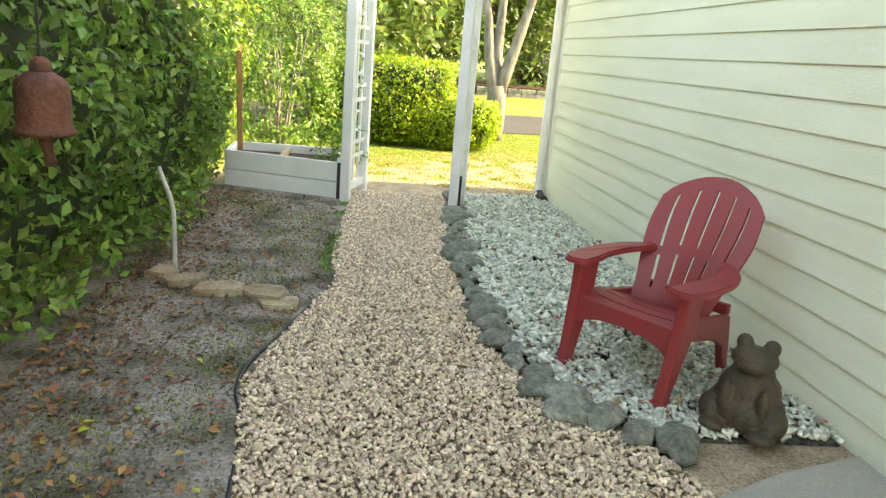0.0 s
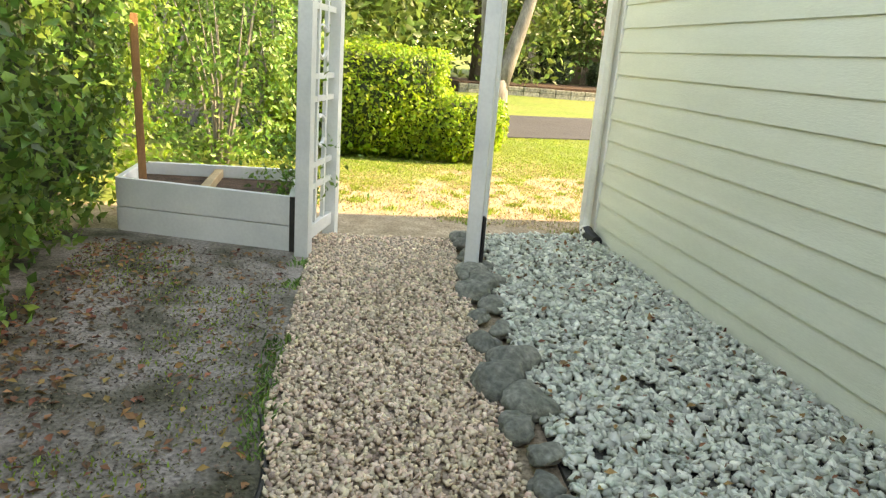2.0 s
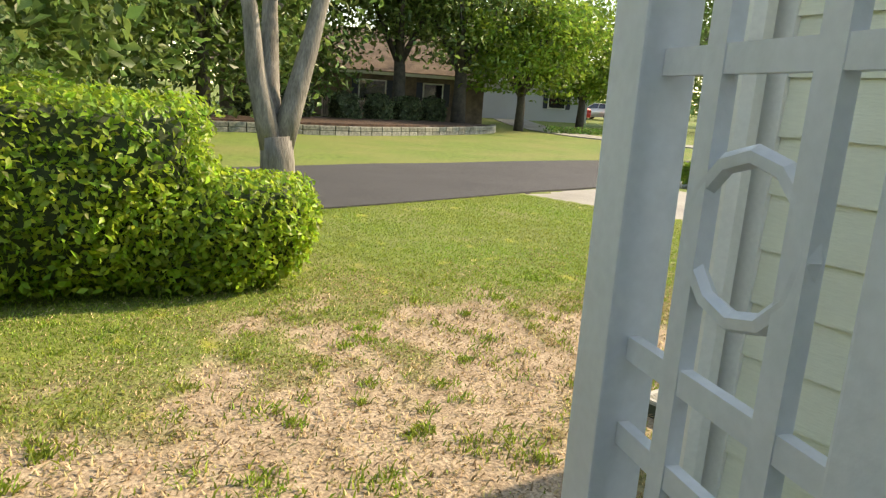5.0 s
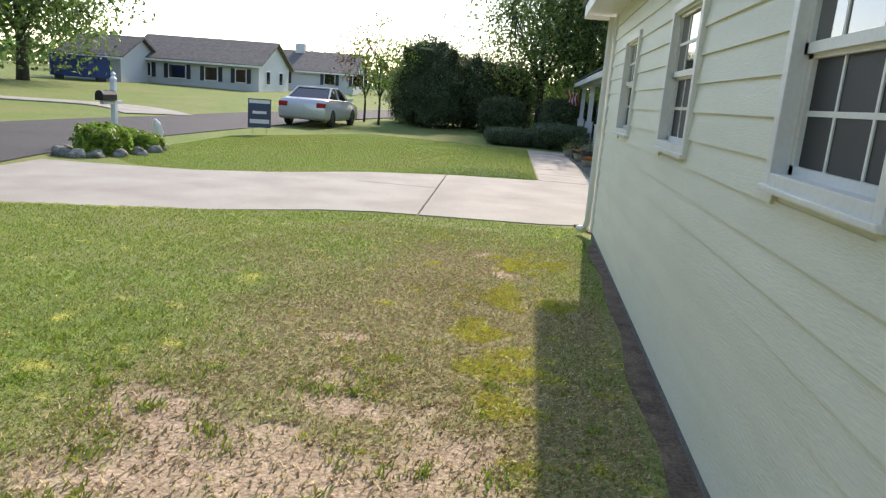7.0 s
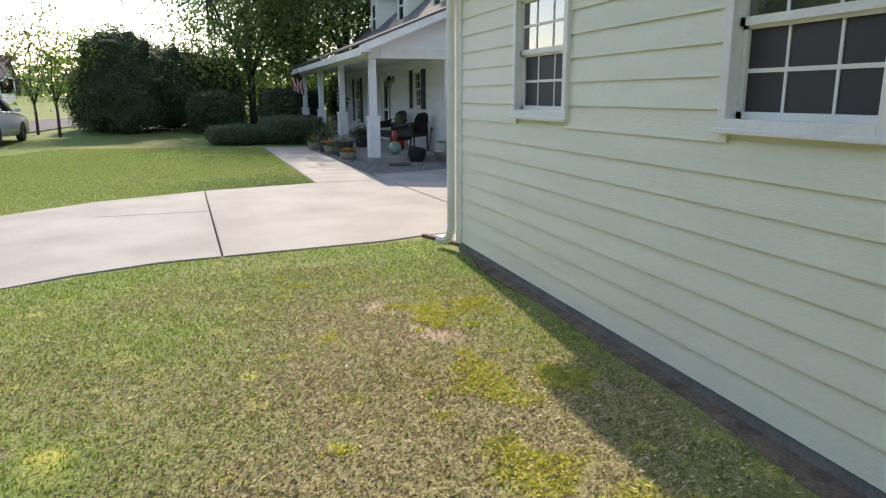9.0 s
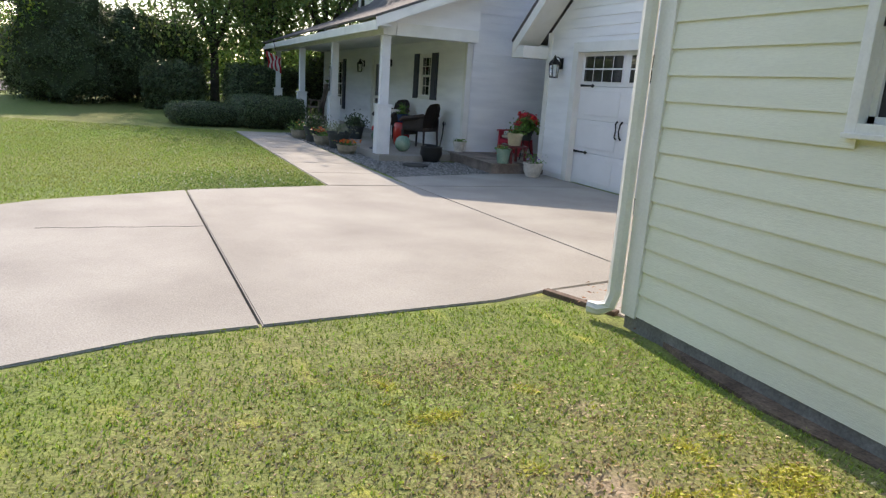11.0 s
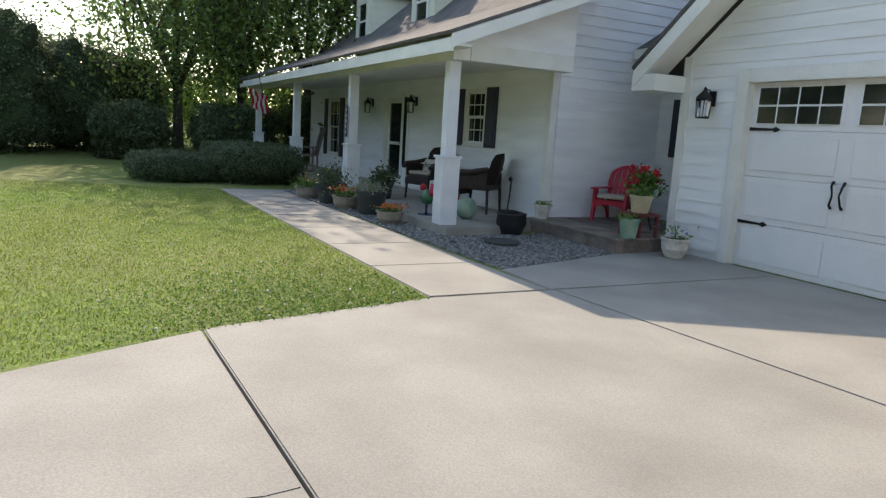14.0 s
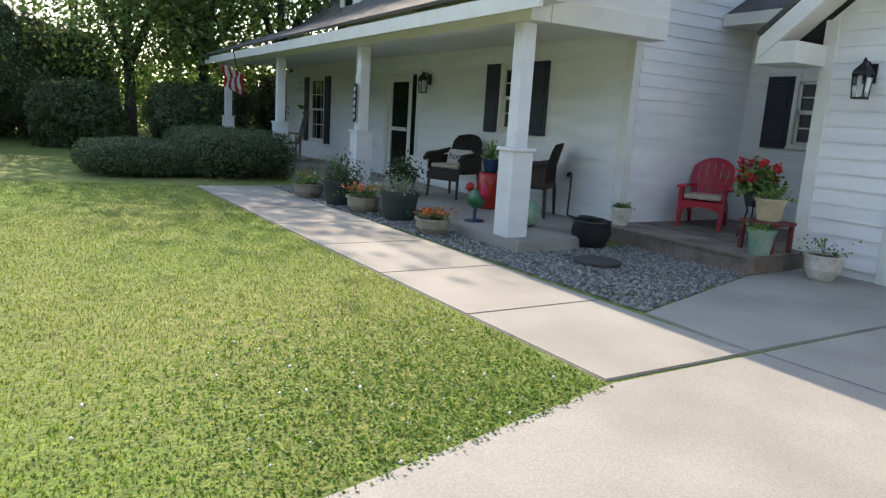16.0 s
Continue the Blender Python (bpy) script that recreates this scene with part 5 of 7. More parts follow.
tagged(leaf_mesh("bark_crumbs", np.column_stack([ch, rng.uniform(0.0, 0.012, len(ch))]), 0.017, mat("bark_crumb", (0.15, 0.11, 0.075), 0.85, var=0.2, scale=2, bump=0.0, island=0.6, col2=(0.28, 0.23, 0.17)), None, np.tile([0, 0, 1.6], (len(ch), 1)), 0.7, 0.4), "small twigs and bark crumbs on the garden soil", "litter", kind="stuff")
yl = scatter([(-3.3, -7.2), (-2.7, -7.2), (-2.65, -4.6), (-3.2, -4.2)], 24)
tagged(leaf_mesh("yellow_leaves", np.column_stack([yl, np.full(len(yl), 0.014)]), 0.06, YELLOW, None, np.tile([0, 0, 2.5], (len(yl), 1)), 0.4), "scattered yellow fallen leaves on the soil", "leaf litter", kind="stuff")
tagged(leaf_mesh("leaf_litter", np.column_stack([lp, rng.uniform(0.002, 0.018, len(lp))]), 0.045, LITTER, None, np.tile([0, 0, 2.0], (len(lp), 1)), 0.5), "brown fallen leaves on the soil and under the hedge", "leaf litter", kind="stuff")
tagged(stones("soil_crumbs", scatter(SOILP, 6000), 0.0, 0.006, 0.7, DIRTBED, 0.5), "small soil crumbs and grit", "grit", kind="stuff")


def blades(pts, z, h, w, lean=0.6):
    n = len(pts)
    a = rng.uniform(0, 6.28, n)
    hh = h * rng.uniform(0.5, 1.3, n)
    d = np.stack([np.cos(a), np.sin(a)], 1)
    s = np.stack([-d[:, 1], d[:, 0]], 1) * (w * rng.uniform(0.6, 1.3, n))[:, None]
    ln = (lean * rng.uniform(0.2, 1.2, n) * hh)[:, None]
    b0 = np.column_stack([pts - s, z])
    b1 = np.column_stack([pts + s, z])
    m = np.column_stack([pts + d * ln * 0.4 + s * 0.7, z + hh * 0.65])
    t = np.column_stack([pts + d * ln, z + hh * 0.95])
    v = np.stack([b0, b1, m, t], 1).reshape(-1, 3)
    i = np.arange(n)[:, None] * 4
    return v, np.concatenate([i + [0, 1, 2], i + [0, 2, 3]])


def grass(name, poly, n, material, h, w, keep, label, lean=0.6):
    p = scatter(poly, n)
    p = p[~inside(p[:, 0], p[:, 1], DRIVE) & ~inside(p[:, 0], p[:, 1], WALK)]
    p = p[keep(p)]
    v, f = blades(p, ground_z(p[:, 0], p[:, 1]) - 0.012, h, w, lean)
    return tagged(fast_mesh(name, v, f, material), label, "grass", kind="stuff")


def lush(p):
    return rng.random(len(p)) > bare(p[:, 0], p[:, 1]) * 0.97


def dry(p):
    k = bare(p[:, 0], p[:, 1])
    return rng.random(len(p)) < np.where(k > 0.5, 0.14, 0.10 + 0.9 * worn(p))


LAWN1 = [(0.2, 0.15), (8.2, 0.1), (8.1, 2.6), (6.6, 5.5), (5.6, 8.0), (1.5, 7.2), (-3, 5.5), (-3, 0.9)]
LAWN2 = [(13.4, 0.62), (22.3, 0.95), (24, 6.5), (18, 9.2), (11.2, 8.6), (10.3, 7.4), (10.4, 6.3), (11.1, 5.2), (12.3, 3.9), (13.05, 2.3)]
grass("lawn_grass", LAWN1, 290000, GRASS, 0.028, 0.0048, lambda p: lush(p) & (rng.random(len(p)) < (1 - 0.74 * worn(p)) * (1 - 0.8 * mossy(p[:, 0], p[:, 1]))), "short patchy green grass with weeds")
grass("lawn_grass", LAWN2, 260000, GRASS, 0.028, 0.005, lambda p: rng.random(len(p)) < np.clip(1.4 - (p[:, 0] - 13) / 12, 0.25, 1), "short mown green lawn with clover")
grass("dry_grass", [(-2.6, 0.9), (0.2, 0.2), (7.4, 0.2), (7.4, 2.8), (3.0, 4.4), (-2.6, 3.6)], 270000, STRAW, 0.022, 0.0050, dry, "flattened straw-coloured dry grass", 1.7)
tc_ = scatter([(-2.6, 0.9), (3.2, 0.3), (3.4, 3.2), (0.5, 4.2), (-2.4, 3.2)], 230)
tq = np.concatenate([c + rng.normal(0, rng.uniform(0.02, 0.07), (int(rng.integers(14, 70)), 2)) for c in tc_])
v_, f_ = blades(tq, ground_z(tq[:, 0], tq[:, 1]) - 0.014, 0.038, 0.0048, 0.9)
tagged(fast_mesh("grass_tufts", v_, f_, GRASS), "small green grass tufts on the bare sandy soil", "grass", kind="stuff")
grass("dry_grass", LAWN2, 36000, STRAW, 0.026, 0.005, lambda p: rng.random(len(p)) < 0.25 + 1.2 * np.exp(-((p[:, 0] - 15.8) ** 2 / 2.0 + (p[:, 1] - 1.2) ** 2 / 0.5)), "straw-coloured blades among the lawn", 1.2)


grass("yellow_grass", [(2.0, 0.3), (7.2, 0.3), (7.2, 1.9), (2.0, 1.9)], 90000, YELLOW, 0.026, 0.005, lambda p: rng.random(len(p)) < mossy(p[:, 0], p[:, 1]), "yellowed moss-like grass near the house wall", 1.5)
CLOVER = mat("clover_leaf", (0.13, 0.245, 0.04), 0.6, var=0.15, scale=1, bump=0.0, island=0.35, trans=0.3, spec=0.2)
EDGE2 = [(12.9, 2.4), (13.3, 0.64), (15.5, 0.72), (15.0, 2.2), (13.6, 3.4), (12.4, 3.9)]
cp = scatter(EDGE2, 26000)
cp = cp[rng.random(len(cp)) < np.clip(1.0 - np.hypot(cp[:, 0] - 13.2, cp[:, 1] - 1.3) / 2.1, 0, 1) ** 1.3]
tagged(leaf_mesh("clover", np.column_stack([cp, ground_z(cp[:, 0], cp[:, 1]) + rng.uniform(0.005, 0.03, len(cp))]), 0.017, CLOVER, None, np.tile([0, 0, 1.2], (len(cp), 1)), 0.6, 0.95), "dense green clover at the lawn corner", "clover", kind="stuff")
cp = cp[:70]
tagged(stones("clover_heads", cp, -0.045, 0.008, 0.9, FLAGW, 0.4), "small white clover flower heads", "clover flowers", kind="stuff")
wd = scatter(LAWN1, 5200)
wd = wd[lush(wd)]
tagged(leaf_mesh("lawn_weeds", np.column_stack([wd, ground_z(wd[:, 0], wd[:, 1]) + rng.uniform(0.0, 0.02, len(wd))]), 0.026, GRASS, None, np.tile([0, 0, 1.4], (len(wd), 1)), 0.7, 0.6), "flat green weeds in the patchy lawn", "weeds", kind="stuff")
ms = scatter(SOILP, 16000)
ms = ms[np.array([noise.noise(Vector((p[0] * 1.7, p[1] * 1.7, 9))) for p in ms]) > 0.08]
v_, f_ = blades(ms, np.full(len(ms), -0.004), 0.014, 0.004, 1.2)
tagged(fast_mesh("soil_moss", v_, f_, GRASS), "thin moss and seedlings on the garden soil", "moss", kind="stuff")

fr_y = rng.uniform(-3.1, -0.9, 650)
fr_p = np.column_stack([np.interp(fr_y, [-3.3, -2.8, -1.6, -0.9], [-2.34, -2.36, -2.31, -2.28]) + rng.normal(0, 0.03, 650), fr_y])
fr_p = fr_p[np.array([noise.noise(Vector((0.5, b * 2.2, 3.0))) for a, b in fr_p]) > -0.15]
v_, f_ = blades(fr_p, np.full(len(fr_p), -0.004), 0.034, 0.005, 1.1)
tagged(fast_mesh("edge_grass", v_, f_, LEAFD), "ragged green weeds along the edge of the pebble path", "grass", kind="stuff")
bb = scatter(STONE_POLY, 420)
tagged(leaf_mesh("stone_bed_litter", np.column_stack([bb, rng.uniform(0.025, 0.035, len(bb))]), 0.04, LITTER, None, np.tile([0, 0, 1.5], (len(bb), 1)), 0.7), "dry brown leaf scraps among the pale stones", "leaf litter", kind="stuff")
dl = scatter([(7.2, 0.15), (8.3, 0.12), (8.6, -0.6), (7.75, -0.5)], 60)
tagged(leaf_mesh("drive_litter", np.column_stack([dl, np.full(len(dl), -0.055)]), 0.035, LITTER, None, np.tile([0, 0, 2.0], (len(dl), 1)), 0.4), "dry leaf scraps by the downspout foot", "leaf litter", kind="stuff")


# ---- front lawn things ----
def valve_box(at, sx, sy, rz, lidm, ribs, label):
    """A buried valve box: flared body, rounded lid, raised tread and finger slots."""
    v = thing("utility_box", at, label, "utility box", "buried utility boxes", rz)
    part("body", prism([(-sy - 0.015, -0.03), (sy + 0.015, -0.03), (sy - 0.005, 0.09), (-sy + 0.005, 0.09)], "x", -sx, sx), GREENB, v)
    r = 0.035
    ring = []
    for cx, cy, a0 in ((sx - r, sy - r, 0), (-sx + r, sy - r, 90), (-sx + r, -sy + r, 180), (sx - r, -sy + r, 270)):
        ring += [(cx + r * math.cos(radians(a0 + k * 22.5)), cy + r * math.sin(radians(a0 + k * 22.5))) for k in range(5)]
    lid = part("lid", slab_poly([(x * 1.05, y * 1.06) for x, y in ring], 0.088, 0.108, bevel=0.006), lidm, v, "sun-bleached moulded lid")
    tread = bmesh.new()
    if ribs:
        n = 34
        for k in range(n):
            x = -sx + 0.03 + (2 * sx - 0.06) * k / (n - 1)
            box(x - 0.0022, x + 0.0022, -sy + 0.025, sy - 0.025, 0.1085, 0.1115, tread)
    else:
        for a in range(9):
            for b in range(7):
                x, y = -0.07 + a * 0.0175, -0.05 + b * 0.0166
                box(x - 0.005, x + 0.005, y - 0.002, y + 0.002, 0.1085, 0.111, tread)
    part("tread", tread, lidm, lid)
    part("lid_slot", box(sx - 0.05, sx - 0.038, -0.028, 0.012, 0.1086, 0.1122), BLACKP, lid)
    if ribs:
        for x, w in ((-sx + 0.09, 0.05), (0.0, 0.06), (0.02, 0.05)):
            part("print_bar", box(x - 0.006, x + 0.006, -w, w, 0.1122, 0.1134), GREENB, lid)
    else:
        part("lid_slot", box(-sx + 0.038, -sx + 0.05, -0.012, 0.028, 0.1086, 0.1122), BLACKP, lid)
    return v


LIDP = mat("pale_green_lid", (0.42, 0.50, 0.44), 0.7, var=0.12, scale=8, bump=0.4, fine=80)
valve_box((1.005, 0.775, -0.08), 0.205, 0.125, -84, LIDG, True, "dark green utility box with a sun-bleached grey lid")
valve_box((1.395, 0.53, -0.085), 0.155, 0.115, 3, LIDP, False, "small utility box with a pale green lid")

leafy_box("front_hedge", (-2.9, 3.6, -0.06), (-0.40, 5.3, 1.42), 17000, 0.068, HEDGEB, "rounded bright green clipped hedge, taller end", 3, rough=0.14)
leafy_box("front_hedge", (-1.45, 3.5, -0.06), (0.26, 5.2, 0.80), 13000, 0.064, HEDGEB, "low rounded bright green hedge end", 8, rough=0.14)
T1 = [([(0, 0, 0), (0.03, 0, 0.4), (0.02, 0, 0.8), (0.0, 0, 1.05)], 0.20, 0.17),
      ([(-0.02, 0, 0.85), (-0.12, 0, 1.25), (-0.21, 0.02, 1.7), (-0.28, 0, 2.3), (-0.55, 0.15, 3.4)], 0.13, 0.06),
      ([(0.03, 0, 0.85), (0.17, 0, 1.35), (0.34, 0.0, 1.95), (0.52, 0.05, 2.6), (0.85, 0.0, 3.6)], 0.14, 0.06),
      ([(0.0, 0.08, 0.9), (0.0, 0.22, 1.5), (0.04, 0.36, 2.3), (0.1, 0.5, 3.3)], 0.13, 0.06)]
branchy("ornamental_tree", (0.50, 5.75, -0.06), T1, (0.2, 0.3, 4.3, 2.3, 2.0, 1.2), LEAFO, 14000, 0.10, "grey multi-trunked ornamental tree behind the hedge", clumps=30)


def gzz(x, y, d=0.0):
    return float(ground_z(x, y)) + d


def big_tree(x, y, h, r, label, leafm=LEAFO, n=13000, size=0.30, bark=BARKD, trunk=0.28, clumps=34, name="shade_tree", low=0.42):
    s = [([(0, 0, -0.1), (0.05, 0, h * 0.2), (-0.05, 0.05, h * 0.4), (0.1, 0, h * 0.62)], trunk, trunk * 0.35)]
    for k in range(4):
        a = k * 1.6 + x
        s.append(([(0, 0, h * 0.25), (r * 0.25 * math.cos(a), r * 0.25 * math.sin(a), h * 0.42), (r * 0.55 * math.cos(a), r * 0.55 * math.sin(a), h * 0.66)], trunk * 0.5, trunk * 0.15))
    cz = h * (1 + low) / 2
    return branchy(name, (x, y, gzz(x, y)), s, (0, 0, cz, r, r, h * (1 - low) / 2), leafm, n, size, label, bark, clumps)


# across the street
big_tree(18.1, 29.1, 11, 4.2, "tall oak in the yard across the street", trunk=0.42, low=0.3)
big_tree(15.2, 30.4, 12, 4.0, "tall oak behind the picket fence", trunk=0.4, low=0.35)
big_tree(7.35, 28.5, 13, 4.5, "thick grey oak in the mulched bed", bark=BARK, trunk=0.6, low=0.4)
big_tree(21.7, 28.5, 7.2, 4.0, "leafy green tree on the far verge", LEAFB, low=0.3)
big_tree(28.5, 31, 7.0, 3.6, "round leafy tree on the far lawn", LEAFB, low=0.28)
big_tree(40.6, 33.4, 11.5, 6.2, "large spreading tree on the far lawn", n=15000, size=0.36, trunk=0.4, low=0.18, clumps=50)
for x, y, h in ((4, 24, 11), (-2, 20, 10), (-8, 22, 12), (9.5, 33, 12), (-15, 18, 11), (2, 34, 13), (-4, 13.5, 7)):
    big_tree(x, y, h, 4.2, "dense dark green tree beyond the street", low=0.05, n=13000, size=0.36, clumps=40)
big_tree(30, 44, 12, 5.5, "tall tree behind the far garage", n=6000, size=0.35)
# wood behind the porch and hidden sides
for x, y, h, r in ((33.5, 0.6, 8.5, 3.4), (33.0, -1.4, 9.5, 4.2), (31.5, -6.5, 9.5, 4.2), (31.8, -3.4, 10.5, 4.2), (35.5, -7.5, 12, 5), (33, -12, 12, 5), (41, -2, 11, 4.5)):
    big_tree(x, y, h, r, "dark evergreen tree beyond the porch", LEAFO, n=12000, size=0.18, low=0.15, clumps=60, trunk=0.2)
for x, y, h, r in ((30.6, -0.8, 1.7, 1.3), (31.5, -4.0, 2.2, 1.5), (30.4, 2.2, 1.6, 1.0), (31.2, 5.6, 3.9, 1.5), (33.0, 4.2, 3.4, 1.7), (34.8, 2.6, 3.2, 1.7), (33.5, 6.6, 2.6, 1.3)):
    leafy_box("dark_shrub", (x - r, y - r, gzz(x, y)), (x + r, y + r, gzz(x, y) + h), 13000, 0.095, LEAFK, "large dark evergreen shrub at the lawn's edge", x, rough=0.3, category="shrub")
for x, y, h, r in ((37.0, 1.0, 2.4, 1.2), (38.5, -1.5, 2.8, 1.5), (36.5, -3.8, 2.6, 1.3)):
    leafy_box("sunlit_shrub", (x - r, y - r, gzz(x, y)), (x + r, y + r, gzz(x, y) + h), 5000, 0.12, LEAFB, "sunlit yellow-green shrub beyond the dark hedge", x, core=False, rough=0.4, category="shrub")
big_tree(29.6, 7.6, 4.6, 1.3, "slender young tree with thin stems", LEAFB, n=1500, size=0.14, trunk=0.06, clumps=22, name="young_tree", low=0.25)
big_tree(31.0, 8.6, 4.4, 1.3, "reddish young tree with thin stems", LITTER, n=900, size=0.14, trunk=0.06, clumps=18, name="young_tree", low=0.3)
leafy_box("low_hedge", (23.0, -1.2, -0.1), (26.6, 0.9, 0.78), 16000, 0.052, LEAFK, "low dark clipped hedge at the end of the walkway", 5, rough=0.1)
leafy_box("low_hedge", (23.3, 0.5, -0.1), (25.6, 2.5, 0.52), 11000, 0.05, LEAFK, "low dark spreading hedge beside the lawn", 6, rough=0.12)

# mailbox with its planted bed
mb = thing("mailbox", (12.95, 9.5, gzz(12.95, 9.5)), "black mailbox on a white wooden post", "mailbox")
part("post", box(-0.05, 0.05, -0.05, 0.05, -0.1, 1.35, bevel=0.006), WOODW, mb)
part("finial", lathe([(0.07, 1.35), (0.07, 1.38), (0.03, 1.42), (0.05, 1.47), (0.0, 1.52)], 12), WOODW, mb)
part("arm", box(-0.42, 0.25, -0.04, 0.04, 0.86, 0.93, bevel=0.005), WOODW, mb)
bx = prism([(-0.09, 0), (0.09, 0), (0.09, 0.12), (0.06, 0.18), (0, 0.205), (-0.06, 0.18), (-0.09, 0.12)], "x", -0.50, -0.02)
bx.transform(Matrix.Translation((0, 0, 0.935)))
part("letter_box", bx, BLACKP, mb)
part("flag_arm", box(-0.2, -0.08, 0.092, 0.1, 1.0, 1.03), FLAGR, mb)
for k, (x, y, s) in enumerate(((11.4, 8.75, 0.5), (12.0, 8.95, 0.42), (13.0, 9.1, 0.35), (12.5, 8.6, 0.38))):
    leafy_box("bed_plant", (x - s, y - s * 0.8, gzz(x, y)), (x + s, y + s * 0.8, gzz(x, y) + 0.36 + 0.2 * (k == 0)), 1400, 0.10, LEAFB, "clump of bright green perennials in the mailbox bed", k, core=False, rough=0.3, category="plant")
for k in range(15):
    a = k / 15 * 6.283
    x, y = 11.9 + 1.35 * math.cos(a), 8.85 + 0.6 * math.sin(a)
    tagged(rock((x, y, gzz(x, y, 0.03)), (0.17, 0.13, 0.11), ROCKM, None, "bed_rock", k * 2.1, rz=k * 40), "grey rounded rock edging the mailbox bed", "rock", "rocks round the mailbox bed")
hn = thing("garden_bird", (13.95, 9.1, gzz(13.95, 9.1)), "white leaning garden ornament beside the mailbox", "ornament")
part("body", tube([(0, 0, 0), (0.02, 0, 0.25), (-0.06, 0, 0.45), (-0.14, 0, 0.56)], [0.05, 0.11, 0.09, 0.03], 10), WOODW, hn)

# yard sign
ys = thing("yard_sign", (19.0, 8.8, gzz(19, 8.8)), "dark blue and white real-estate style yard sign on wire legs", "sign", rz=-62)
part("panel", box(-0.33, 0.33, -0.012, 0.012, 0.22, 1.05), SIGNB, ys)
for z0, z1, w in ((0.92, 1.02, 0.30), (0.62, 0.70, 0.2), (0.34, 0.46, 0.28)):
    for yy in (-0.018, 0.012):
        part("print_bar", box(-w, w, yy, yy + 0.006, z0, z1), FLAGW, ys)
for s in (-0.2, 0.2):
    part("wire_leg", tube([(s, 0, -0.1), (s, 0, 0.3)], 0.008, 6), CHROME, ys)


def car(name, at, rz, paint, label):
    """A four-door saloon, nose towards +x, 4.8 m long."""
    c = thing(name, at, label, "car", rz=rz)
    prof = [(-2.38, 0.42), (-2.40, 0.75), (-2.32, 0.98), (-1.75, 1.05), (0.95, 0.98), (1.85, 0.86), (2.30, 0.70), (2.40, 0.48), (2.30, 0.24), (-2.25, 0.26)]
    own = bmesh.new()
    rows = []
    for f, yy, s in ((0.90, -0.91, 0.94), (1.0, -0.86, 1.0), (1.0, 0.86, 1.0), (0.90, 0.91, 0.94)):
        rows.append([own.verts.new((x * (0.985 if s < 1 else 1), yy, 0.24 + (z - 0.24) * (0.93 if s < 1 else 1))) for x, z in prof])
    for a, b in zip(rows, rows[1:]):
        for i in range(len(prof)):
            own.faces.new((a[i], a[(i + 1) % len(prof)], b[(i + 1) % len(prof)], b[i]))
    own.faces.new(rows[0][::-1])
    own.faces.new(rows[-1])
    bmesh.ops.recalc_face_normals(own, faces=own.faces)
    bmesh.ops.bevel(own, geom=own.edges[:], offset=0.05, segments=2, affect="EDGES")
    part("body", own, paint, c, smooth=True)
    cab = bmesh.new()
    top = [(-1.70, 1.0), (-0.95, 1.42), (0.15, 1.44), (1.05, 0.96)]
    A = [cab.verts.new((x, -0.80 + (0.17 if z > 1.2 else 0), z)) for x, z in top]
    B = [cab.verts.new((x, 0.80 - (0.17 if z > 1.2 else 0), z)) for x, z in top]
    for i in range(4):
        cab.faces.new((A[i], A[(i + 1) % 4], B[(i + 1) % 4], B[i]))
    cab.faces.new(A[::-1])
    cab.faces.new(B)
    bmesh.ops.recalc_face_normals(cab, faces=cab.faces)
    part("greenhouse", cab, DARKG, c)
    part("roof", box(-0.98, 0.2, -0.64, 0.64, 1.415, 1.47, bevel=0.03), paint, c)
    for s in (-1, 1):
        for x0, z0, x1, z1 in ((-1.72, 1.0, -0.95, 1.44), (0.15, 1.45, 1.08, 0.96), (-0.35, 1.0, -0.40, 1.44)):
            part("pillar", tube([(x0, s * 0.81, z0), (x1, s * (0.65 if z1 > z0 else 0.81), z1)] if z1 > z0 else [(x0, s * 0.65, z0), (x1, s * 0.81, z1)], 0.035, 6), paint, c)
        part("tail_lamp", box(-2.41, -2.2, s * 0.72 - 0.17, s * 0.72 + 0.17, 0.72, 0.90, bevel=0.03), TAIL, c)
        part("headlamp", box(2.1, 2.38, s * 0.68 - 0.15, s * 0.68 + 0.15, 0.60, 0.74, bevel=0.03), CHROME, c)
        part("mirror", box(0.75, 0.92, s * 0.97 - 0.07, s * 0.97 + 0.07, 0.98, 1.1, bevel=0.03), paint, c)
        for x in (-1.42, 1.45):
            w = part("wheel", lathe([(0.20, -0.1), (0.31, -0.1), (0.335, -0.06), (0.335, 0.06), (0.31, 0.1), (0.20, 0.1)], 22, m=Matrix.Translation((x, s * 0.83, 0.335)) @ Matrix.Rotation(radians(90), 4, "X")), TYRE, c)
            part("rim", lathe([(0.0, -0.09), (0.2, -0.105), (0.2, 0.105), (0.0, 0.09)], 14, m=Matrix.Translation((x, s * 0.83, 0.335)) @ Matrix.Rotation(radians(90), 4, "X")), CHROME, w)
    part("number_plate", box(-2.42, -2.395, -0.16, 0.16, 0.72, 0.84), FLAGW, c)
    return c


car("parked_car", (26.6, 9.3, gzz(26.6, 9.3, 0.03)), 0, CARP, "silver four-door saloon parked at the kerbless roadside")
car("parked_car", (39.5, 44.0, gzz(39.5, 44.0)), 70, REDPAINT, "dark red car parked by the far garage")
car("parked_car", (44.0, 45.0, gzz(44, 45)), 100, CARP, "pale car parked across the street")


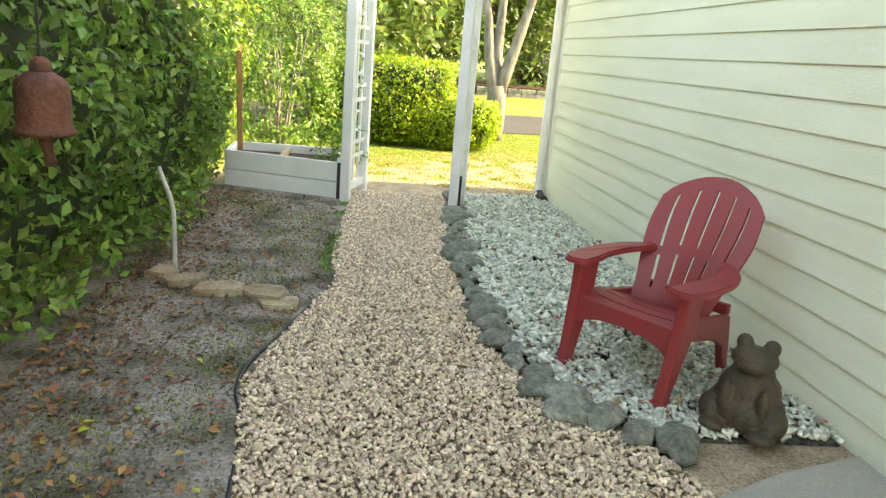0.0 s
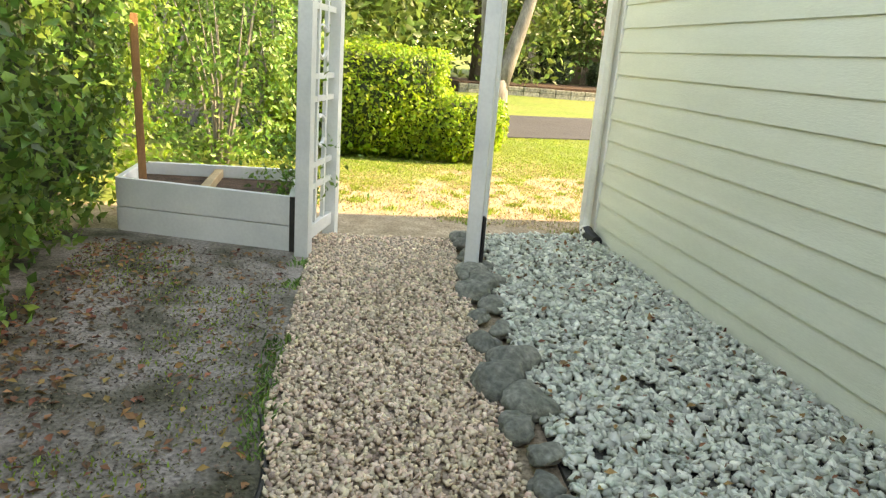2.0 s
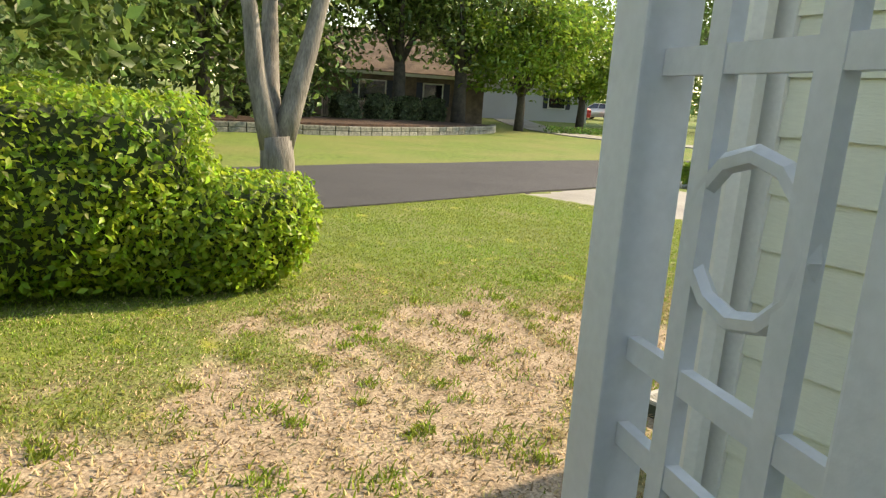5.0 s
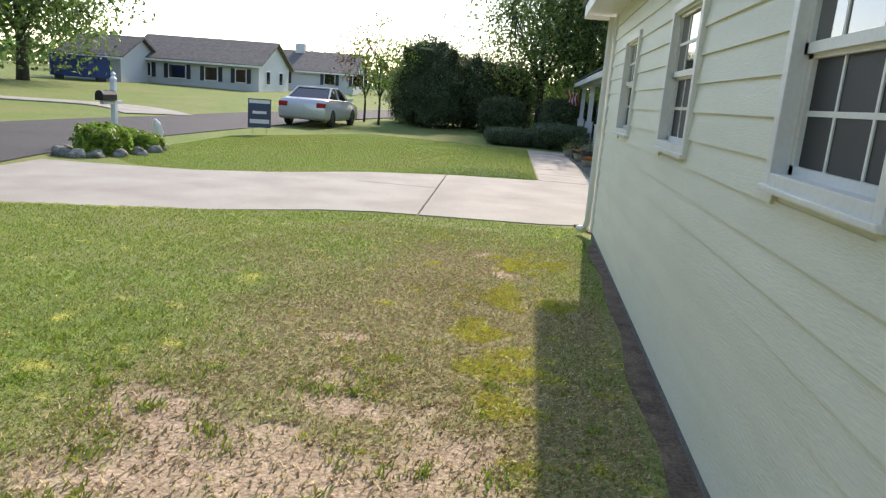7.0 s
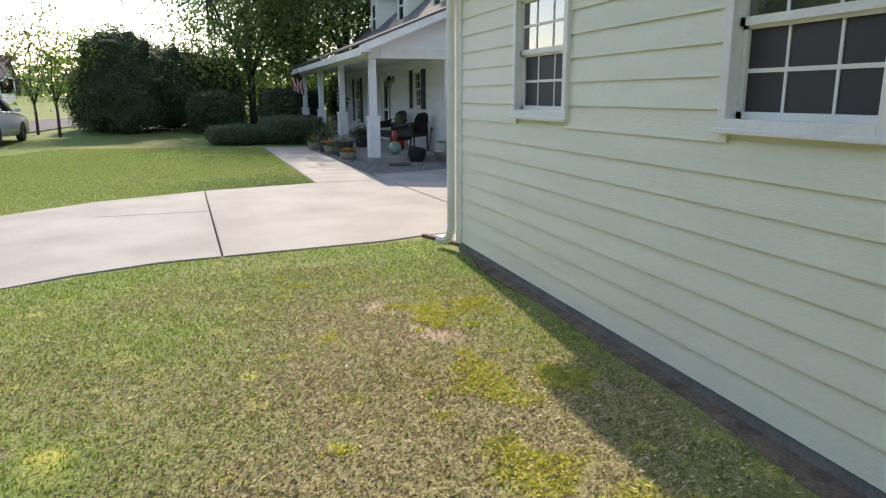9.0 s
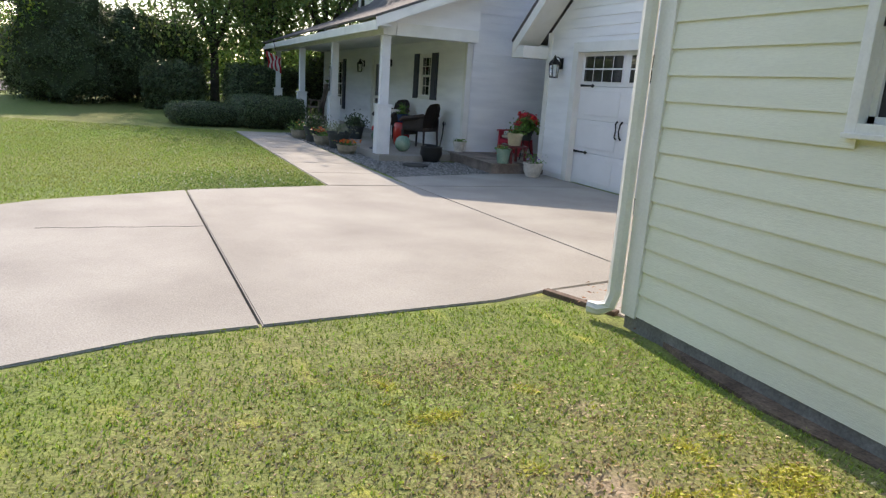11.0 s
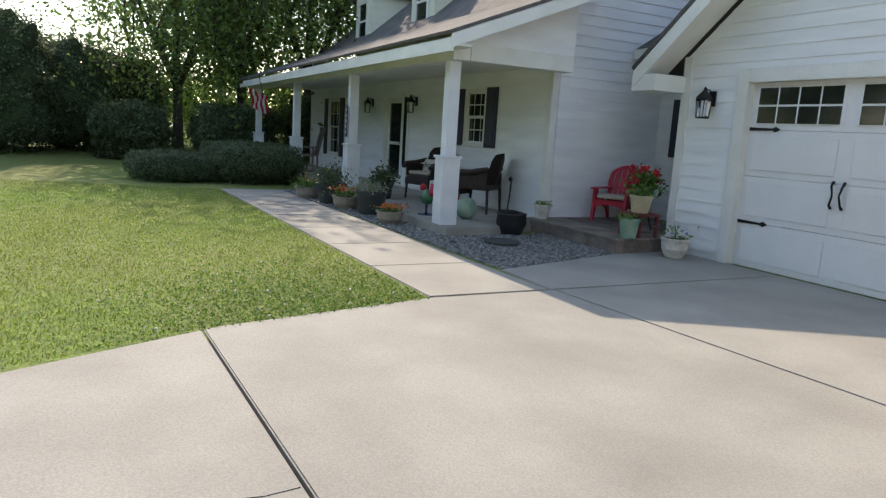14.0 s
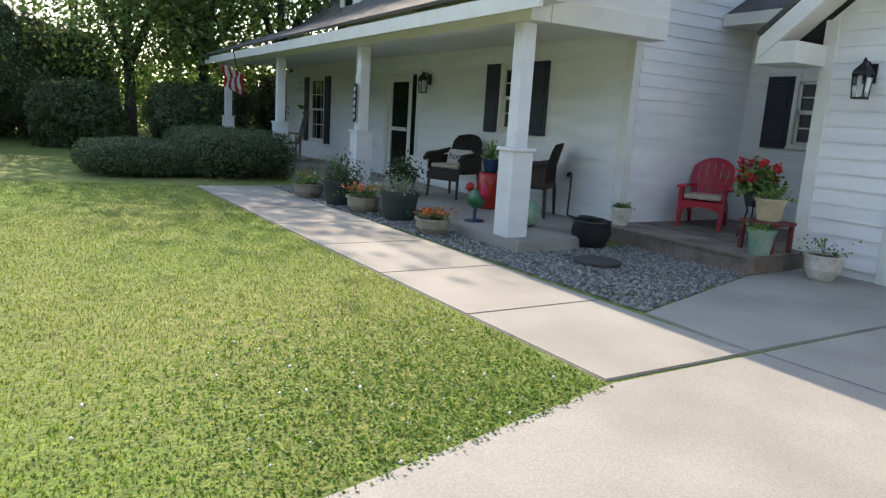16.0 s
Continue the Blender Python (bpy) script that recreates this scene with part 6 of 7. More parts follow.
def far_house(at, rz, L, D, h, ridge, wallm, roofm, label, wins, chimney=None, garage=False):
    f = thing("house", at, label, "house", rz=rz)
    part("wall", box(-L / 2, L / 2, -D / 2, D / 2, -0.5, h), wallm, f)
    for s in (-1, 1):
        part("gable", prism([(-D / 2, h), (D / 2, h), (0, h + ridge)], "x", s * (L / 2 - 0.1), s * L / 2), wallm, f)
    rf = bmesh.new()
    for s in (-1, 1):
        p = prism([(s * (D / 2 + 0.5), h - 0.5 * ridge / (D / 2)), (0, h + ridge), (0, h + ridge + 0.18), (s * (D / 2 + 0.5), h - 0.5 * ridge / (D / 2) + 0.16)], "x", -L / 2 - 0.4, L / 2 + 0.4)
        me = bpy.data.meshes.new("t")
        p.to_mesh(me)
        rf.from_mesh(me)
        p.free()
        bpy.data.meshes.remove(me)
    r = part("roof", rf, roofm, f)
    part("fascia", box(-L / 2 - 0.4, L / 2 + 0.4, -D / 2 - 0.56, -D / 2 - 0.5, h - 0.62 * ridge / (D / 2), h - 0.3 * ridge / (D / 2)), TRIM, f)
    for u, w, z0, z1, side in wins:
        if side == "front":
            fr_ = part("window", box(u - w, u + w, -D / 2 - 0.05, -D / 2 + 0.02, z0, z1), TRIM, f)
            part("pane", box(u - w + 0.08, u + w - 0.08, -D / 2 - 0.07, -D / 2 - 0.04, z0 + 0.08, z1 - 0.08), DARKG, fr_)
            for s in (-1, 1):
                part("shutter", box(u + s * (w + 0.2) - 0.17, u + s * (w + 0.2) + 0.17, -D / 2 - 0.06, -D / 2 + 0.02, z0, z1), SHUT, f)
        else:
            x = L / 2 if side == "right" else -L / 2
            fr_ = part("window", box(x - 0.05, x + 0.05, u - w, u + w, z0, z1), TRIM, f)
            part("pane", box(x - 0.07, x + 0.07, u - w + 0.08, u + w - 0.08, z0 + 0.08, z1 - 0.08), DARKG, fr_)
    if chimney:
        part("chimney", box(chimney - 0.5, chimney + 0.5, -0.6, 0.6, h, h + ridge + 0.9, bevel=0.05), wallm, r)
    return f


far_house((60.2, 30.0, gzz(60.2, 30.0)), -88, 11.5, 8, 2.15, 1.9, GREYSID, SHINGLE, "grey single-storey house with white gable and dark roof", ((-4.2, 0.5, 0.5, 1.7, "front"), (-1.4, 0.8, 0.5, 1.7, "front"), (1.6, 0.6, 0.5, 1.7, "front"), (4.2, 0.5, 0.5, 1.7, "front"), (-1.8, 0.5, 0.5, 1.7, "right"), (1.6, 0.5, 0.5, 1.7, "right")))
far_house((54.7, 36.3, gzz(54.7, 36.3)), -88, 5, 6, 2.0, 1.5, GREYSID, SHINGLE, "grey garage wing of the far house", ())
far_house((74.6, 25.7, gzz(74.6, 25.7)), -84, 11, 8, 2.1, 1.9, GREYSID, SHINGLE, "pale grey house with a chimney and porch", ((-3, 1.6, 0.6, 2.1, "front"), (3, 0.6, 0.7, 2.1, "front"), (6, 0.6, 0.7, 2.1, "front")), chimney=-1.0)
far_house((17.0, 39.5, gzz(17, 39.5)), -25, 15, 9, 2.7, 2.4, BROWNS, TANROOF, "brown brick house with a tan shingle roof behind trees", ((-4, 0.9, 0.8, 2.1, "front"), (1, 0.8, 0.8, 2.1, "front"), (4.5, 0.6, 0.8, 2.1, "front")), chimney=-2.5)
far_house((31.5, 43.5, gzz(31.5, 43.5)), -22, 12, 7, 3.0, 2.0, GREYSID, TANROOF, "white-sided garage with dark red trim", ((3.5, 0.7, 0.9, 2.2, "front"),))
bc = thing("roll_off_container", (48.9, 35.2, gzz(48.9, 35.2)), "blue steel roll-off container on the far drive", "container", rz=-52)
part("bin", box(-2.0, 2.0, -1.1, 1.1, 0.25, 1.75, bevel=0.04), BLUEC, bc)
for k in range(6):
    part("rib", box(-1.9 + k * 0.76 - 0.06, -1.9 + k * 0.76 + 0.06, -1.17, 1.17, 0.25, 1.7), BLUEC, bc)
part("rim", box(-2.06, 2.06, -1.16, 1.16, 1.7, 1.82, bevel=0.03), BLUEC, bc)
for s in (-1.4, 1.4):
    part("skid", box(s - 0.3, s + 0.3, -0.95, 0.95, 0.0, 0.25), BLACKP, bc)

# picket fence, stone bed wall
fn = thing("picket_fence", (0, 0, 0), "weathered brown picket fence across the street", "fence")
FA, FB = Vector((11.0, 30.2)), Vector((19.5, 33.0))
fd = (FB - FA).normalized()
ang = math.degrees(math.atan2(fd.y, fd.x))
for k in range(58):
    p = FA + fd * (k * 0.155)
    o = part("picket", prism([(-0.045, 0.05), (0.045, 0.05), (0.045, 1.15), (0, 1.24), (-0.045, 1.15)], "y", -0.012, 0.012), FENCEW, fn)
    o.matrix_world = pose(p.x, p.y, gzz(p.x, p.y), 0, 0, ang)
for z in (0.35, 0.95):
    o = part("rail", box(0, 9.0, 0.013, 0.05, z - 0.04, z + 0.04), FENCEW, fn)
    o.matrix_world = pose(FA.x, FA.y, gzz(FA.x, FA.y), 0, 0, ang)
bw = thing("bed_wall", (0, 0, 0), "low dry-stone wall round a mulched bed", "garden wall", kind="structure")
BW = spline([(3.0, 22.2), (9, 22.8), (14, 24.4), (18.0, 26.2), (19.5, 27.8)], 10)
mul = part("mulch_bed", slab_poly(BW + [(18, 30.2), (8, 28.6), (2, 26)], -0.1, 0.36), MULCH)
tagged(mul, "dark brown mulched bed under the trees", "bed", kind="structure")
for row in range(2):
    for k in range(len(BW) - 1):
        (x0, y0), (x1, y1) = BW[k], BW[k + 1]
        d = math.hypot(x1 - x0, y1 - y0)
        o = part("stone", box(0.01, d - 0.01, -0.13, 0.13, 0.0 + row * 0.19, 0.185 + row * 0.19, bevel=0.03), ROCKM, bw)
        o.matrix_world = pose(x0, y0, gzz(x0, y0, -0.02), 0, 0, math.degrees(math.atan2(y1 - y0, x1 - x0)))
for k, (x, y) in enumerate(((11.5, 28.6), (13.4, 29.0), (15.3, 29.6), (17.1, 30.0), (9.0, 28), (6.5, 26.5))):
    leafy_box("bed_shrub", (x - 0.7, y - 0.6, gzz(x, y)), (x + 0.7, y + 0.6, gzz(x, y) + 1.5), 1300, 0.16, LEAFK, "dark green shrub in the mulched bed", k, rough=0.25, category="shrub")
bf = thing("far_flower_border", (24.5, 27.5, gzz(24.5, 27.5)), "low green flower border on the far lawn", "plants", kind="stuff")
q = np.column_stack([rng.uniform(-1.5, 6, 1500), rng.normal(0, 0.35, 1500), rng.uniform(0, 0.35, 1500)])
leaf_mesh("foliage", q, 0.16, LEAFD, bf)
# far woods close the view
wp = []
for k in range(150):
    a = radians(-55 + k * 1.95)
    d = 95 + 22 * math.sin(k * 1.7)
    cx, cy = 10 + d * math.cos(a), 5 + d * math.sin(a)
    hh = 4.5 + 2.5 * abs(math.sin(k * 2.3)) + (4 if math.degrees(a) > 60 else 0)
    m_ = np.clip(rng.normal(size=(260, 3)), -1.6, 1.6) * np.array([2.2, 2.2, hh * 0.32])
    m_[:, 2] = np.abs(m_[:, 2]) + 1.2
    wp.append(m_ + np.array([cx, cy, 0.5]))
tagged(leaf_mesh("far_woods", np.concatenate(wp), 0.95, LEAFO, None, np.tile([0, 0, 0.4], (150 * 260, 1)), 1.0), "distant line of trees round the neighbourhood", "woods", kind="stuff")

# ---- porch and walkway things ----
def pot(name, at, r, h, material, label, shape="bowl", plant=None, n=220, ph=0.2, leafm=LEAFD, bloom=None, nb=40, size=0.05):
    p = thing(name, at, label, "planter", "potted plants by the porch")
    if shape == "bowl":
        prof = [(r * 0.62, 0), (r * 0.70, 0.02), (r * 0.92, h * 0.45), (r * 0.96, h * 0.86), (r * 1.04, h * 0.88), (r * 1.04, h), (r * 0.94, h), (r * 0.9, h * 0.86), (0, h * 0.86)]
    else:
        prof = [(r * 0.70, 0), (r * 0.74, 0.01), (r * 0.95, h * 0.85), (r * 1.03, h * 0.86), (r * 1.03, h), (r * 0.94, h), (r * 0.9, h * 0.9), (0, h * 0.9)]
    part("vessel", lathe(prof, 28), material, p, smooth=False)
    part("soil", lathe([(r * 0.91, h * 0.865), (r * 0.91, h * 0.91), (0, h * 0.92)], 20), MULCH, p)
    if plant:
        q = rng.normal(size=(n, 3)) * np.array([r * 0.55, r * 0.55, ph * 0.42])
        q[:, 2] = np.abs(q[:, 2]) + h * 0.95
        leaf_mesh("foliage", q, size, leafm, p, np.tile([0, 0, 0.7], (n, 1)), 1.0)
        st_ = bmesh.new()
        for k in range(9):
            a = rng.uniform(0, 6.28)
            rr = r * 0.6
            tube([(0, 0, h * 0.88), (rr * 0.4 * math.cos(a), rr * 0.4 * math.sin(a), h + ph * 0.4), (rr * math.cos(a), rr * math.sin(a), h + ph * 0.8)], 0.004, 5, st_)
        part("stalk", st_, LEAFD, p)
        if bloom:
            b = rng.normal(size=(nb, 3)) * np.array([r * 0.5, r * 0.5, ph * 0.2])
            b[:, 2] = b[:, 2] * 0.6 + h + ph * 0.62
            leaf_mesh("blossom", b, size * 0.9, bloom, p, np.tile([0, 0, 0.9], (nb, 1)), 0.8, 0.9)
    return p


GZ = -0.09
PALEL = mat("pale_trailing_leaf", (0.36, 0.40, 0.28), 0.6, var=0.2, scale=6, bump=0.0, island=0.4, trans=0.3)
pot("flower_bowl", (17.55, -0.72, GZ), 0.20, 0.19, TERRA, "shallow stone bowl of orange flowers on the gravel", plant=True, ph=0.11, n=90, bloom=PETALO, nb=120, size=0.045)
pot("flower_pot", (18.55, -0.80, GZ), 0.25, 0.38, DARKPOT, "large dark planter of pale trailing greenery", "tall", plant=True, ph=0.20, n=420, leafm=PALEL, size=0.045)
pot("flower_bowl", (19.25, -0.62, GZ), 0.22, 0.22, TERRA, "stone bowl of orange blossoms beside the walkway", plant=True, ph=0.18, bloom=PETALO, nb=90, n=200)
pot("flower_pot", (20.0, -0.60, GZ), 0.26, 0.36, DARKPOT, "dark pot with bushy greenery by the walkway", "tall", plant=True, ph=0.34, n=620, leafm=LEAFK)
pot("flower_bowl", (20.8, -0.42, GZ), 0.24, 0.22, TERRA, "wide stone bowl with green plants", plant=True, ph=0.22, n=300, bloom=PETALO, nb=20)
pot("porch_plant", (19.85, -1.5, 0.036), 0.20, 0.30, DARKPOT, "dark planter with a bushy fern on the porch", "tall", plant=True, ph=0.26, n=760, leafm=LEAFK, size=0.06)
pot("white_pot", (16.72, -2.76, 0.101), 0.125, 0.21, WHITEPOT, "white pot with succulents on the deck corner", "tall", plant=True, ph=0.06, n=90, size=0.04)
pot("urn", (14.55, -3.22, -0.075), 0.17, 0.24, WHITEPOT, "weathered white stone urn with pansies by the garage", plant=True, ph=0.17, n=60, bloom=PETALP, nb=14, size=0.04)
pot("green_pot", (14.96, -2.84, 0.101), 0.13, 0.25, GREENPOT, "glazed green pot on the deck corner", "tall", plant=True, ph=0.06, n=60)
pot("cream_pot", (15.10, -3.12, 0.40), 0.145, 0.22, CREAMPOT, "cream bucket planter on a small stand", "tall", plant=True, ph=0.12, n=120)
stn = thing("plant_stand", (15.10, -3.12, 0.101), "small dark red wooden plant stand", "plant stand")
STANDR = mat("dark_red_wood", (0.17, 0.03, 0.03), 0.6, var=0.2, scale=6, bump=0.2)
part("shelf", box(-0.2, 0.2, -0.17, 0.17, 0.265, 0.298, bevel=0.006), STANDR, stn)
for sx in (-0.17, 0.17):
    for sy in (-0.14, 0.14):
        part("leg", box(sx - 0.02, sx + 0.02, sy - 0.02, sy + 0.02, 0, 0.266, bevel=0.003), STANDR, stn)
gr = thing("geranium_stand", (15.62, -3.62, 0.101), "red geranium in a dark pot on a wire stand", "potted plant")
for k in range(3):
    a = k * 2.09
    part("leg", tube([(0.16 * math.cos(a), 0.16 * math.sin(a), 0), (0.07 * math.cos(a), 0.07 * math.sin(a), 0.3), (0.11 * math.cos(a), 0.11 * math.sin(a), 0.42)], 0.009, 6), BLACK, gr)
part("vessel", lathe([(0.09, 0.36), (0.13, 0.52), (0.14, 0.54), (0.12, 0.54), (0, 0.51)], 20), DARKPOT, gr)
q = rng.normal(size=(520, 3)) * np.array([0.10, 0.10, 0.075])
q[:, 2] += 0.63
leaf_mesh("foliage", q, 0.06, LEAFD, gr, np.tile([0, 0, 0.5], (520, 1)), 1.0, 0.9)
for k in range(9):
    a = k * 2.4
    c_ = np.array([0.19 * math.cos(a), 0.19 * math.sin(a), 0.74 + 0.1 * math.sin(k * 1.7)])
    leaf_mesh("blossom", rng.normal(size=(46, 3)) * 0.022 + c_, 0.04, PETALR, gr, None, 1.0, 0.9)
    part("stalk", tube([(0, 0, 0.52), tuple(c_)], 0.004, 5), LEAFD, gr)
adirondack("deck_chair", pose(16.50, -3.95, 0.101, 0, 0, -152) @ Matrix.Scale(0.86, 4), REDPAINT, "bright red wooden lawn chair with cream cushion on the deck", cushion=True)


def wicker_chair(at, rz, cover, label):
    w = thing("wicker_chair", at, label, "chair", "wicker porch chairs", rz)
    part("seat", box(-0.29, 0.29, -0.28, 0.26, 0.36, 0.44, bevel=0.025), WICK, w)
    part("apron", box(-0.30, 0.30, -0.30, -0.27, 0.26, 0.38, bevel=0.01), WICK, w)
    bk = bmesh.new()
    rows = []
    for i in range(7):
        t = i / 6
        z = 0.42 + 0.50 * t
        y = 0.25 + 0.13 * t
        hw = 0.30 * (1 - 0.12 * t * t) if i < 6 else 0.2
        rows.append([bk.verts.new((-hw + 2 * hw * j / 8, y - 0.07 * abs(j - 4) / 4, z + 0.03 * math.cos((j - 4) / 4 * 1.57))) for j in range(9)])
    for a, b in zip(rows, rows[1:]):
        for j in range(8):
            bk.faces.new((a[j], a[j + 1], b[j + 1], b[j]))
    bmesh.ops.solidify(bk, geom=bk.faces[:], thickness=0.035)
    part("backrest", bk, WICK, w)
    for s in (-1, 1):
        part("armrest", tube([(s * 0.30, 0.24, 0.70), (s * 0.345, 0.0, 0.64), (s * 0.345, -0.24, 0.62), (s * 0.33, -0.32, 0.56)], [0.035, 0.045, 0.045, 0.035], 8), WICK, w)
        part("arm_panel", box(s * 0.31 - 0.012, s * 0.31 + 0.012, -0.26, 0.24, 0.40, 0.62), WICK, w)
        for y in (-0.26, 0.24):
            part("leg", tube([(s * 0.27, y, 0.38), (s * 0.285, y * 1.08, 0)], [0.025, 0.018], 8), WICK, w)
    part("cushion", box(-0.26, 0.26, -0.26, 0.2, 0.44, 0.50, bevel=0.03), cover, w)
    return w


wicker_chair((19.85, -2.38, 0.036), 200, CUSH, "dark brown wicker armchair with a pale cushion")
pil = thing("throw_pillow", (19.89, -2.49, 0.63), "cream linen pillow lettered home on the wicker chair", "pillow", rz=200)
pil.matrix_world = pose(19.89, -2.49, 0.63, -16, 0, 200)
part("cover", box(-0.22, 0.22, -0.05, 0.05, -0.12, 0.12, bevel=0.045), mat("cream_linen", (0.66, 0.62, 0.56), 0.9, var=0.12, scale=14, bump=0.3), pil)
tx = bpy.data.curves.new("lettering", "FONT")
tx.body, tx.size, tx.extrude, tx.align_x, tx.align_y = "home", 0.15, 0.002, "CENTER", "CENTER"
tx.materials.append(BLACKP)
lt = new("lettering", tx)
lt.parent = pil
lt.matrix_local = pose(0, -0.053, 0, 90, 0, 0)
wicker_chair((18.0, -2.42, 0.036), 128, mat("maroon_cushion", (0.12, 0.02, 0.025), 0.8), "dark brown wicker armchair with a maroon cushion")
rd = thing("red_stool", (18.62, -2.2, 0.036), "bright red glazed barrel stool with a dark potted plant on top", "garden stool")
part("drum", lathe([(0.14, 0), (0.16, 0.02), (0.185, 0.24), (0.16, 0.46), (0.145, 0.48), (0, 0.485)], 24), mat("red_glaze", (0.5, 0.03, 0.02), 0.2), rd, smooth=True)
pot("blue_pot", (18.62, -2.2, 0.523), 0.12, 0.18, BLUEPOT, "small dark blue pot with a leafy plant", "tall", plant=True, ph=0.24, n=90, size=0.07)
gl = thing("gazing_ball", (17.18, -1.75, 0.036), "grey-green glazed round ball on the porch floor", "ornament")
part("ball", lathe([(0.0, 0.0), (0.07, 0.012), (0.13, 0.06), (0.16, 0.15), (0.13, 0.25), (0.07, 0.30), (0, 0.31)], 24), GREENPOT, gl, smooth=True)
rs = thing("metal_rooster", (17.62, -1.32, 0.036), "painted metal bird ornament, red head and green body", "ornament")
part("body", lathe([(0, 0.14), (0.09, 0.18), (0.12, 0.26), (0.07, 0.36), (0, 0.38)], 16, m=Matrix.Diagonal((1.3, 0.7, 1, 1))), mat("green_tin", (0.02, 0.14, 0.06), 0.4), rs, smooth=True)
part("head", lathe([(0, 0.33), (0.05, 0.36), (0.05, 0.42), (0, 0.45)], 12, m=Matrix.Translation((0.14, 0, 0))), mat("red_tin", (0.5, 0.02, 0.03), 0.4), rs, smooth=True)
part("tail", lathe([(0, 0.26), (0.1, 0.34), (0.07, 0.46), (0, 0.48)], 12, m=Matrix.Translation((-0.16, 0, 0)) @ Matrix.Diagonal((0.7, 0.3, 1, 1))), PETALR, rs, smooth=True)
part("foot", lathe([(0.12, 0), (0.12, 0.015), (0.02, 0.03), (0.02, 0.16), (0, 0.16)], 12), BLUEPOT, rs)
hp = thing("hose_pot", (16.46, -2.08, GZ), "black round hose pot with a coiled dark hose on the gravel", "hose pot")
part("vessel", lathe([(0.13, 0), (0.155, 0.02), (0.215, 0.17), (0.20, 0.28), (0.215, 0.30), (0.19, 0.30), (0.175, 0.18), (0, 0.1)], 28), BLACKP, hp, smooth=True)
part("hose", tube([(0.15 * math.cos(k * 0.6), 0.15 * math.sin(k * 0.6), 0.27 + 0.005 * k) for k in range(16)], 0.015, 8), BLACKP, hp)
part("hose_riser", tube([(0.1, -0.1, 0.3), (0.6, -0.4, 0.20), (1.12, -0.62, 0.18), (1.2, -0.70, 0.45), (1.22, -0.72, 0.64), (1.27, -0.74, 0.71), (1.31, -0.76, 0.68)], 0.013, 8), BLACKP, hp)
part("tap", lathe([(0.03, 0), (0.035, 0.05), (0.02, 0.07), (0, 0.07)], 10, m=Matrix.Translation((1.31, -0.74, 0.67)) @ Matrix.Rotation(radians(90), 4, "X")), CHROME, hp)
mh = part("ground_lid", lathe([(0.23, 0), (0.23, 0.03), (0.21, 0.035), (0, 0.035)], 28), mat("lid_iron", (0.06, 0.06, 0.055), 0.7))
mh.matrix_world = pose(15.72, -1.5, -0.075)
tagged(mh, "round dark iron lid in the gravel", "manhole lid")
fl = thing("house_flag", (26.3, -0.70, 1.80), "red and white striped flag on a slanted pole", "flag", rz=65)
fl.matrix_world = pose(26.0, -0.66, 1.86, 0, 0, 65) @ Matrix.Scale(0.66, 4)
part("pole", tube([(0, -0.3, -0.25), (0.05, 0.5, 0.75)], 0.014, 8), BLACK, fl)
for k in range(7):
    bm = bmesh.new()
    rows = []
    for i in range(9):
        z = -i * 0.085
        rows.append([bm.verts.new((0.42 - k * 0.09 - j * 0.09 + 0.03 * math.sin(i * 0.9 + k), 0.22 + 0.05 * math.sin(i * 0.7 + k * 0.8) - 0.02 * i, 0.28 + z - 0.04 * (k + j))) for j in range(2)])
    for a, b in zip(rows, rows[1:]):
        bm.faces.new((a[0], a[1], b[1], b[0]))
    bmesh.ops.solidify(bm, geom=bm.faces[:], thickness=0.004)
    part("stripe", bm, FLAGR if k % 2 == 0 else FLAGW, fl)
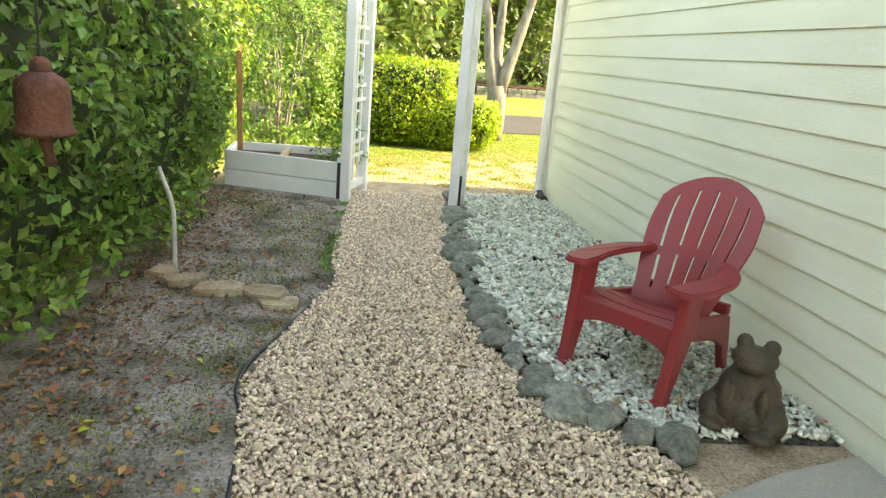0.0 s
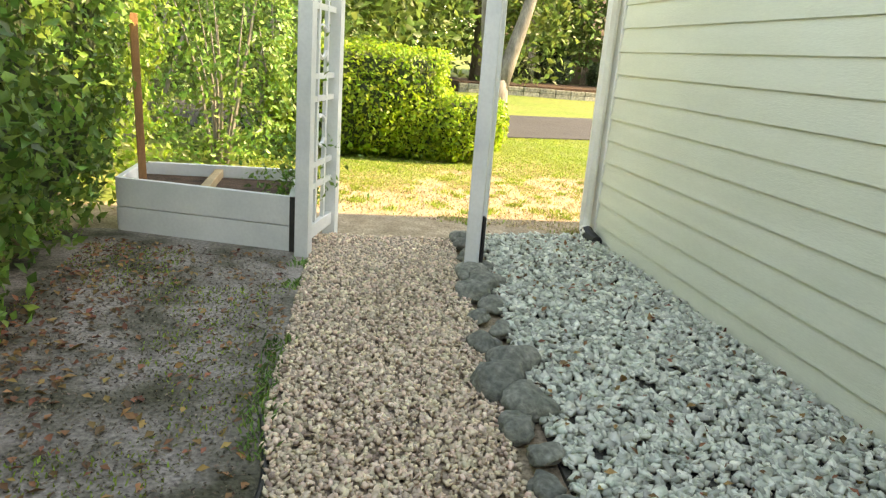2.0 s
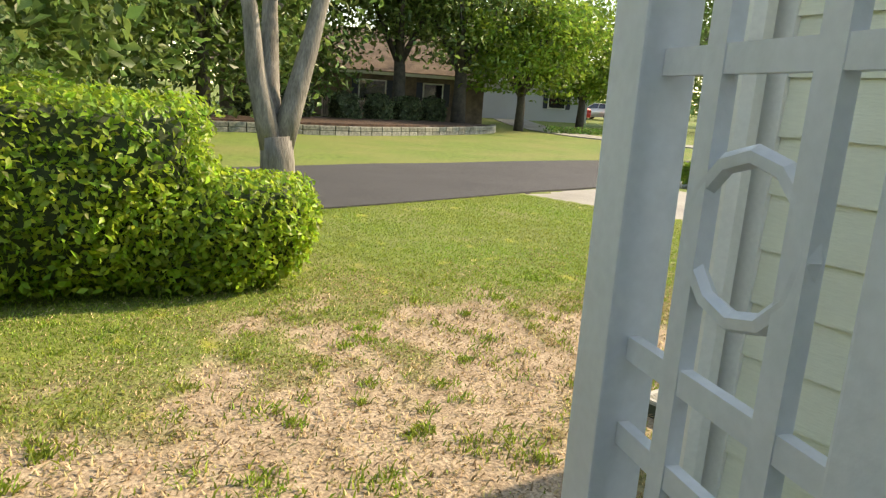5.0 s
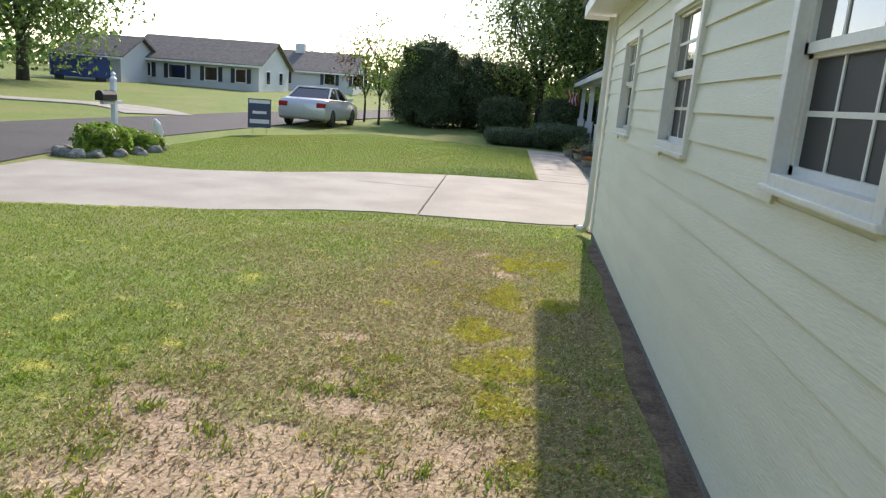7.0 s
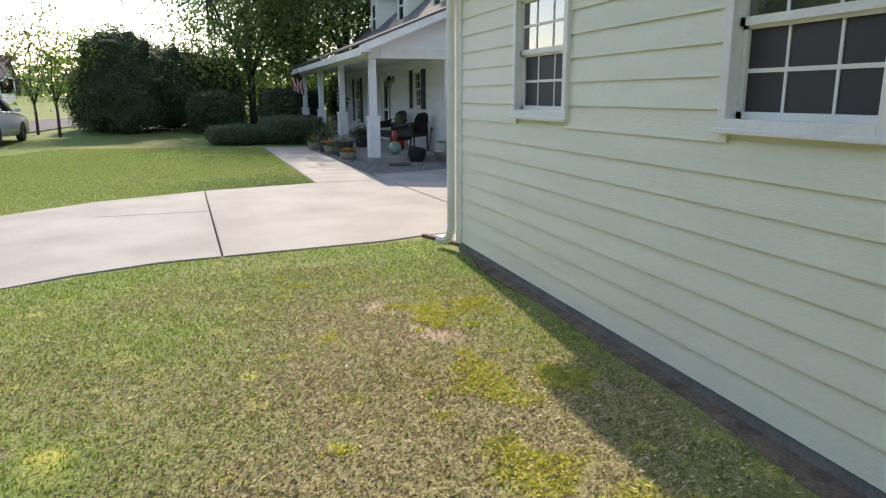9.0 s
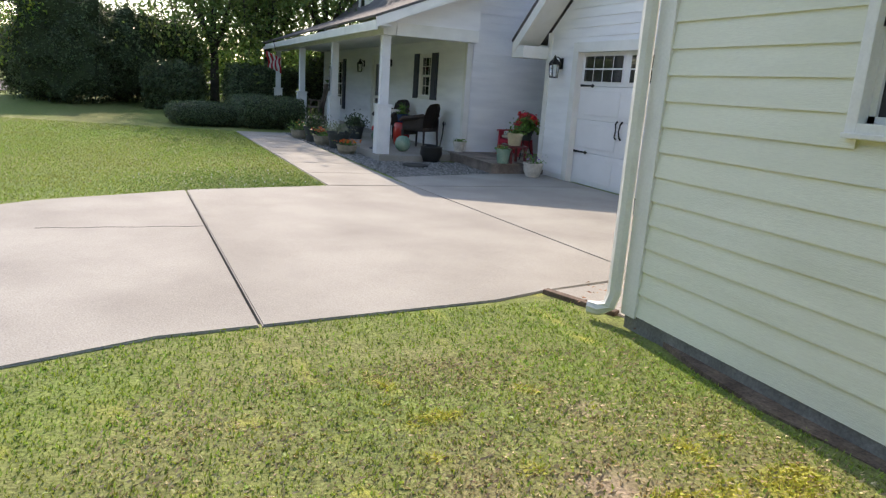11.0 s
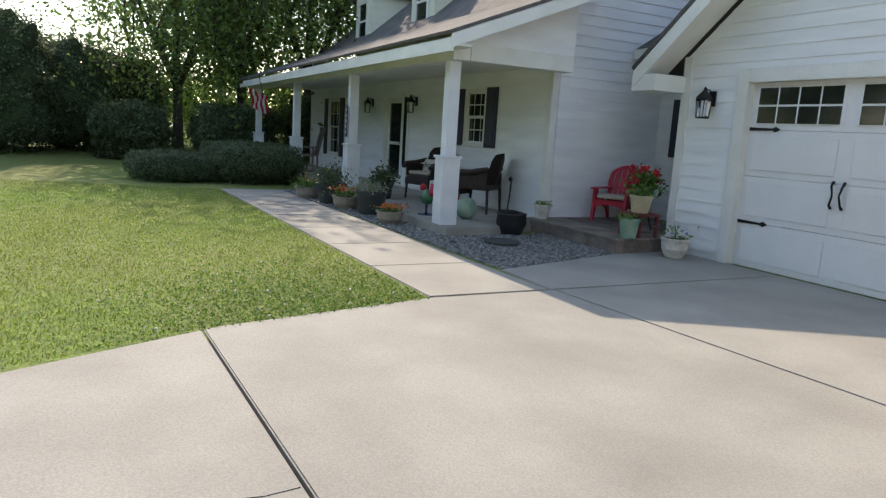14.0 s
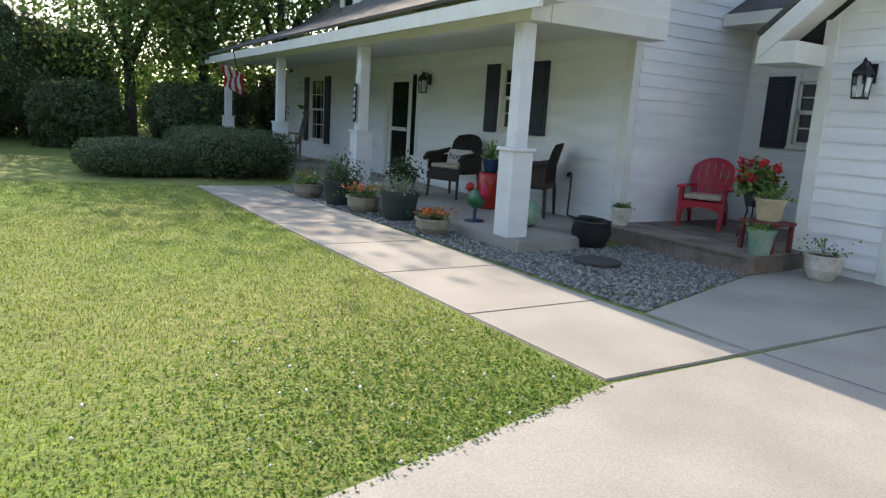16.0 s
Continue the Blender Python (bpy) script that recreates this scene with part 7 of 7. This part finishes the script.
for x, y in ((26.3, -1.9), ):
    rc = thing("rocking_chair", (x, y, 0.036), "dark wooden rocking chair on the porch", "chair", rz=150)
    part("seat", box(-0.25, 0.25, -0.25, 0.22, 0.40, 0.44, bevel=0.01), DECKW, rc)
    for k in range(5):
        part("back_slat", tube([(-0.2 + k * 0.1, 0.22, 0.44), (-0.2 + k * 0.1, 0.38, 1.1)], 0.02, 6), DECKW, rc)
    part("back_top", box(-0.25, 0.25, 0.36, 0.40, 1.05, 1.16, bevel=0.01), DECKW, rc)
    for s in (-1, 1):
        part("armrest", box(s * 0.27 - 0.035, s * 0.27 + 0.035, -0.28, 0.28, 0.62, 0.645, bevel=0.006), DECKW, rc)
        part("rocker", tube([(s * 0.25, -0.42, 0.06), (s * 0.25, -0.15, 0.018), (s * 0.25, 0.2, 0.018), (s * 0.25, 0.5, 0.07)], 0.018, 6), DECKW, rc)
        for yy in (-0.22, 0.2):
            part("leg", box(s * 0.25 - 0.02, s * 0.25 + 0.02, yy - 0.02, yy + 0.02, 0.02, 0.62), DECKW, rc)
ns = thing("number_sign", (20.6, -1.04, 1.35), "narrow dark vertical house-number plaque on the column", "sign")
part("plaque", box(-0.05, 0.05, 0, 0.015, -0.28, 0.28, bevel=0.004), BLACK, ns)
for k in range(5):
    part("numeral_bar", box(-0.022, 0.022, 0.014, 0.019, -0.23 + k * 0.1, -0.17 + k * 0.1), FLAGW, ns)
vn = thing("climbing_vine", (-2.25, -0.45, 0.0), "thin green vine climbing the arbor lattice", "vine")
vb = bmesh.new()
tube([(-0.08, 0.05, 0.28), (-0.02, 0.1, 0.6), (0.02, 0.0, 1.0), (0.0, 0.1, 1.5), (0.02, 0.0, 2.0)], 0.006, 6, vb)
part("stem", vb, BARK, vn)
q = np.column_stack([rng.normal(-0.02, 0.06, 260), rng.normal(0.02, 0.13, 260), 0.25 + 1.7 * rng.random(260)])
leaf_mesh("foliage", q, 0.05, LEAFD, vn)
q = np.column_stack([rng.normal(-0.12, 0.14, 420), rng.normal(0.15, 0.12, 420), 0.3 + 0.45 * rng.random(420) ** 1.5])
vg = thing("planter_greens", (-2.25, -0.45, 0.0), "low leafy greens growing in the planter", "plants", kind="stuff")
leaf_mesh("foliage", q, 0.05, LEAFD, vg)
